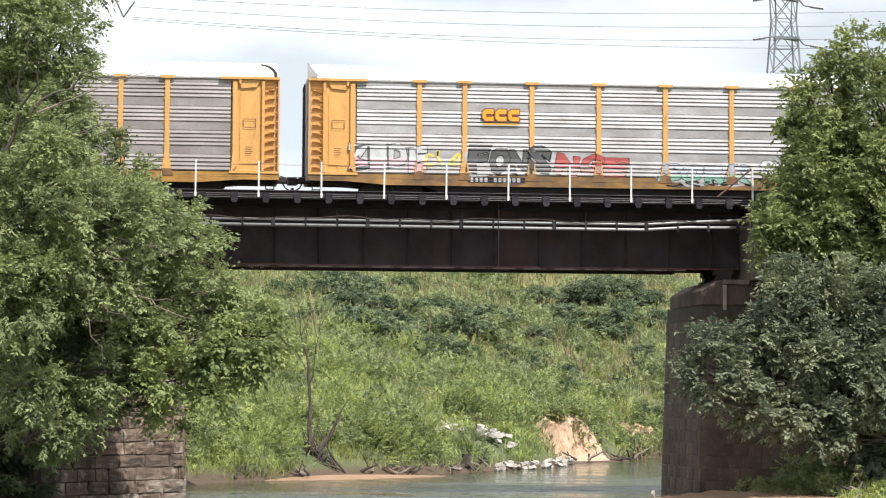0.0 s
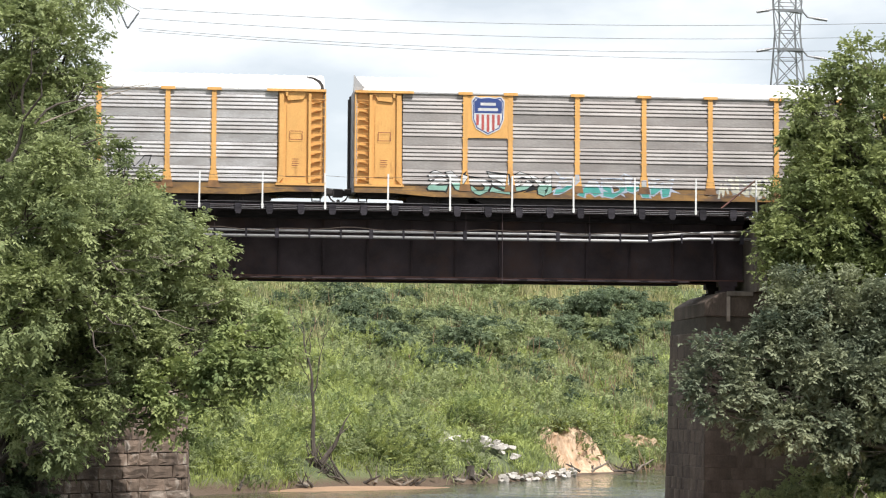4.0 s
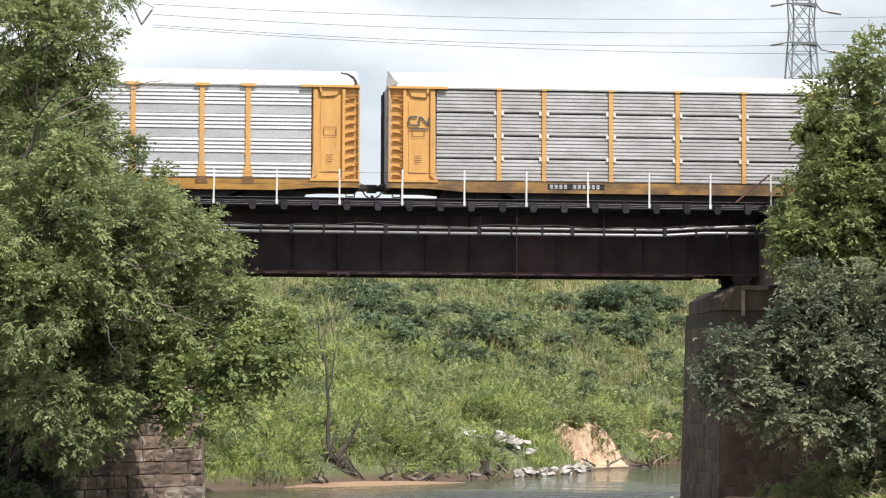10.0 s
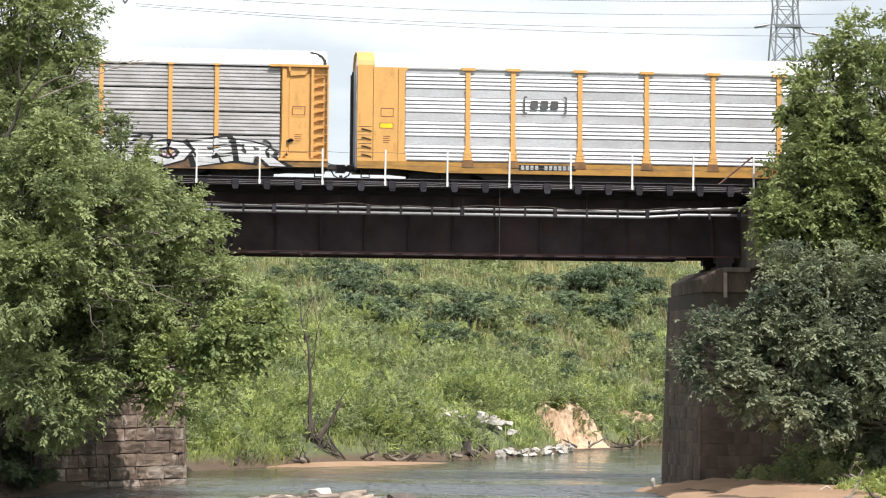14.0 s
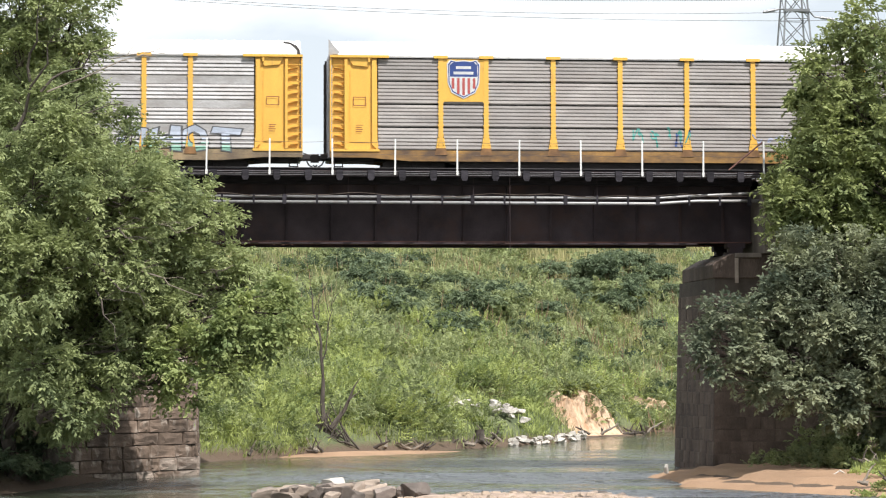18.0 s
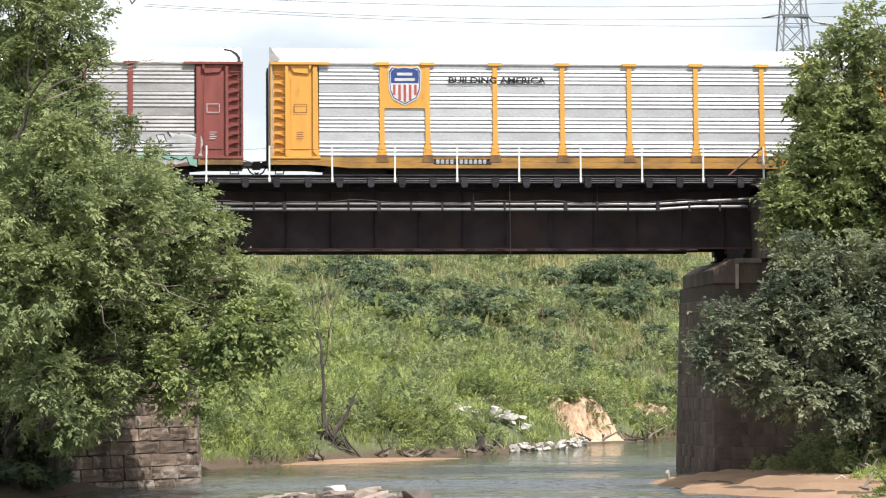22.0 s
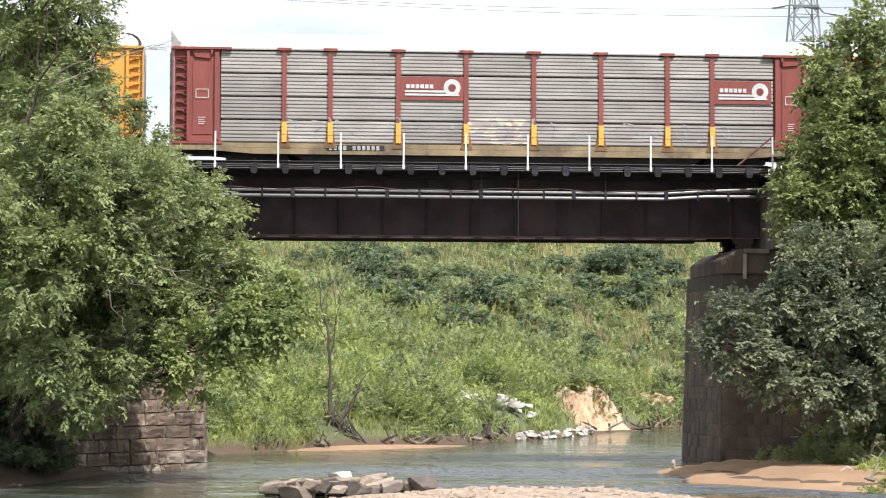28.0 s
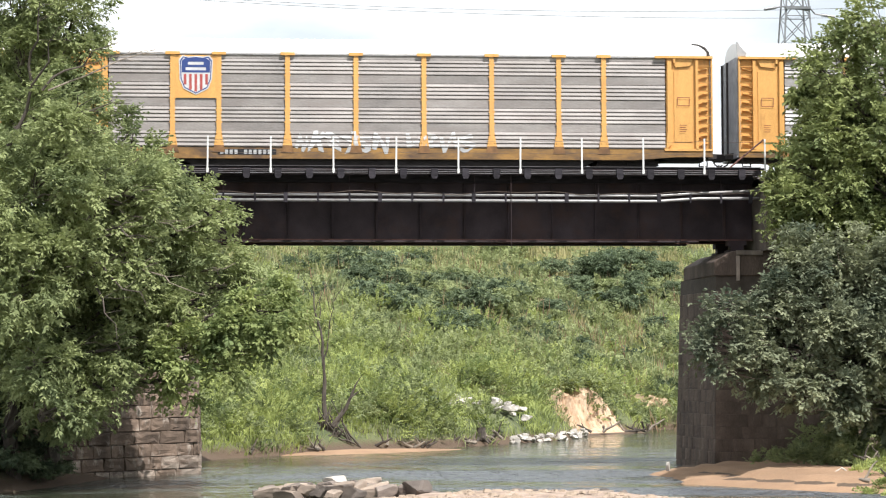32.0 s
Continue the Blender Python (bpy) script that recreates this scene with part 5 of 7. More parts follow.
def build_train():
    cars = []
    c = car_carrier("silver car carrier with yellow ends and grimy ribbed sides", yellow, "dirty", "clean")
    tag_lines(c, 2.1, 6, 1.2, 2.2, "grey", 2)
    cars.append(c)
    c = car_carrier("silver and yellow car carrier with pink and black graffiti", yellow, "worn", "yellow")
    graffiti(c, 1.7, 5.0, 1.15, 2.4, "ZIDE", "white", "dull", 11, second="pink", swell=0.07, rim=0.035)
    tag_lines(c, 4.9, 6.4, 1.2, 2.2, "yellow", 12, 0.12, 3)
    graffiti(c, 6.7, 10.2, 1.1, 2.4, "FONS", "charcoal", "black", 13, halo="silver", swell=0.06, rim=0.03)
    graffiti(c, 10.4, 13.4, 1.05, 2.05, "NGE", "red", "maroon", 14, second="rose", swell=0.06, rim=0.035)
    graffiti(c, 14.8, 18.7, 0.85, 1.75, "SORK", "sky", "charcoal", 15, halo="silver", second="faint_green", swell=0.06, rim=0.03)
    graffiti(c, 19.2, 21.2, 1.1, 1.95, "SOE", "white", "charcoal", 16, swell=0.07, rim=0.03)
    tag_lines(c, 15.0, 20.0, 0.68, 0.95, "black", 17, 0.05, 6)
    gold_emblem(c, 7.4, 3.4, 1.6, 0.5)
    mark_bars(c, 6.9)
    cars.append(c)
    c = car_carrier("silver and yellow car carrier with teal graffiti in a red haze", yellow, "worn", "yellow")
    graffiti(c, 9.2, 13.7, 0.75, 1.75, 5, "cream", "black", 21, halo="haze", second="teal", swell=0.07, rim=0.03)
    graffiti(c, 15.3, 19.9, 0.75, 2.1, "SCUM", "panel", "black", 22, second="cream", swell=0.05, rim=0.03)
    word_bar(c, 6.9, 9.2, 3.35)
    mark_bars(c, 6.8)
    cars.append(c)
    c = car_carrier("silver and yellow car carrier with shield and white graffiti", yellow, "dirty", "yellow")
    shield(c, yellow)
    graffiti(c, 3.0, 8.3, 0.75, 1.7, 6, "white", "black", 31, second="faint_green", swell=0.05, rim=0.04)
    graffiti(c, 8.5, 13.4, 0.75, 1.65, 5, "silver", "sky", 33, second="teal", swell=0.06, rim=0.05)
    graffiti(c, 15.4, 17.7, 0.75, 1.65, 5, "cream", "grey", 34, swell=0.04, rim=0.03)
    graffiti(c, 18.4, 21.2, 0.72, 1.75, "DEKO", "white", "navy", 35, second="teal", swell=0.05, rim=0.05)
    graffiti(c, 21.5, 25.3, 0.72, 1.55, 5, "mint", "black", 32, second="faint_green", swell=0.05, rim=0.05)
    cars.append(c)
    c = car_carrier("silver and yellow car carrier with yellow and green graffiti", yellow, "worn", "yellow")
    graffiti(c, 4.7, 11.0, 0.68, 1.85, 7, "yellow", "black", 41, second="white", swell=0.05, rim=0.05)
    graffiti(c, 11.7, 16.5, 0.68, 1.75, "FRESH", "mint", "teal", 42, halo="green", second="white", swell=0.05, rim=0.03)
    graffiti(c, 19.2, 21.8, 0.78, 1.5, "FOX", "mint", "green", 43, halo="green", swell=0.02, rim=0.05)
    tag_lines(c, 0.95, 1.6, 1.6, 4.0, "faint_green", 44, 0.12, 3)
    cars.append(c)
    c = car_carrier("clean silver car carrier with yellow posts and gold emblem", yellow, "clean", "clean")
    gold_emblem(c, 7.1, 3.42, 1.6, 0.5)
    mark_bars(c, 6.9)
    cars.append(c)
    c = car_carrier("finely ribbed silver car carrier with plain yellow ends and white clips", yellow, "worn", "yellow", slim=True, fine=True, clips=True)
    loop_emblem(c, 0.86, 1.72, 3.42)
    mark_bars(c, 6.9)
    cars.append(c)
    c = car_carrier("finely ribbed silver car carrier with blue and black graffiti", yellow, "worn", "yellow", slim=True, fine=True)
    graffiti(c, 9.2, 15.1, 0.72, 2.1, 5, "sky", "dull", 71, halo="blue", second="blue", swell=0.05, rim=0.03)
    graffiti(c, 17.7, 25.4, 0.68, 1.95, "KOER", "white", "black", 72, swell=0.05, rim=0.07)
    tag_lines(c, 17.4, 25.9, 0.75, 2.1, "black", 74, 0.09, 9)
    graffiti(c, 20.2, 21.3, 0.85, 1.85, "O", "pink", "black", 73, swell=0.05, rim=0.04)
    gold_emblem(c, 7.0, 3.4, 1.6, 0.5)
    mark_bars(c, 6.9)
    cars.append(c)
    c = car_carrier("bright silver car carrier with closed plain yellow ends", yellow, "clean", "clean", closed=True)
    bars(c, "emblem", 7.4, 8.7, 3.4, 3.75, 3, "charcoal", "dark bracketed emblem")
    for x, way in ((7.12, 1), (8.92, -1)):
        sh = Sheet()
        for q in ribbon([(x + 0.12 * way, 3.9), (x, 3.9), (x, 3.22), (x + 0.12 * way, 3.22)], 0.06):
            sh.add(q, "charcoal", 2)
        sh.done("bracket", c)
    mark_bars(c, 7.0)
    cars.append(c)
    c = car_carrier("silver and yellow car carrier under a large black graffiti", bright_yellow, "worn", "brown")
    graffiti(c, 7.1, 17.7, 0.66, 2.15, "TRUB", "black", "silver", 91, halo="charcoal", swell=0.13, rim=0.015)
    graffiti(c, 19.7, 24.8, 0.8, 2.05, "DHOT", "sky", "dull", 92, second="faint_green", swell=0.05, rim=0.04)
    tag_lines(c, 15.8, 17.6, 1.3, 2.2, "blue", 93, 0.12, 3)
    tag_lines(c, 9.0, 12.5, 2.1, 2.4, "rose", 94, 0.08, 4)
    stripes_emblem(c, 6.9, 3.3, 1.8)
    cars.append(c)
    c = car_carrier("grimy brown-stained car carrier with bright yellow posts and shield", bright_yellow, "dirty", "yellow", fine=True)
    shield(c, bright_yellow)
    tag_lines(c, 12.7, 15.2, 1.2, 2.25, "teal", 101, 0.06, 7)
    tag_lines(c, 14.5, 15.3, 1.2, 2.2, "navy", 103, 0.06, 3)
    tag_lines(c, 17.8, 20.4, 1.2, 2.0, "blue", 104, 0.05, 5)
    tag_lines(c, 21.0, 25.2, 0.85, 2.2, "white", 102, 0.10, 5)
    cars.append(c)
    c = car_carrier("silver car carrier with maroon posts, black and teal graffiti", maroon, "worn", "yellow")
    graffiti(c, 1.9, 4.3, 0.95, 2.05, 5, "silver", "red", 110, halo="rose", second="blue", swell=0.04, rim=0.04)
    graffiti(c, 4.2, 8.8, 0.68, 2.1, "MS", "black", "black", 111, halo="mint", swell=0.10, rim=0.02)
    graffiti(c, 8.6, 11.4, 0.75, 2.0, 2, "silver", "white", 112, halo="mint", second="panel", swell=0.06)
    graffiti(c, 11.2, 14.4, 0.68, 2.1, "O", "black", "black", 113, halo="silver", swell=0.14, rim=0.02)
    graffiti(c, 14.2, 17.0, 0.70, 1.9, 3, "white", "charcoal", 116, halo="mint", second="silver", swell=0.05, rim=0.02)
    graffiti(c, 16.6, 20.8, 0.68, 2.0, "AE", "black", "black", 117, halo="silver", swell=0.10, rim=0.02)
    graffiti(c, 20.8, 25.4, 0.75, 2.0, 4, "white", "black", 114, halo="silver", second="faint_green", swell=0.04, rim=0.025)
    scrawl = stroke("graffiti", c, [(1.12, 4.05), (1.14, 3.2), (1.17, 2.1), (1.24, 1.9), (1.32, 2.1), (1.34, 3.2), (1.33, 4.05)], 0.05, "white", 5, False)
    scrawl["label"] = "white painted loops and lines"
    for cx in (1.05, 1.42):
        stroke("painted_stroke", scrawl, [(cx + 0.17 * math.cos(a * 0.524), 4.22 + 0.17 * math.sin(a * 0.524)) for a in range(13)], 0.05, "white", 5.2, False)
    stripes_emblem(c, 7.0, 3.4, 2.0)
    cars.append(c)
    c = car_carrier("clean silver and orange-yellow car carrier with shield and lettering", amber, "clean", "clean")
    shield(c, amber)
    slogan(c, "BUILDING AMERICA", 7.55, 11.7, 4.22, 0.27)
    mark_bars(c, 7.0)
    cars.append(c)
    c = car_carrier("silver and yellow car carrier with a row of pale graffiti", yellow, "worn", "yellow")
    swatch("painted_band", c, [(4.4, 0.66), (10.6, 0.66), (10.6, 1.07), (4.4, 1.07)], [(0, 1, 2, 3)], ["charcoal"], 0.2, False)
    graffiti(c, 4.3, 9.3, 1.05, 2.15, "NAEKUH", "white", "charcoal", 131, second="cream", swell=0.06, rim=0.025)
    for k in range(5):
        stroke("painted_stroke", c, [(5.3 + 0.28 * k + (k > 2) * 0.5, 1.05), (5.55 + 0.28 * k + (k > 2) * 0.5, 0.74)], 0.04, "silver", 1, False)
    graffiti(c, 9.4, 15.0, 0.75, 1.8, 6, "panel", "dull", 132, swell=0.05, rim=0.04)
    graffiti(c, 15.1, 17.9, 0.85, 2.15, 4, "grey", "maroon", 133, second="haze", swell=0.03, rim=0.055)
    graffiti(c, 19.1, 23.0, 0.95, 2.12, 5, "white", "charcoal", 134, halo="white", swell=0.09, rim=0.014)
    tag_lines(c, 2.1, 4.2, 1.4, 2.1, "charcoal", 135, 0.03, 7)
    tag_lines(c, 9.0, 12.5, 1.6, 2.2, "charcoal", 136, 0.03, 6)
    word_bar(c, 6.9, 9.2, 3.5)
    mark_bars(c, 7.0)
    cars.append(c)
    c = car_carrier("silver and yellow car carrier with shield and black lettering", amber, "worn", "clean")
    shield(c, amber)
    slogan(c, "BUILDING AMERICA", 7.55, 11.7, 4.22, 0.27)
    mark_bars(c, 7.0, dark=False)
    cars.append(c)
    c = car_carrier("old silver car carrier with faded maroon posts and yellow feet", maroon, "dirty", "brown", feet="bright_yellow_paint", fine=True)
    wheel_emblem(c, 9.64, 12.31)
    wheel_emblem(c, 23.13, 25.6)
    tag_lines(c, 4.4, 9.5, 1.3, 2.3, "grey", 151, 0.06, 8)
    tag_lines(c, 9.6, 12.2, 1.3, 2.0, "panel", 153, 0.06, 4)
    graffiti(c, 12.4, 14.9, 1.15, 2.15, 3, "panel", "rose", 152, halo="cream", swell=0.04, rim=0.03)
    tag_lines(c, 15.6, 23.4, 1.2, 2.2, "panel", 154, 0.06, 10)
    mark_bars(c, 6.6)
    cars.append(c)
    c = car_carrier("silver car carrier with yellow posts and faded striped emblem", yellow, "dirty", "yellow")
    stripes_emblem(c, 6.7, 3.3, 2.4)
    graffiti(c, 9.4, 10.9, 1.35, 2.0, 3, "white", "", 161, swell=0.03)
    tag_lines(c, 7.2, 9.0, 1.3, 1.8, "mint", 162, 0.05, 3)
    tag_lines(c, 2.2, 2.9, 1.5, 2.0, "rose", 165, 0.08, 2)
    tag_lines(c, 12.6, 15.2, 1.2, 2.1, "grey", 163, 0.06, 4)
    tag_lines(c, 18.4, 19.6, 1.3, 2.3, "white", 164, 0.06, 4)
    mark_bars(c, 6.9)
    cars.append(c)
    c = car_carrier("grimy silver car carrier with shield and washed-out white graffiti", yellow, "dirty", "yellow")
    shield(c, yellow)
    graffiti(c, 9.7, 13.6, 0.85, 1.75, 6, "white", "", 171, second="silver", swell=0.05)
    graffiti(c, 14.3, 17.2, 0.9, 1.7, 4, "white", "", 172, second="silver", swell=0.03)
    mark_bars(c, 6.7)
    cars.append(c)
    c = car_carrier("silver car carrier with yellow ends at the rear of the view", yellow, "worn", "yellow")
    cars.append(c)
    return cars


TRAIN = build_train()


def train_run(t):
    """How far the train has gone past the bridge's middle at t seconds."""
    return 5.5316 + 13.89596 * t + 0.0328329 * t * t - 0.000129896 * t ** 3


NUDGE = [0.0] * 10 + [-0.07, -0.17, -0.24, 0.0, 0.19, 0.15, 0.04, -0.05, -0.13]


def motions():
    for k, car in enumerate(TRAIN):
        start = PITCH * k - PITCH + (PITCH - LENGTH) / 2 + NUDGE[k]
        walk(car, [(t, pose(start - train_run(t), HALF, RAIL_Z)) for t in range(0, 33, 2)])

# ---- trees and undergrowth ----
bark = surface("grey_brown_bark", (0.085, 0.07, 0.058), 0.95, dark=0.6, light=1.4, scale=4, fine=30, bump=0.6, streak=(1, 1, 0.3))
dead_wood = surface("bleached_dead_wood", (0.24, 0.20, 0.16), 0.9, dark=0.6, light=1.3, scale=4, bump=0.4, streak=(1, 1, 0.3))
leaf_green = leafy("leaf_mid_green", (0.215, 0.268, 0.14), 0.36, 0.45)
leaf_bright = leafy("leaf_yellow_green", (0.29, 0.35, 0.15), 0.36, 0.35)
leaf_grey = leafy("leaf_grey_green", (0.19, 0.225, 0.16), 0.28, 0.5)
leaf_bank = leafy("leaf_bank_tree", (0.215, 0.265, 0.125), 0.34, 0.45)
leaf_lush = leafy("leaf_lush_green", (0.34, 0.405, 0.165), 0.35, 0.42)
leaf_olive = leafy("leaf_olive", (0.27, 0.265, 0.15), 0.3, 0.35)
leaf_shrub = leafy("leaf_shrub_green", (0.218, 0.270, 0.148), 0.3, 0.5)
leaf_sumac = leafy("leaf_dark_shrub", (0.125, 0.172, 0.112), 0.28, 0.5)
grass_mat = leafy("grass_blades", (0.275, 0.34, 0.14), 0.35, 0.5, 0.6)
reed_mat = leafy("tall_pale_grass", (0.33, 0.33, 0.19), 0.3, 0.4, 0.6)
brown_mat = leafy("dead_brown_stems", (0.20, 0.15, 0.11), 0.2, 0.5, 0.7)


def branch(bm, a, b, r0, r1, rng, bend=0.25, steps=5):
    """A crooked tapered limb; returns its points."""
    a, b = Vector(a), Vector(b)
    pts = [a]
    for k in range(1, steps + 1):
        p = a.lerp(b, k / steps)
        if k < steps:
            p += Vector((rng.uniform(-1, 1), rng.uniform(-1, 1), rng.uniform(-0.5, 1))) * bend * (b - a).length / steps
        pts.append(p)
    pipe(bm, pts, r0, r1, sides=7)
    return pts


def unit(v):
    return v / np.maximum(np.linalg.norm(v, axis=1), 1e-6)[:, None]


def sprays(nr, start, way, length, per, size, slim, droop=0.35, fan=0.9, tilt=0.4):
    """Leafy shoots: each runs from start along way and carries leaves on both sides, its upper face to the sky."""
    n = len(start)
    side = unit(np.cross(way, np.array([0.0, 0.0, 1.0]) + nr.normal(size=(n, 3)) * 0.25))
    face = unit(np.cross(side, way) + nr.normal(size=(n, 3)) * 0.22)
    face *= np.where(face[:, 2] < 0, -1, 1)[:, None]
    who = np.repeat(np.arange(n), per)
    m = len(who)
    s = nr.uniform(0.08, 1.0, m)
    foot = start[who] + way[who] * (s * length[who])[:, None]
    foot[:, 2] -= droop * 0.5 * (s * length[who]) ** 2
    hand = np.where(nr.random(m) < 0.5, -1.0, 1.0)
    axis = unit(way[who] * nr.uniform(0.25, 0.9, m)[:, None] + side[who] * (hand * fan)[:, None] + np.array([0, 0, -droop]) + nr.normal(size=(m, 3)) * 0.28)
    nrm = face[who] + nr.normal(size=(m, 3)) * tilt
    nrm = unit(nrm - (nrm * axis).sum(1)[:, None] * axis)
    across = np.cross(nrm, axis)
    L = (nr.uniform(0.65, 1.3, m) * size)[:, None]
    tip, mid = foot + axis * L - nrm * L * 0.10, foot + axis * L * 0.45
    return np.stack([foot, mid + across * L * slim * 0.5 - nrm * L * 0.05, tip, mid - across * L * slim * 0.5 - nrm * L * 0.05], 1)


def crown_of(nr, lobes, count, size, slim, per=16, droop=0.35, reach=0.75, open_=0.0):
    """Sprays in clumps on the lobes of a crown: clumps stand proud of the lobe with gaps between them."""
    total = sum(l[3] ** 2.1 for l in lobes)
    out = []
    for x, y, z, r in lobes:
        shoots = max(8, int(count * r ** 2.1 / total / per))
        clumps = max(5, int(7.5 * r ** 1.6))
        d = unit(nr.normal(size=(clumps, 3)) + np.array([0, -0.35, 0.25]))
        far = r * nr.uniform(0.45, 1.15, clumps) * (1 - open_ * nr.random(clumps))
        cen = np.array([x, y, z]) + d * far[:, None]
        wide = nr.uniform(0.20, 0.40, clumps) * (0.5 + 0.5 * r)
        who = nr.integers(0, clumps, shoots)
        e = unit(nr.normal(size=(shoots, 3)) + np.array([0, 0, 0.35]))
        start = cen[who] + e * (wide[who] * nr.uniform(0.1, 0.9, shoots) ** 0.6)[:, None] * np.array([1.15, 1.0, 0.75])
        way = unit(e + d[who] * 0.9 + nr.normal(size=(shoots, 3)) * 0.35 + np.array([0, 0, -0.15]))
        out.append(sprays(nr, start, way, nr.uniform(0.5, 1.2, shoots) * reach, per, size, slim, droop))
    return np.concatenate(out)


def build_tree(name, label, base, lobes, leaf_mat, count, size, seed, twigs=(), slim=0.42, inner_lobes=(), per=16, droop=0.35, lean=0.3, twig_count=8):
    """A trunk, limbs that reach into each lobe of the crown, twigs, and leafy shoots in clumps."""
    rng = random.Random(seed)
    nr = np.random.default_rng(seed)
    tree = tagged(new(name), label, "tree")
    tree.location = base
    back = Matrix.Translation(-Vector(base))
    every = list(lobes) + list(inner_lobes)
    top = max(l[2] for l in every)
    fork = Vector((base[0] + lean, base[1], base[2] + (top - base[2]) * 0.62))
    bm = bmesh.new()
    spine = branch(bm, Vector(base) - Vector((0, 0, 0.5)), fork, 0.34, 0.16, rng, 0.22, 8)
    part("trunk", bm, bark, tree, at=back)
    for x, y, z, r in every:
        c = Vector((x, y, z))
        start = min(spine, key=lambda p: (p - c).length + 2.0 * max(0, p.z - c.z + r * 0.3))
        bm = bmesh.new()
        arm = branch(bm, start, c, 0.13, 0.04, rng, 0.35, 6)
        limb = part("limb", bm, bark, tree, at=back)
        for _ in range(twig_count):
            d = Vector((rng.gauss(0, 1), rng.gauss(-0.5, 1), rng.gauss(0.3, 1))).normalized()
            bm = bmesh.new()
            branch(bm, rng.choice(arm[2:]), c + d * r * 1.0, 0.04, 0.010, rng, 0.35, 5)
            part("twig", bm, bark if rng.random() < 0.75 else dead_wood, limb)
    made = [crown_of(nr, lobes, count, size, slim, per, droop)]
    if inner_lobes:
        made.append(crown_of(nr, inner_lobes, count * 0.5, size * 1.5, slim * 1.3, per, droop))
    part("crown", quads_mesh("crown", np.concatenate(made), leaf_mat), leaf_mat, tree, at=back)
    for a, b, r in twigs:
        bm = bmesh.new()
        pts = branch(bm, a, b, r, 0.008, rng, 0.35, 6)
        for _ in range(4):
            p = rng.choice(pts[2:])
            branch(bm, p, p + Vector((rng.uniform(0.3, 1.2), rng.uniform(-0.4, 0.4), rng.uniform(-0.1, 0.5))), 0.012, 0.005, rng, 0.35, 4)
        part("bare_twig", bm, dead_wood if r < 0.045 else bark, tree, at=back)
    return tree


RIVER_CROWN = [(-16.4, -13, 17.7, 1.9), (-14.5, -13, 17.1, 1.2), (-16.0, -13, 15.2, 1.8), (-14.1, -13.5, 15.5, 0.8), (-15.2, -13, 19.6, 1.8), (-15.8, -13.2, 12.9, 1.9), (-13.8, -13.6, 13.0, 1.3), (-12.3, -13.4, 12.2, 0.9),
               (-15.5, -13.8, 10.5, 2.1), (-12.9, -13.8, 10.8, 1.8), (-10.8, -13.3, 10.7, 1.2), (-9.5, -13, 9.6, 0.9), (-14.2, -14, 8.4, 2.2), (-11.4, -14, 8.6, 1.9), (-9.2, -13, 8.0, 1.2), (-15.6, -14.2, 5.9, 1.9),
               (-12.8, -14, 6.5, 1.7), (-10.4, -13.5, 6.6, 1.4), (-15.6, -14.5, 4.0, 1.5), (-13.7, -14, 4.9, 1.2), (-12.0, -13.6, 5.2, 0.7), (-8.0, -12.6, 7.2, 0.8), (-14.4, -15, 3.3, 1.0), (-13.2, -14.6, 4.2, 0.9)]
RIVER_FRONT = [(-13.4, -18, 9.7, 1.7), (-15.4, -18.5, 10.2, 2.0), (-11.9, -17.2, 10.2, 1.1), (-16.4, -17.5, 8.2, 1.5), (-12.4, -17, 7.9, 1.2), (-14.4, -17.5, 12.6, 1.5), (-17.4, -13, 10.4, 1.8), (-14.2, -17.5, 7.4, 1.3),
               (-15.4, -19.2, 7.4, 1.5), (-17.8, -19, 9.0, 2.0), (-15.3, -18, 4.6, 0.9), (-13.2, -16.4, 3.6, 0.6), (-12.6, -16.6, 5.0, 0.7), (-14.7, -18, 3.0, 0.7)]
RIVER_INNER = [(-15.4, -9, 11.6, 2.7), (-12.2, -9.5, 9.4, 2.2), (-15.6, -9, 7.5, 2.7), (-12.6, -8.5, 7.1, 2.0), (-9.8, -9, 7.5, 1.2), (-15.9, -10, 4.1, 1.8), (-13.8, -8.5, 4.8, 1.1), (-17.2, -9, 14.8, 2.3), (-11.4, -8.4, 8.8, 1.8), (-13.4, -9.6, 9.6, 2.0), (-12.7, -8.6, 6.8, 1.5), (-14.6, -10.5, 6.4, 1.8), (-15.6, -11, 3.0, 1.2)]
build_tree("river_tree", "large leafy green tree with a few bare branches by the river", (-16.6, -12, 0.7), RIVER_CROWN + RIVER_FRONT, leaf_green, 290000, 0.175, 21, slim=0.38, inner_lobes=RIVER_INNER,
           twigs=(((-16.4, -17.5, 12.0), (-14.6, -19.5, 15.8), 0.09), ((-16.2, -17.5, 12.6), (-12.2, -19.2, 13.3), 0.065), ((-15.2, -18.5, 13.8), (-12.4, -19, 15.5), 0.05), ((-15.0, -18.5, 13.8), (-11.0, -19, 15.1), 0.035),
                  ((-15.6, -18, 14.2), (-15.2, -19.4, 16.8), 0.06), ((-14.4, -13, 15.5), (-11.6, -12.8, 15.8), 0.03), ((-14.2, -17.5, 8.4), (-11.6, -19.2, 6.4), 0.06), ((-13.6, -17.5, 8.0), (-12.6, -19.4, 5.3), 0.06),
                  ((-12.8, -17.5, 8.0), (-9.6, -18.6, 6.8), 0.04), ((-14.0, -17.5, 9.4), (-11.4, -19, 8.6), 0.05), ((-12.6, -17, 9.8), (-10.6, -18.4, 9.0), 0.03)))
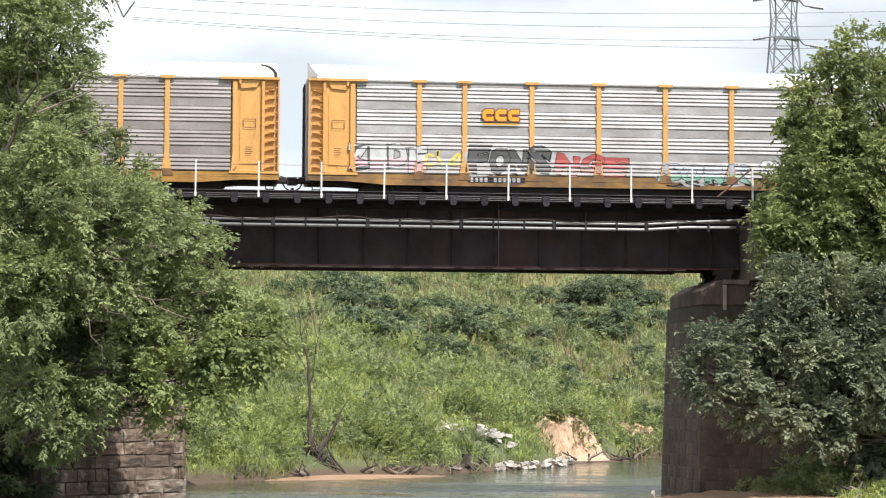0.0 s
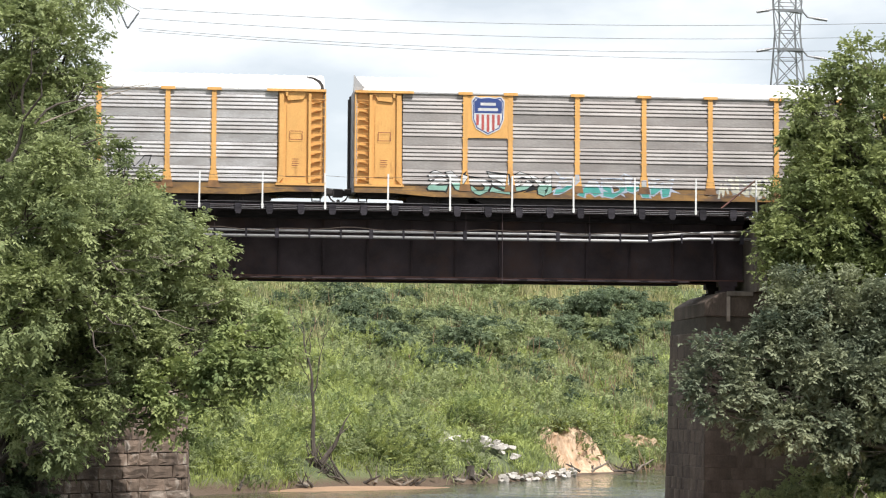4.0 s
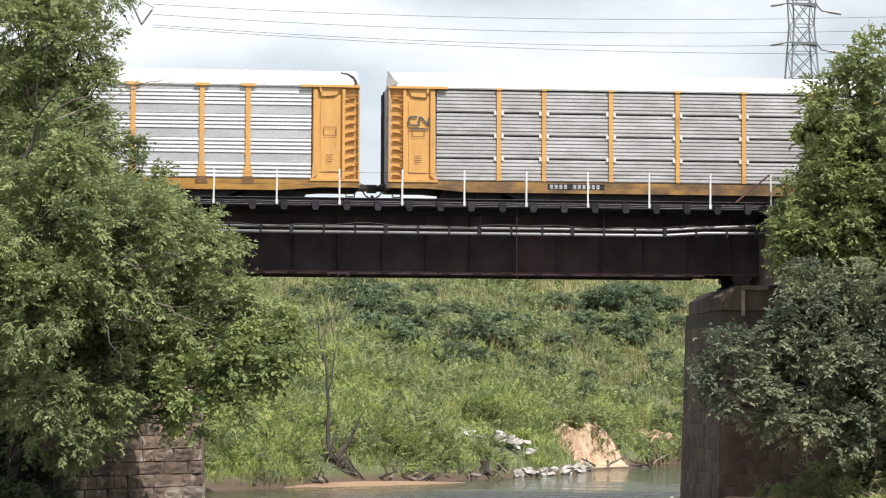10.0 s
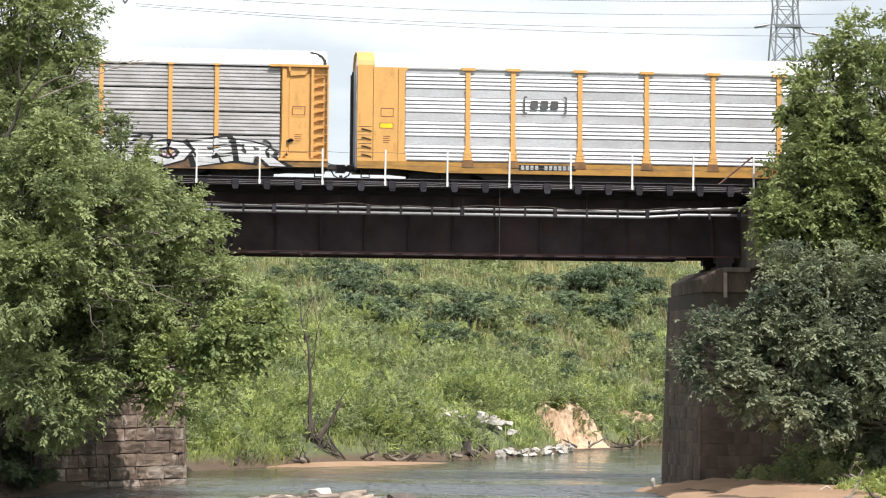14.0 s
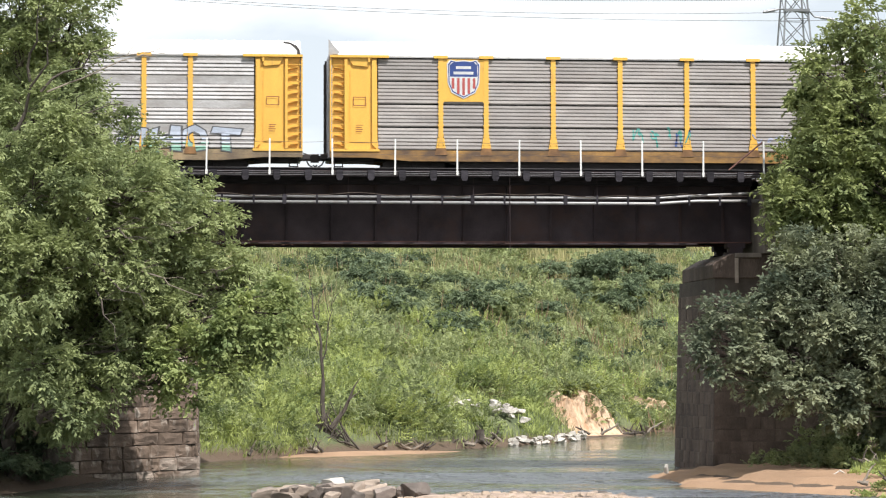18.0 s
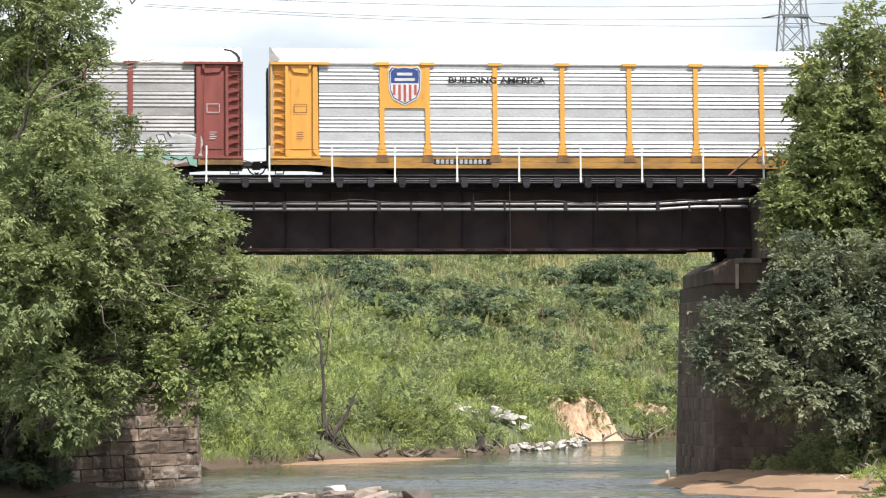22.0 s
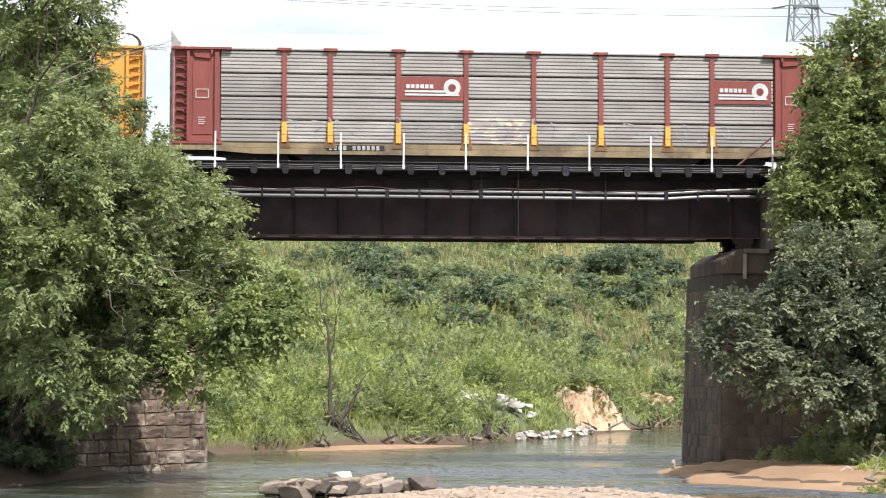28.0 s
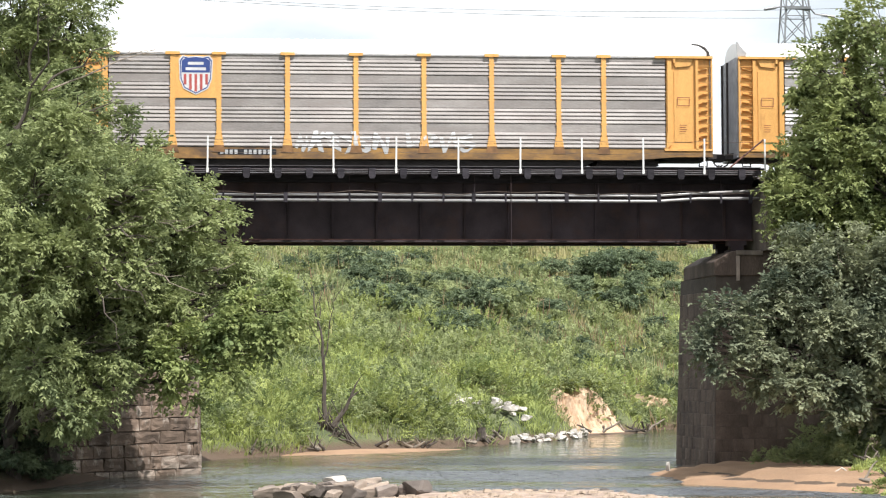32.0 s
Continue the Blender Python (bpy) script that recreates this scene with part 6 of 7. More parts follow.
build_tree("leaning_sapling", "bright green leafy sapling leaning over the water", (-15.4, -10.6, 0.9),
           [(-7.7, -14.8, 6.5, 0.9), (-6.8, -14.8, 6.3, 0.6), (-8.4, -15, 5.5, 0.9), (-9.8, -15, 5.0, 0.8), (-7.3, -14.8, 4.9, 0.5), (-10.8, -15, 4.8, 0.6), (-8.9, -15, 4.2, 0.4), (-10.3, -15, 3.7, 0.5), (-11.2, -15, 4.0, 0.5)],
           leaf_bright, 17000, 0.19, 27, slim=0.5, per=12, droop=0.5, twig_count=4)
build_tree("bank_tree", "leafy yellow-green tree beside the bridge end", (19.2, -6, 0.8),
           [(17.1, -7, 18.0, 1.1), (15.7, -7, 17.4, 0.8), (17.5, -7, 16.0, 1.7), (15.4, -7, 16.0, 1.1), (14.4, -7.2, 16.5, 0.5), (16.0, -7.2, 13.9, 1.7), (14.5, -7.2, 13.2, 0.8), (13.6, -7.2, 12.2, 0.7), (14.6, -7.2, 11.2, 1.4),
            (13.3, -7.2, 11.0, 0.8), (13.2, -7.2, 9.7, 0.7), (17.0, -7, 11.5, 1.7), (18.9, -7, 13.8, 2.0), (14.1, -6.6, 9.9, 1.0), (16.2, -6.5, 9.5, 1.3)],
           leaf_bank, 66000, 0.20, 22, slim=0.45, per=14, inner_lobes=[(16.4, -4.2, 14.4, 1.7), (15.2, -4.2, 11.2, 1.6), (17.8, -4.2, 10.6, 2.0)])
build_tree("willow", "grey-green leafy tree leaning over the sandy bank", (18.6, -9, 0.8),
           [(13.6, -11, 8.1, 1.2), (12.6, -11.2, 8.3, 0.6), (12.0, -11.4, 7.0, 0.9), (10.4, -12, 6.2, 0.6), (9.5, -12.2, 6.4, 0.4), (10.9, -12, 5.1, 1.0), (9.3, -12.2, 5.1, 0.7), (8.6, -12.4, 5.0, 0.4), (9.8, -12.4, 4.2, 0.5), (13.5, -11.4, 5.9, 1.6),
            (15.6, -11, 7.5, 1.6), (15.6, -11.6, 4.9, 1.6), (11.8, -12, 3.9, 0.8), (13.5, -12, 3.6, 1.0), (15.2, -12.2, 3.0, 0.9), (17.6, -11, 5.7, 2.2), (12.4, -12.4, 3.1, 0.4)],
           leaf_grey, 84000, 0.195, 23, slim=0.42, per=15, inner_lobes=[(14.2, -8.5, 7.0, 1.6), (16.2, -8.5, 5.6, 1.9), (12.6, -9.2, 5.2, 1.1), (16.5, -8, 3.0, 1.4)])


def shrub_mesh(name, mat, seed, w, h, count, size):
    """A rounded bush: leafy shoots that point up and out from a few low mounds."""
    nr = np.random.default_rng(seed)
    lobes = [(float(nr.normal(0, w * 0.26)), float(nr.normal(0, w * 0.24)), h * float(nr.uniform(0.3, 0.72)), w * float(nr.uniform(0.16, 0.3))) for _ in range(7)]
    per = 14
    who = nr.integers(0, len(lobes), count // per)
    lob = np.array(lobes)[who]
    e = unit(nr.normal(size=(len(who), 3)) + np.array([0, 0, 0.55]))
    start = lob[:, :3] + e * (lob[:, 3] * nr.uniform(0.45, 1.0, len(who)))[:, None]
    start[:, 2] = np.maximum(start[:, 2], 0.05)
    return quads_mesh(name, sprays(nr, start, unit(e + np.array([0, 0, 0.25])), nr.uniform(0.2, 0.5, len(who)) * h * 0.5, per, size, 0.45, 0.3), mat)


def sumac_mesh(name, mat, seed, w, h, stems):
    """A sumac-like thicket: bare lower stems, each with an umbrella of long drooping compound fronds."""
    nr = np.random.default_rng(seed)
    starts, ways, lengths = [], [], []
    for _ in range(stems):
        a, rad = nr.uniform(0, 6.28), w * 0.46 * nr.random() ** 0.6
        top = np.array([rad * math.cos(a), rad * math.sin(a), h * nr.uniform(0.55, 1.0) * (1 - 0.25 * rad / w)])
        k = 15
        turn = nr.uniform(0, 6.28, k)
        starts.append(top + np.stack([np.zeros(k), np.zeros(k), -nr.uniform(0, 0.35, k)], 1))
        ways.append(np.stack([np.cos(turn), np.sin(turn), nr.uniform(-0.25, 0.7, k)], 1))
        lengths.append(nr.uniform(0.6, 1.15, k))
    return quads_mesh(name, sprays(nr, np.concatenate(starts), unit(np.concatenate(ways)), np.concatenate(lengths), 16, 0.27, 0.32, 0.55, tilt=0.2), mat)


SHRUBS = [shrub_mesh("shrub", leaf_shrub, 51, 2.6, 1.9, 2600, 0.17), sumac_mesh("shrub", leaf_sumac, 52, 3.4, 2.6, 17), shrub_mesh("shrub", leaf_lush, 53, 2.2, 1.2, 2000, 0.17),
          sumac_mesh("shrub", leaf_sumac, 54, 2.6, 2.2, 11), shrub_mesh("shrub", leaf_shrub, 55, 3.0, 1.6, 2800, 0.16), sumac_mesh("shrub", leaf_shrub, 56, 2.8, 2.2, 12)]
SHRUB_WORDS = ["rounded mid-green shrub on the grassy hillside", "dark green sumac-like thicket on the hillside", "low bright green bush in the grass", "dark shrub with drooping fronds on the hillside", "broad low green bush near the river bank", "mid-green shrub with drooping fronds on the hillside"]


def bare(x, y):
    """The eroded corner of the far bank, where nothing grows."""
    k = (x - 12.1) * 0.675 + (y - 51.4) * 0.738
    pile = ((x + 2.9) / 1.4) ** 2 + ((y - 23.9) / 1.3) ** 2 < 1
    rubble = ((x - 5.3) / 3.4) ** 2 + ((y - 38.9 - (x - 5) * 0.3) / 1.9) ** 2 < 1
    return pile | rubble | (k > -1.2) & (k < 9.6) & ((y - 51.4) * 0.675 - (x - 12.1) * 0.738 < 1.2) & (y > 46)


def put_shrub(kind, x, y, scale, turn, sink=0.1):
    if bare(np.float64(x), np.float64(y)):
        return
    ob = new("shrub", SHRUBS[kind])
    ob.location = (x, y, float(ground_height(x, y)) - sink)
    ob.rotation_euler = (0, 0, turn)
    ob.scale = (scale, scale, scale)
    tagged(ob, SHRUB_WORDS[kind], "shrub", "shrubs on the hillside")


def far_shore(x):
    return np.interp(x, [-60, -12, -9, 2.9, 11.2, 14.2, 19.4, 20.4, 24, 60], [-5, 9, 15.7, 29.1, 41.5, 50, 58.6, 66.5, 68, 80])


def tufts(nr, x, y, rad, tall, per, width, spread=0.5):
    """Clumps of grass: blades that rise from a low mound and arch outwards, all of a clump alike in height."""
    who = np.repeat(np.arange(len(x)), per)
    m = len(who)
    a, q = nr.uniform(0, 6.28, m), nr.random(m) ** 0.5
    dx, dy = np.cos(a) * q, np.sin(a) * q
    px, py = x[who] + dx * rad[who], y[who] + dy * rad[who]
    mound = tall[who] * 0.55 * (1 - q * q)
    foot = np.stack([px, py, ground_height(px, py) - 0.05 + mound * nr.uniform(0.2, 1.0, m)], 1)
    h = tall[who] * nr.uniform(0.35, 0.7, m)
    way = np.stack([dx * spread + nr.normal(0, 0.22, m), dy * spread + nr.normal(0, 0.22, m), np.ones(m)], 1)
    turn = a + 1.57 + nr.normal(0, 0.5, m)
    w = np.stack([np.cos(turn), np.sin(turn), np.zeros(m)], 1) * (width * nr.uniform(0.6, 1.4, m))[:, None]
    mid = foot + way * (h * 0.6)[:, None]
    tip = foot + way * h[:, None] * np.array([1.7, 1.7, 0.95])
    return np.stack([foot - w * 0.6, mid - w, tip, mid + w], 1)


def build_hillside():
    rng = random.Random(77)
    nr = np.random.default_rng(77)
    # dark thickets half way up and along the crest
    for k, (x, y) in enumerate(((1.9, 101.9), (3.6, 89.9), (4.1, 73.6), (6.1, 69.2), (9.0, 84.9), (10.5, 84.3), (11.4, 79.2), (15.6, 86.7), (20.7, 94.8), (24.2, 99.5), (27.0, 103.3), (28.3, 102.1), (24.7, 93.7), (5.4, 78.0), (2.4, 95.0),
                                (0.0, 63.4), (1.3, 64.8), (4.2, 65.9), (8.1, 63.0), (15.8, 75.1), (7.4, 99.6), (12.0, 75.0), (29.5, 105), (26, 98))):
        s = 1.0 + 0.3 * math.sin(k * 2.3) ** 2 if k < 15 else 0.7
        for q in range(5 if k < 15 else 2):
            put_shrub(rng.choice((1, 3, 1, 3, 5)) if k < 15 else rng.choice((3, 5, 0)), x + rng.uniform(-1.9, 1.9), y + rng.uniform(-4, 4), s * rng.uniform(0.5, 0.95), rng.uniform(0, 6.28))
    # darker hollows and bushes on the lower slope
    for x, y, s in ((-0.5, 41.9, 0.7), (3.1, 48.9, 0.6), (8.4, 56.2, 0.6), (10.4, 55.2, 0.6), (11.0, 51.4, 0.55), (-8.1, 25.9, 0.6), (-5.6, 34, 0.7), (-3.4, 33, 0.5), (6.2, 52, 0.5), (-7.4, 30, 0.6), (17.6, 62, 0.6), (1.8, 56, 0.6)):
        put_shrub(rng.choice((0, 5, 4)), x, y, s, x * 5)
        put_shrub(rng.choice((0, 4)), x + rng.uniform(-1.5, 1.5), y + rng.uniform(-1, 2), s * 0.8, x * 3)
    for _ in range(44):  # mid-green bushes scattered over the upper slope
        y = rng.uniform(58, 110)
        x = rng.uniform(-12, 24) + (y - 45) * 0.2
        put_shrub(rng.choice((0, 0, 2, 4, 5, 3)), x, y, rng.uniform(0.35, 0.85), rng.uniform(0, 6.28))
    for x, y, s in ((0.9, 31.3, 1.35), (-0.5, 30.4, 1.0), (1.9, 32.6, 1.0), (0.2, 29.2, 0.8), (3.4, 32.2, 0.6), (-5.2, 22.2, 0.5), (-7.4, 20.0, 0.5), (5.8, 36.2, 0.5), (19, 72.6, 0.9), (20.4, 67.6, 0.9), (21.6, 67.8, 0.8)):
        put_shrub(4 if x < 3 else 2, x, y, s, rng.uniform(0, 6.28))
    for _ in range(44):  # bright low growth along the water
        x = rng.uniform(-14, 12)
        put_shrub(rng.choice((2, 2, 0, 4)), x, float(far_shore(x)) + rng.uniform(1.3, 22), rng.uniform(0.35, 0.85), rng.uniform(0, 6.28))
    for _ in range(22):
        x = rng.uniform(15, 34)
        put_shrub(rng.choice((0, 2, 4)), x, 70 + rng.uniform(0, 12), rng.uniform(0.5, 0.95), rng.uniform(0, 6.28))
    # grass in clumps over the whole slope
    for mat, n, per, tall0, words, lo, power in ((grass_mat, 1700, 52, 0.75, "lush bright green grass in clumps on the hillside", 14, 1.3), (leaf_shrub, 900, 60, 0.9, "darker green weeds in clumps on the hillside", 30, 0.8), (leaf_olive, 650, 60, 0.9, "dry olive grass in clumps on the hillside", 40, 0.8)):
        y = lo + (117 - lo) * nr.random(n) ** power
        x = nr.uniform(-15, 19, n) + (y - 14) * 0.2 * nr.uniform(0, 1.25, n)
        band = np.sin(x * 0.33 + y * 0.21) + np.sin(y * 0.16 - x * 0.4 + (0 if mat is grass_mat else 2.5)) + nr.normal(0, 0.6, n)
        keep = (shore_distance(x, y) > np.where(x < 3, 0.6, 0.35)) & (y > far_shore(x)) & ~bare(x, y) & ((band > -0.2) | (mat is grass_mat))
        x, y = x[keep], y[keep]
        rad = 0.45 + 0.9 * nr.random(len(x)) ** 1.5
        tall = tall0 * (0.5 + rad * 0.55) * nr.uniform(0.8, 1.25, len(x))
        tagged(new("undergrowth", quads_mesh("undergrowth", tufts(nr, x, y, rad, tall, per, 0.030), mat)), words, "undergrowth", kind="stuff")
    # bushes and weeds too many to count: low mounds of leafy shoots
    for mat, n, lo, hi, size, words in ((leaf_shrub, 380, 52, 113, 1.2, "mid-green scrub over the upper hillside"), (leaf_lush, 290, 15, 72, 1.3, "bright leafy weeds in mounds on the lower slope"), (leaf_shrub, 120, 18, 66, 1.0, "darker weeds and vines on the lower slope"), (leaf_sumac, 110, 60, 108, 0.95, "dark low scrub on the hillside")):
        y = nr.uniform(lo, hi, n)
        x = nr.uniform(-15, 19, n) + (y - 14) * 0.2 * nr.uniform(0, 1.25, n)
        keep = (shore_distance(x, y) > 0.8) & (y > far_shore(x)) & ~bare(x, y)
        x, y = x[keep], y[keep]
        rad = size * nr.uniform(0.45, 1.35, len(x))
        who = np.repeat(np.arange(len(x)), np.maximum(20, (58 * (rad / 1.2) ** 2)).astype(int))
        e = unit(nr.normal(size=(len(who), 3)) + np.array([0, 0, 0.5]))
        e[:, 2] = np.abs(e[:, 2])
        out_ = nr.uniform(0.78, 1.0, len(who)) * rad[who] * (1 + 0.22 * np.sin(e[:, 0] * 5 + who * 1.7) * np.sin(e[:, 1] * 6 + who))
        px, py = x[who] + e[:, 0] * out_, y[who] + e[:, 1] * out_
        start = np.stack([px, py, ground_height(x[who], y[who]) * 0.5 + ground_height(px, py) * 0.5 + e[:, 2] * out_ * (1.05 if lo > 40 else 1.25)], 1)
        tagged(new("undergrowth", quads_mesh("undergrowth", sprays(nr, start, unit(e + np.array([0, 0, 0.1])), rad[who] * 0.4, 15 if lo > 40 else 22, 0.16 if lo > 40 else 0.11, 0.6, 0.45, tilt=0.2), mat)), words, "undergrowth", kind="stuff")

    def blades(n, box_, height, width, mat, name, label, seed, where):
        r = np.random.default_rng(seed)
        x, y = r.uniform(box_[0], box_[1], n), r.uniform(box_[2], box_[3], n)
        ok = where(x, y, r)
        x, y = x[ok], y[ok]
        m = len(x)
        h = height * r.uniform(0.5, 1.25, m)
        a = r.uniform(0, 6.28, m)
        base = np.stack([x, y, ground_height(x, y) - 0.05], 1)
        wv = np.stack([np.cos(a), np.sin(a), np.zeros(m)], 1) * width * r.uniform(0.6, 1.4, m)[:, None]
        lean = np.stack([r.normal(0, 0.18, m), r.normal(0, 0.18, m), np.ones(m)], 1) * h[:, None]
        quads = np.stack([base - wv, base + wv, base + lean * 0.65 + wv * 0.8, base + lean], 1)
        tagged(new(name, quads_mesh(name, quads, mat)), label, "grass", kind="stuff")

    blades(32000, (-16, 40, 12, 116), 0.6, 0.03, grass_mat, "hill_grass", "long green grass on the slope", 5, lambda x, y, r: (shore_distance(x, y) > np.where(x < 3, 0.7, 0.5)) & ~bare(x, y))
    blades(26000, (-14, 46, 97, 118), 1.35, 0.05, reed_mat, "tall_grass", "tall pale grass along the hill's crest", 6, lambda x, y, r: np.sin(x * 0.7) + np.sin(y * 0.5 + x * 0.2) + r.uniform(-1, 1.2, len(x)) + (y - 106) * 0.14 > 0.1)
    blades(13000, (-8, 36, 54, 104), 1.6, 0.045, reed_mat, "pale_weeds", "pale tall weed stems in clumps", 8, lambda x, y, r: (np.sin(x * 1.1 + y * 0.3) * np.sin(y * 0.37 - x * 0.2) + r.uniform(-0.2, 0.2, len(x)) > 0.5) & (shore_distance(x, y) > 3))
    blades(6000, (-4, 34, 58, 104), 1.9, 0.045, brown_mat, "dead_stems", "dead brown weed stalks in clumps", 11, lambda x, y, r: (np.sin(x * 1.7 + y * 0.41) * np.sin(y * 0.29 - x * 0.5 + 1) + r.uniform(-0.1, 0.1, len(x)) > 0.62))
    blades(34000, (-14, 26, 10, 72), 0.5, 0.03, grass_mat, "shore_grass", "lush grass at the water's edge", 9, lambda x, y, r: (shore_distance(x, y) > np.where(x < 3, 0.45, 0.25) + 0.35 * np.sin(x * 1.3) ** 2) & (shore_distance(x, y) < 4) & ~bare(x, y) & (y > 8))
    blades(14000, (9, 24, -16, -2), 0.45, 0.025, grass_mat, "bank_grass", "green grass on the near bank", 7, lambda x, y, r: (x > 15.7 + 0.25 * (y + 8)) & (shore_distance(x, y) > 1))


build_hillside()
for x, y, s in ((15.6, -3.4, 0.8), (16.6, -3.8, 0.9), (17.8, -4.6, 1.0), (16.2, -5.0, 0.7), (18.8, -6.5, 1.1), (17.2, -12.5, 0.7), (18.4, -14, 0.8), (15.2, -12.6, 0.7), (16, -15, 0.9), (14.6, -17, 0.7), (15.6, -19, 0.8), (14.2, -14.6, 0.5), (13.2, -7, 0.45), (13.8, -8.5, 0.5), (13.0, -5, 0.45), (14.6, -11, 0.55), (15.5, -14, 0.6), (14.9, -16.4, 0.6), (15.4, -20.5, 0.7), (12.5, -21.4, 0.42), (13.1, -22.4, 0.5), (12.3, -23.2, 0.35), (13.6, -20.4, 0.5), (14.2, -9.6, 0.5), (15.4, -8, 0.8), (14.7, -3.0, 0.5), (15.1, -4.3, 0.6), (14.6, -5.6, 0.45), (14.1, -10.6, 0.45)):
    put_shrub(2 if y < -12 else 0, x, y, s * (0.82 if y < -13.9 else 0.5 if y < -12 else 1), x * 3)
for x, y, s in ((-15.6, -11.6, 0.5), (-16.6, -12.6, 0.6), (-15.2, -9.6, 0.45), (-17.4, -14.6, 0.6), (-19, -10, 1.2), (-17.5, -11.5, 1.0), (-20, -14, 1.3), (-16.4, -10.2, 0.8), (-21, -18, 1.2)):
    put_shrub(3, x, y, s, x * 2)

# ---- banks, rocks and drift ----
sand = surface("orange_sand", (0.34, 0.215, 0.13), 0.95, dark=0.75, light=1.12, scale=0.5, fine=25, bump=0.3, dirt=(0.24, 0.15, 0.09), dirt_at=(0.52, 0.75), dirt_scale=0.35)
gravel = surface("pinkish_gravel", (0.40, 0.30, 0.235), 0.95, dark=0.6, light=1.25, scale=2.2, fine=18, bump=0.9, dirt=(0.22, 0.17, 0.14), dirt_at=(0.5, 0.68), dirt_scale=1.6)
white_stone = surface("white_limestone", (0.52, 0.48, 0.43), 0.9, dark=0.7, light=1.1, scale=1.5, bump=0.4, each=0.15)
brown_stone = surface("brown_river_stone", (0.18, 0.147, 0.125), 0.85, dark=0.6, light=1.35, scale=1.8, bump=0.6, each=0.45)


def patch(name, label, outline_fn, x0, x1, y0, y1, step=0.35, mat=None):
    """A low bar of sand: a sheet with its own gentle relief."""
    gx, gy = np.arange(x0, x1, step), np.arange(y0, y1, step)
    X, Y = np.meshgrid(gx, gy)
    Z = outline_fn(X, Y)
    w = len(gx)
    bm = bmesh.new()
    vs = [bm.verts.new(p) for p in zip(X.ravel(), Y.ravel(), Z.ravel())]
    for j in range(len(gy) - 1):
        for i in range(w - 1):
            q = (j * w + i, j * w + i + 1, (j + 1) * w + i + 1, (j + 1) * w + i)
            if max(Z.ravel()[k] for k in q) > -0.12:
                bm.faces.new([vs[k] for k in q])
    tagged(new(name, mesh_of(bm, name, mat or sand, smooth=True)), label, "sand", kind="structure")


def near_bar(X, Y):
    d = shore_distance(X, Y)
    step = 0.16 * smooth(0.0, 0.25, d) + 0.20 * smooth(1.6, 2.0, d + 0.5 * np.sin(X * 0.9 + Y * 0.4)) + 0.16 * smooth(3.2, 3.7, d + 0.6 * np.sin(X * 0.7 - Y * 0.5))
    return np.where(d < 0, np.maximum(d * 0.25, -0.3), step) + 0.03 * np.sin(X * 1.9 + Y) + 0.025 * np.sin(Y * 3.1 - X)


patch("sandbar", "smooth orange sandbar beside the pier", near_bar, 6.5, 14.6, -24, -1.9)
bm = bmesh.new()
rng_drift = random.Random(9)
for a_, b_, thick in (((-0.42, 0, 0.06), (0.10, 0, 0.36), 0.035), ((0.08, 0, 0.36), (0.42, 0.1, 0.16), 0.04), ((0.30, 0.05, 0.2), (0.46, 0.05, -0.05), 0.025)):
    branch(bm, a_, b_, thick, thick * 0.5, rng_drift, 0.2, 4)
pale_drift = surface("sun_bleached_driftwood", (0.56, 0.51, 0.45), 0.85, dark=0.7, light=1.15, scale=6, bump=0.3)
stick = tagged(new("driftwood", mesh_of(bm, "driftwood", pale_drift)), "bleached forked driftwood branch on the sandy bank", "driftwood")
stick.location = (13.47, -14.38, float(ground_height(13.47, -14.38)))
patch("gravel_bar", "pale pinkish gravel and sand bar in the river", lambda X, Y: np.clip(shore_distance(X, Y) * 0.13, -0.3, 0.26) + 0.05 * np.sin(X * 2.1 + Y) + 0.04 * np.sin(Y * 3.3 - X), -9, 9, -40, -18.5, mat=gravel)
patch("mud_spit", "narrow strip of orange sand at the far bank", lambda X, Y: 0.16 - 0.028 * (Y - (24.6 + 0.62 * X)) ** 2 - 0.004 * (X + 2.5) ** 2, -9.5, 5, 16, 31)


def cliff(name, a, b, tall, seed, label):
    """An undercut bank of bare sand from a to b, with rain gullies, slumped heaps and a lip that runs back into the slope."""
    rng = random.Random(seed)
    bm = bmesh.new()
    a, b = Vector(a), Vector(b)
    along = (b - a).normalized()
    back = Vector((-along.y, along.x))
    cols = max(20, int((b - a).length * 9))
    grid = []
    steps = [(-0.9, -0.10), (-0.45, 0.04), (0.0, 0.13), (0.18, 0.22), (0.30, 0.30), (0.36, 0.42), (0.46, 0.52), (0.52, 0.63), (0.55, 0.74), (0.58, 0.84), (0.55, 0.93), (0.85, 1.0), (2.5, 1.04), (6.0, 0.9)]
    for i in range(cols + 1):
        k = i / cols
        p0 = a + (b - a) * k
        h = tall * min(1.0, 4 * k + 0.4, 4 * (1 - k) + 0.35) * (0.9 + 0.1 * math.sin(k * 19 + seed) + rng.uniform(-0.05, 0.05))
        gully = 0.24 * math.sin(i * 0.21 + seed) + 0.13 * math.sin(i * 0.53 + 1) + 0.05 * math.sin(i * 1.9)
        col = []
        for push, v in steps:
            d = push * 1.2 + gully * math.sin(math.pi * min(1, max(0, v)) ** 0.7) + rng.uniform(-0.05, 0.05)
            q = p0 + back * d
            col.append(bm.verts.new((q.x, q.y, h * v + rng.uniform(-0.04, 0.04) * (v > 0.05))))
        grid.append(col)
    for u, w in zip(grid, grid[1:]):
        for k in range(len(steps) - 1):
            bm.faces.new((u[k], w[k], w[k + 1], u[k + 1]))
    tagged(new(name, mesh_of(bm, name, sand_bare)), label, "cliff", kind="structure")


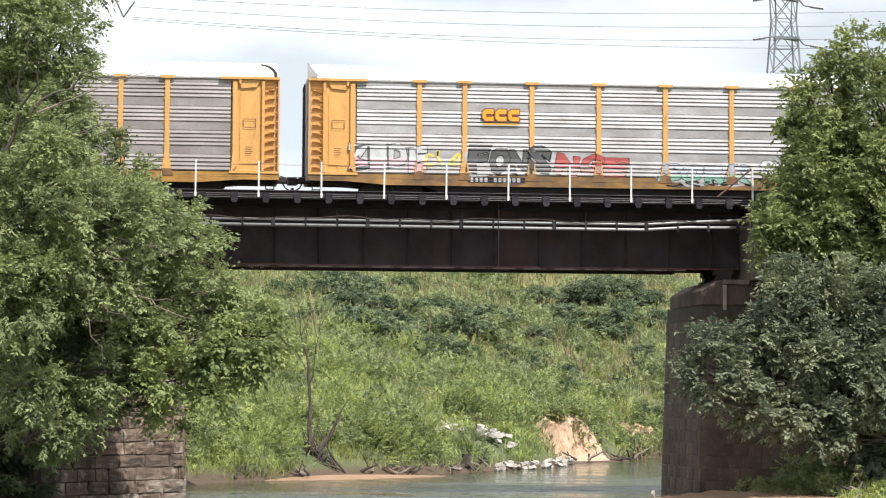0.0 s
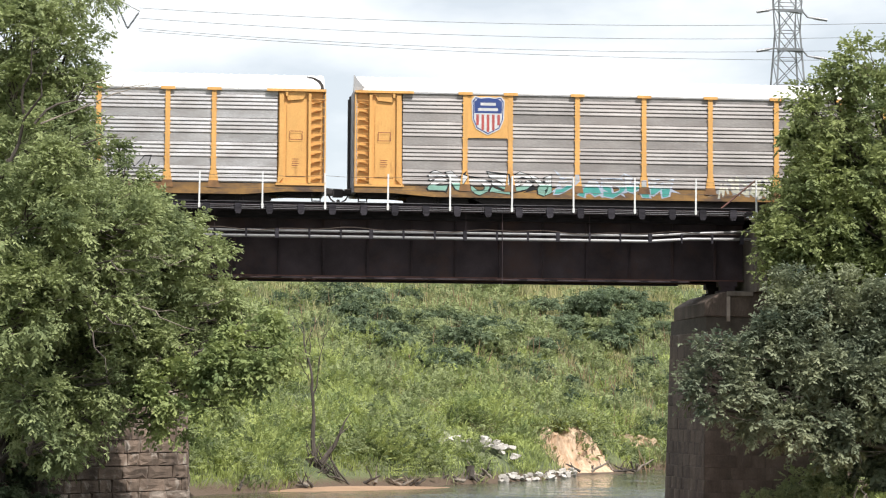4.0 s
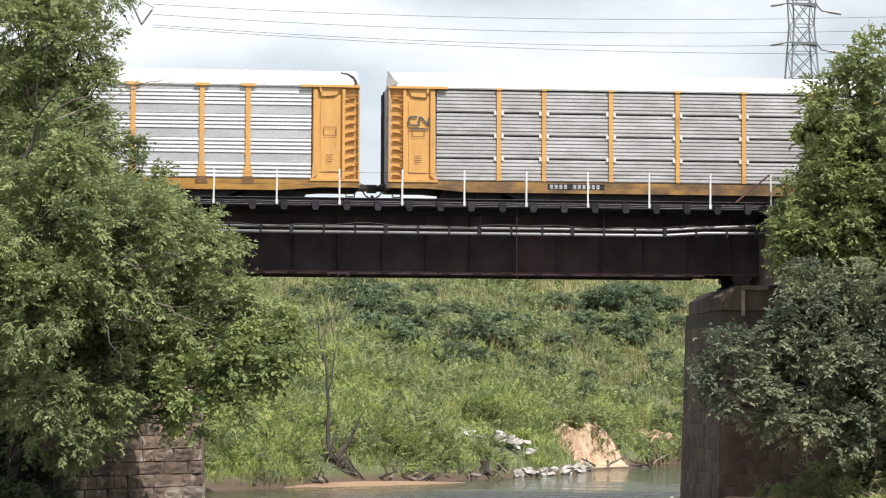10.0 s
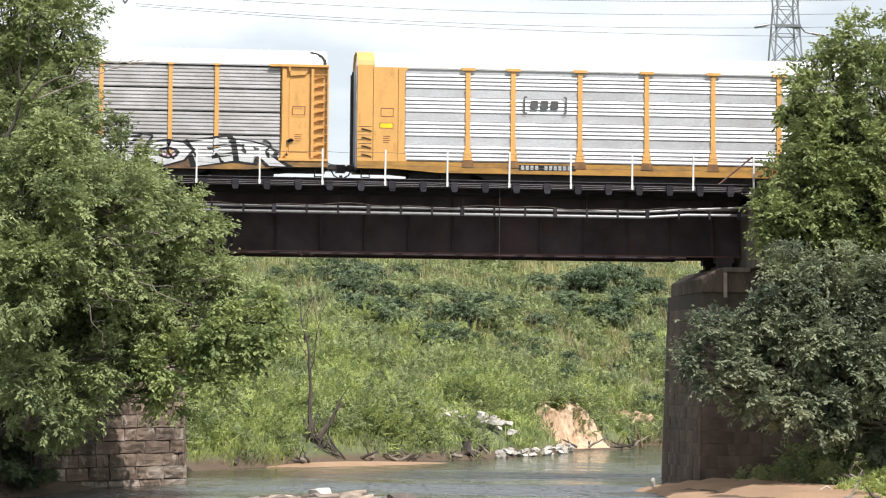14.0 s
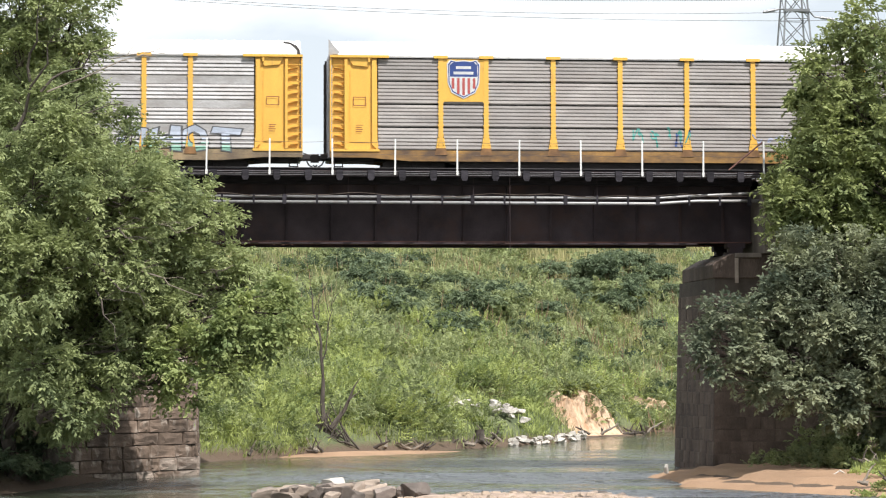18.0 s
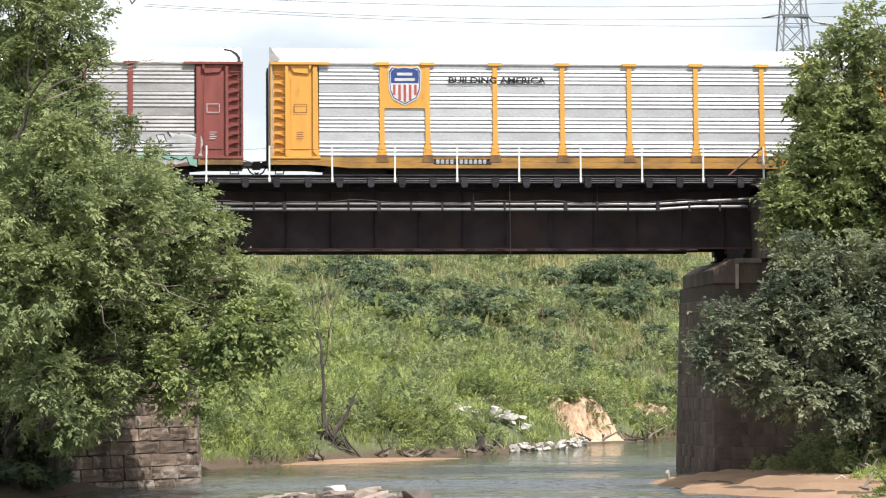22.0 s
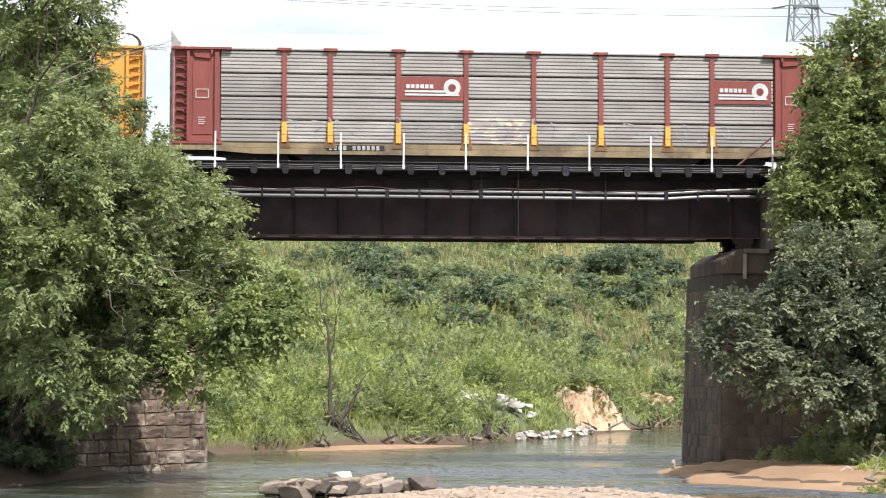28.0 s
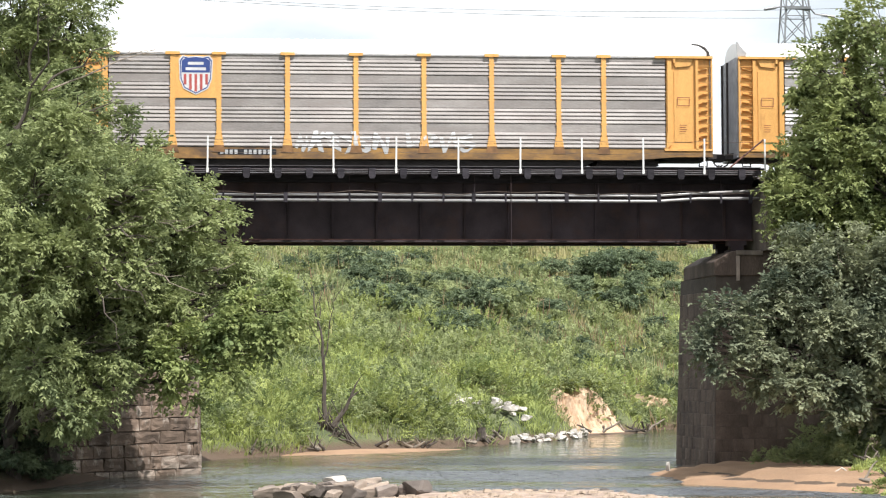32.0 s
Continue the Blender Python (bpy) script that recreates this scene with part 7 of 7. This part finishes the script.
sand_bare = surface("bare_orange_earth", (0.62, 0.455, 0.315), 0.97, dark=0.7, light=1.15, scale=1.2, fine=14, bump=0.6, dirt=(0.42, 0.25, 0.14), dirt_at=(0.48, 0.7), dirt_scale=0.9, streak=(1.6, 1.6, 0.7))
CLIFF_A, CLIFF_B = (11.2, 50.6), (18.0, 57.9)
cliff("sand_cliff", CLIFF_A, CLIFF_B, 3.0, 1, "eroded orange sand cliff at the river bend")
cliff("sand_bank", (21.0, 68.0), (24.0, 69.4), 2.3, 4, "bare orange sand patch in the far bank")
scar = surface("pinkish_bare_soil", (0.36, 0.25, 0.19), 0.95, dark=0.6, light=1.2, scale=1.5, fine=12, bump=0.6, dirt=(0.16, 0.17, 0.08), dirt_at=(0.5, 0.6), dirt_scale=1.2)
for sx, sy, rx, ry in ((19.0, 96.6, 1.3, 2.6), (21.0, 99.8, 0.8, 1.8), (16.9, 91.0, 0.7, 1.6)):
    bm = bmesh.new()
    rim = [bm.verts.new((sx + rx * math.cos(a * 0.393) * (1 + 0.22 * math.sin(a * 2.1)), sy + ry * math.sin(a * 0.393) * (1 + 0.2 * math.sin(a * 1.7)), 0)) for a in range(16)]
    hub = bm.verts.new((sx, sy, 0))
    for v in (*rim, hub):
        v.co.z = float(ground_height(v.co.x, v.co.y)) + (0.75 if v is hub else 0.35)
    for a, b in zip(rim, rim[1:] + rim[:1]):
        bm.faces.new((a, b, hub))
    tagged(new("earth_scar", mesh_of(bm, "earth_scar", scar)), "patch of bare pinkish soil on the hillside", "soil", kind="structure")
for k in range(26):  # turf that hangs over the lip
    f = k / 25
    h = 3.0 * min(1.0, 4 * f + 0.4, 4 * (1 - f) + 0.35)
    ob = new("shrub", SHRUBS[2 if k % 3 else 4])
    s = 0.5 + 0.3 * math.sin(k * 2.7) ** 2
    ob.location, ob.rotation_euler, ob.scale = (11.2 + 6.8 * f - 0.95 - 0.5 * (k % 2), 50.6 + 7.3 * f + 0.85 + 0.5 * (k % 2), h - 0.15), (0, 0, k), (s, s, s)
    tagged(ob, "grassy tuft hanging over the sand cliff", "shrub", "shrubs on the hillside")
for x, y, s in ((20.6, 67.2, 0.8), (21.6, 67.3, 0.7), (22.4, 67.9, 0.55), (19.2, 62.4, 0.7), (19.6, 64.2, 0.8), (24.4, 68.6, 0.8), (20.0, 66.2, 0.8)):
    ob = new("shrub", SHRUBS[4 if s > 0.7 else 2])
    ob.location, ob.rotation_euler, ob.scale = (x, y, 0.1), (0, 0, x * 3), (s, s, s * 1.3)
    tagged(ob, "reedy green bush at the foot of the bank", "shrub", "shrubs on the hillside")


def rock_mesh(mat, seed):
    """A broken block: near-square faces knocked out of true, chipped corners."""
    rng = random.Random(seed)
    bm = bmesh.new()
    bmesh.ops.create_icosphere(bm, subdivisions=3, radius=0.6)
    cuts = []
    for n in ((1, 0, 0), (-1, 0, 0), (0, 1, 0), (0, -1, 0), (0, 0, 1), (0, 0, -1)):
        cuts.append(((Vector(n) + Vector((rng.gauss(0, 0.22), rng.gauss(0, 0.22), rng.gauss(0, 0.18)))).normalized(), rng.uniform(0.27, 0.42)))
    for _ in range(4):
        cuts.append((Vector((rng.gauss(0, 1), rng.gauss(0, 1), rng.gauss(0, 0.8))).normalized(), rng.uniform(0.36, 0.46)))
    for v in bm.verts:
        for _ in range(2):
            for n, dist in cuts:
                over = v.co.dot(n) - dist
                if over > 0:
                    v.co -= n * over
        v.co += Vector((rng.uniform(-1, 1), rng.uniform(-1, 1), rng.uniform(-1, 1))) * 0.008
    return mesh_of(bm, "rock", mat)


tan_stone = surface("tan_river_stone", (0.34, 0.27, 0.215), 0.85, dark=0.65, light=1.25, scale=1.8, bump=0.6, each=0.3)
BROWN = [rock_mesh(tan_stone if k in (2, 5) else brown_stone, k) for k in range(6)]
WHITE = [rock_mesh(white_stone, 20 + k) for k in range(5)]


def put_rock(me, x, y, z, sx, sy, sz, turn, label, group):
    ob = new("rock", me)
    ob.location, ob.scale, ob.rotation_euler = (x, y, z), (sx, sy, sz), (random.uniform(-0.2, 0.2), random.uniform(-0.2, 0.2), turn)
    tagged(ob, label, "rock", group)


rr = random.Random(3)
for k in range(95):  # the low bar of rocks in the river
    x, y = -5.5 + rr.gauss(0, 1.3), -21.6 + rr.gauss(0, 0.9)
    s = rr.uniform(0.25, 0.85) if k % 8 else rr.uniform(0.9, 1.15)
    put_rock(BROWN[k % 6], x, y, 0.1 + rr.uniform(0, 0.32), s * 1.3, s, s * 0.62, rr.uniform(0, 6), "brown angular river rock", "rocks in the river")
for k in range(48):
    x = rr.uniform(-3.5, 4.2)
    s = rr.uniform(0.3, 0.75)
    put_rock(BROWN[k % 6], x, -21.6 + rr.gauss(0, 0.6), 0.06, s * 1.4, s, s * 0.5, rr.uniform(0, 6), "tan flat river rock", "rocks in the river")
put_rock(WHITE[0], -5.25, -20.6, 0.56, 0.95, 0.6, 0.42, 0.6, "large white rock on the brown rocks", "rocks in the river")
for k in range(120):  # tumbled white rubble on the far bank
    if k < 62:
        x, y = rr.uniform(7.4, 14.2), 0
        y = float(np.interp(x, [2.9, 11.2, 14.2, 19.4], [29.1, 41.5, 50, 58.6])) + rr.uniform(-0.9, 0.8)
        z, s = 0.05 + rr.uniform(0, 0.4), rr.uniform(0.18, 0.55)
    else:
        x = rr.choice((rr.uniform(2.7, 6.2), rr.uniform(2.7, 6.2), rr.uniform(7.0, 9.3)))
        y = 38.5 + (x - 3) * 0.35 + rr.uniform(-0.8, 1.0)
        z, s = float(ground_height(x, y)) + rr.uniform(0.3, 0.7), rr.uniform(0.25, 0.62)
    put_rock(WHITE[k % 5], x, y, z, s * 1.3, s, s * 0.7, rr.uniform(0, 6), "pale tumbled limestone block at the far bank", "white rubble")
put_rock(WHITE[1], 8.6, -6.6, 0.35, 0.2, 0.2, 0.5, 1, "small upright white stone on the sandbar", "sandbar stones")


def pebbles():
    """Loose stones strewn over the gravel bar."""
    nr = np.random.default_rng(12)
    n = 900
    x, y = nr.uniform(-8, 8.5, n), nr.uniform(-30, -19.5, n)
    d = shore_distance(x, y)
    ok = (d > 0.05) & (y < -19)
    x, y, d = x[ok], y[ok], d[ok]
    corner = np.array([(-1, -1, 0), (1, -1, 0), (1, 1, 0), (-1, 1, 0), (-0.6, -0.6, 1), (0.6, -0.6, 1), (0.6, 0.6, 1), (-0.6, 0.6, 1)], float)
    verts, faces = [], []
    for k in range(len(x)):
        s = nr.uniform(0.03, 0.11) * np.array([1.3, 1.0, 0.8]) * nr.uniform(0.7, 1.3, 3)
        a = nr.uniform(0, 6.28)
        c = corner * s
        b = len(verts)
        z = float(np.clip(d[k] * 0.13, 0, 0.26))
        verts += [(x[k] + p[0] * math.cos(a) - p[1] * math.sin(a), y[k] + p[0] * math.sin(a) + p[1] * math.cos(a), z + p[2]) for p in c]
        faces += [tuple(b + i for i in f) for f in ((4, 5, 6, 7), (0, 1, 5, 4), (1, 2, 6, 5), (2, 3, 7, 6), (3, 0, 4, 7))]
    me = bpy.data.meshes.new("pebbles")
    me.from_pydata(verts, [], faces)
    me.materials.append(surface("tan_pebble", (0.36, 0.28, 0.21), 0.9, scale=6))
    tagged(new("pebbles", me), "loose brown pebbles on the gravel bar", "pebbles", kind="stuff")


pebbles()


def snag():
    """The bare dead tree on the far bank, with its drift pile."""
    rng = random.Random(31)
    ob = tagged(new("dead_tree"), "tall bare dead tree with driftwood at its foot", "dead tree")
    x, y = -3.55, 24.4
    ob.location = (x, y, 0.4)
    bm = bmesh.new()
    branch(bm, (0, 0, -0.6), (-0.1, 0.2, 4.2), 0.17, 0.09, rng, 0.08, 5)
    branch(bm, (-0.1, 0.2, 4.2), (-0.7, 0.3, 8.3), 0.09, 0.02, rng, 0.2, 7)
    part("trunk", bm, bark, ob)
    for a, b, r in (((-0.1, 0.2, 4.0), (0.2, 0.3, 6.6), 0.05), ((0.2, 0.3, 6.0), (0.5, 0, 8.1), 0.03), ((-0.4, 0.2, 5.9), (-0.2, 0.3, 8.0), 0.03), ((0.1, 0.1, 0.1), (1.9, 0, 3.6), 0.2), ((1.3, 0, 2.4), (1.9, 0.2, 2.9), 0.05), ((-0.5, 0.3, 7.0), (0.3, 0.2, 8.8), 0.02), ((-0.6, 0.3, 7.6), (-1.2, 0.3, 8.7), 0.018), ((0.4, 0.1, 7.4), (1.0, 0, 8.4), 0.018), ((0.3, 0.1, 6.8), (-0.1, 0, 8.6), 0.018), ((-0.3, 0.2, 5.2), (-1.0, 0.2, 6.6), 0.025)):
        bm = bmesh.new()
        branch(bm, a, b, r, 0.012, rng, 0.22, 6)
        part("branch", bm, bark, ob)
    for k in range(34):
        a = Vector((rng.gauss(0.4, 0.8), rng.gauss(0, 0.3), rng.uniform(-0.2, 0.2)))
        b = Vector((rng.gauss(0.3, 0.5), rng.gauss(0, 0.3), rng.uniform(0.4, 2.3)))
        bm = bmesh.new()
        branch(bm, a, b, 0.06, 0.02, rng, 0.3, 4)
        part("drift_stick", bm, bark, ob)


snag()


def logs(x, y, z, seed, n, reach):
    rng = random.Random(seed)
    for k in range(n):
        bm = bmesh.new()
        a = Vector((0, 0, 0))
        b = Vector((rng.uniform(-1, 1) * reach, rng.uniform(-0.4, 0.4) * reach, rng.uniform(0.05, 0.6) * reach))
        branch(bm, a, b, 0.10, 0.04, rng, 0.2, 5)
        branch(bm, a.lerp(b, 0.5), a.lerp(b, 0.5) + Vector((rng.uniform(-0.6, 0.6), 0, rng.uniform(0.2, 0.8))), 0.05, 0.02, rng, 0.2, 4)
        ob = new("drift_log", mesh_of(bm, "drift_log", dead_wood if k % 2 else bark))
        ob.location = (x + rng.uniform(-0.8, 0.8), y + rng.uniform(-0.5, 0.5), z)
        tagged(ob, "bleached drift log lying at the water's edge", "log", "drift logs")


bm = bmesh.new()
srng = random.Random(8)
branch(bm, (0, 0, -0.2), (0.05, 0, 0.75), 0.34, 0.26, srng, 0.06, 4)
for k in range(6):
    branch(bm, (0.25 * math.cos(k * 1.05), 0.25 * math.sin(k * 1.05), 0.15), (0.8 * math.cos(k * 1.05), 0.8 * math.sin(k * 1.05), -0.15), 0.12, 0.04, srng, 0.2, 3)
stump = new("tree_stump", mesh_of(bm, "tree_stump", bark))
stump.location = (5.6, 33.9, 0.25)
tagged(stump, "dark rotten tree stump at the water's edge", "stump")
logs(18.6, 57.4, 0.1, 4, 7, 1.7)
logs(15.6, 53.0, 0.2, 14, 3, 1.2)
logs(-1.0, 25.6, 0.25, 15, 5, 0.9)
logs(-6.5, 19.2, 0.2, 16, 5, 0.7)
logs(-4.6, 21.4, 0.2, 18, 5, 0.7)
logs(-8.0, 17.6, 0.2, 19, 4, 0.6)
logs(4.4, 31.8, 0.2, 20, 5, 0.7)
logs(13.0, -20.6, 0.4, 21, 2, 0.5)
logs(7.2, 34.5, 0.3, 5, 4, 0.9)
logs(1.5, 27.4, 0.1, 6, 5, 1.0)
logs(16.2, -12.0, 0.6, 7, 4, 0.8)

# ---- power lines behind ----
steel_grey = surface("pylon_steel", (0.20, 0.21, 0.22), 0.6, 0.4, scale=0.5)
wire_mat = surface("power_wire", (0.10, 0.10, 0.11), 0.6, 0.3, scale=0.5)
glassy = surface("brown_insulator", (0.12, 0.12, 0.13), 0.3, scale=2)


def pylon(x, y, base_z, top_z):
    ob = tagged(new("power_pylon"), "grey lattice steel transmission tower behind the bridge", "pylon")
    ob.location = (x, y, base_z)
    h = top_z - base_z

    def half(z):
        k = z / h
        return 4.6 - 3.2 * min(1, k / 0.72) - 0.35 * max(0, k - 0.72) if k < 0.72 else 1.75
    levels = [h * k / 16 for k in range(17)]
    for sx, sy in ((-1, -1), (1, -1), (1, 1), (-1, 1)):
        bm = bmesh.new()
        pipe(bm, [(sx * half(a), sy * half(a), a) for a in levels], 0.16, sides=4)
        part("leg", bm, steel_grey, ob)
    for a, b in zip(levels, levels[1:]):
        bm = bmesh.new()
        wa, wb = half(a), half(b)
        for sgn in (-1, 1):
            tube(bm, (-wa, sgn * wa, a), (wb, sgn * wb, b), 0.07, sides=4)
            tube(bm, (wa, sgn * wa, a), (-wb, sgn * wb, b), 0.07, sides=4)
            tube(bm, (-wb, sgn * wb, b), (wb, sgn * wb, b), 0.06, sides=4)
            tube(bm, (sgn * wa, -wa, a), (sgn * wb, wb, b), 0.07, sides=4)
        part("lattice", bm, steel_grey, ob)
    for z in (64.2 - base_z, 58.3 - base_z):
        bm = bmesh.new()
        box(bm, -1.9, 1.9, -2.2, -1.9, z - 0.25, z + 0.15)
        tube(bm, (-2.4, -2, z + 0.1), (1.8, -2, z - 0.5), 0.12, sides=4)
        tube(bm, (2.6, -2, z - 1.0), (1.6, -2, z + 0.1), 0.12, sides=4)
        part("crossarm", bm, steel_grey, ob)
        for a, b in (((-2.4, -2, z + 0.1), (-5.2, -2, z - 0.4)), ((2.6, -2, z - 1.0), (5.6, -2, z - 1.4))):
            bm = bmesh.new()
            tube(bm, a, b, 0.12, sides=6)
            for k in range(9):
                p = Vector(a).lerp(Vector(b), 0.35 + 0.6 * k / 8)
                tube(bm, p - Vector((0.06, 0, 0)), p + Vector((0.06, 0, 0)), 0.24, sides=8)
            part("insulator", bm, glassy, ob)


pylon(77.5, 250, 15.5, 82)


def wire(z_at, dx=0.0):
    """A hanging conductor on the plane of the line: heights at three stations, carried on as a parabola."""
    (xa, za), (xb, zb), (xc, zc) = z_at
    A = np.array([[xa * xa, xa, 1], [xb * xb, xb, 1], [xc * xc, xc, 1]])
    p = np.linalg.solve(A, np.array([za, zb, zc]))
    bm = bmesh.new()
    xs = np.linspace(-19.5, 190, 60)
    pipe(bm, [(a, 248, float(np.polyval(p, a))) for a in xs], 0.034, sides=5)
    tagged(new("power_line", mesh_of(bm, "power_line", wire_mat)), "thin dark power line wire across the sky", "power line", "power lines")


wire(((-19.70, 62.26), (23.41, 61.24), (81.50, 62.13)))
wire(((-19.68, 60.76), (23.43, 59.38), (81.49, 60.07)))
wire(((-21.13, 59.31), (23.44, 57.53), (81.49, 58.11)))
wire(((-21.12, 58.98), (23.44, 56.99), (81.48, 56.74)))


def insulator_string():
    ob = tagged(new("insulator_string"), "V-shaped string of dark insulators holding the wires", "insulator")
    ob.location = (-21.12, 248, 59.15)
    for a, b in (((-1.6, 0, 3.6), (0, 0, 0)), ((1.6, 0, 2.4), (0, 0, 0)), ((-3.2, 0, 5.2), (1.8, 0, 2.6))):
        bm = bmesh.new()
        tube(bm, a, b, 0.09, sides=6)
        if a[2] < 5:
            for k in range(12):
                p = Vector(a).lerp(Vector(b), 0.1 + 0.8 * k / 11)
                tube(bm, p - Vector((0, 0, 0.05)), p + Vector((0, 0, 0.05)), 0.17, sides=8)
        part("insulator", bm, glassy, ob)


insulator_string()

motions()
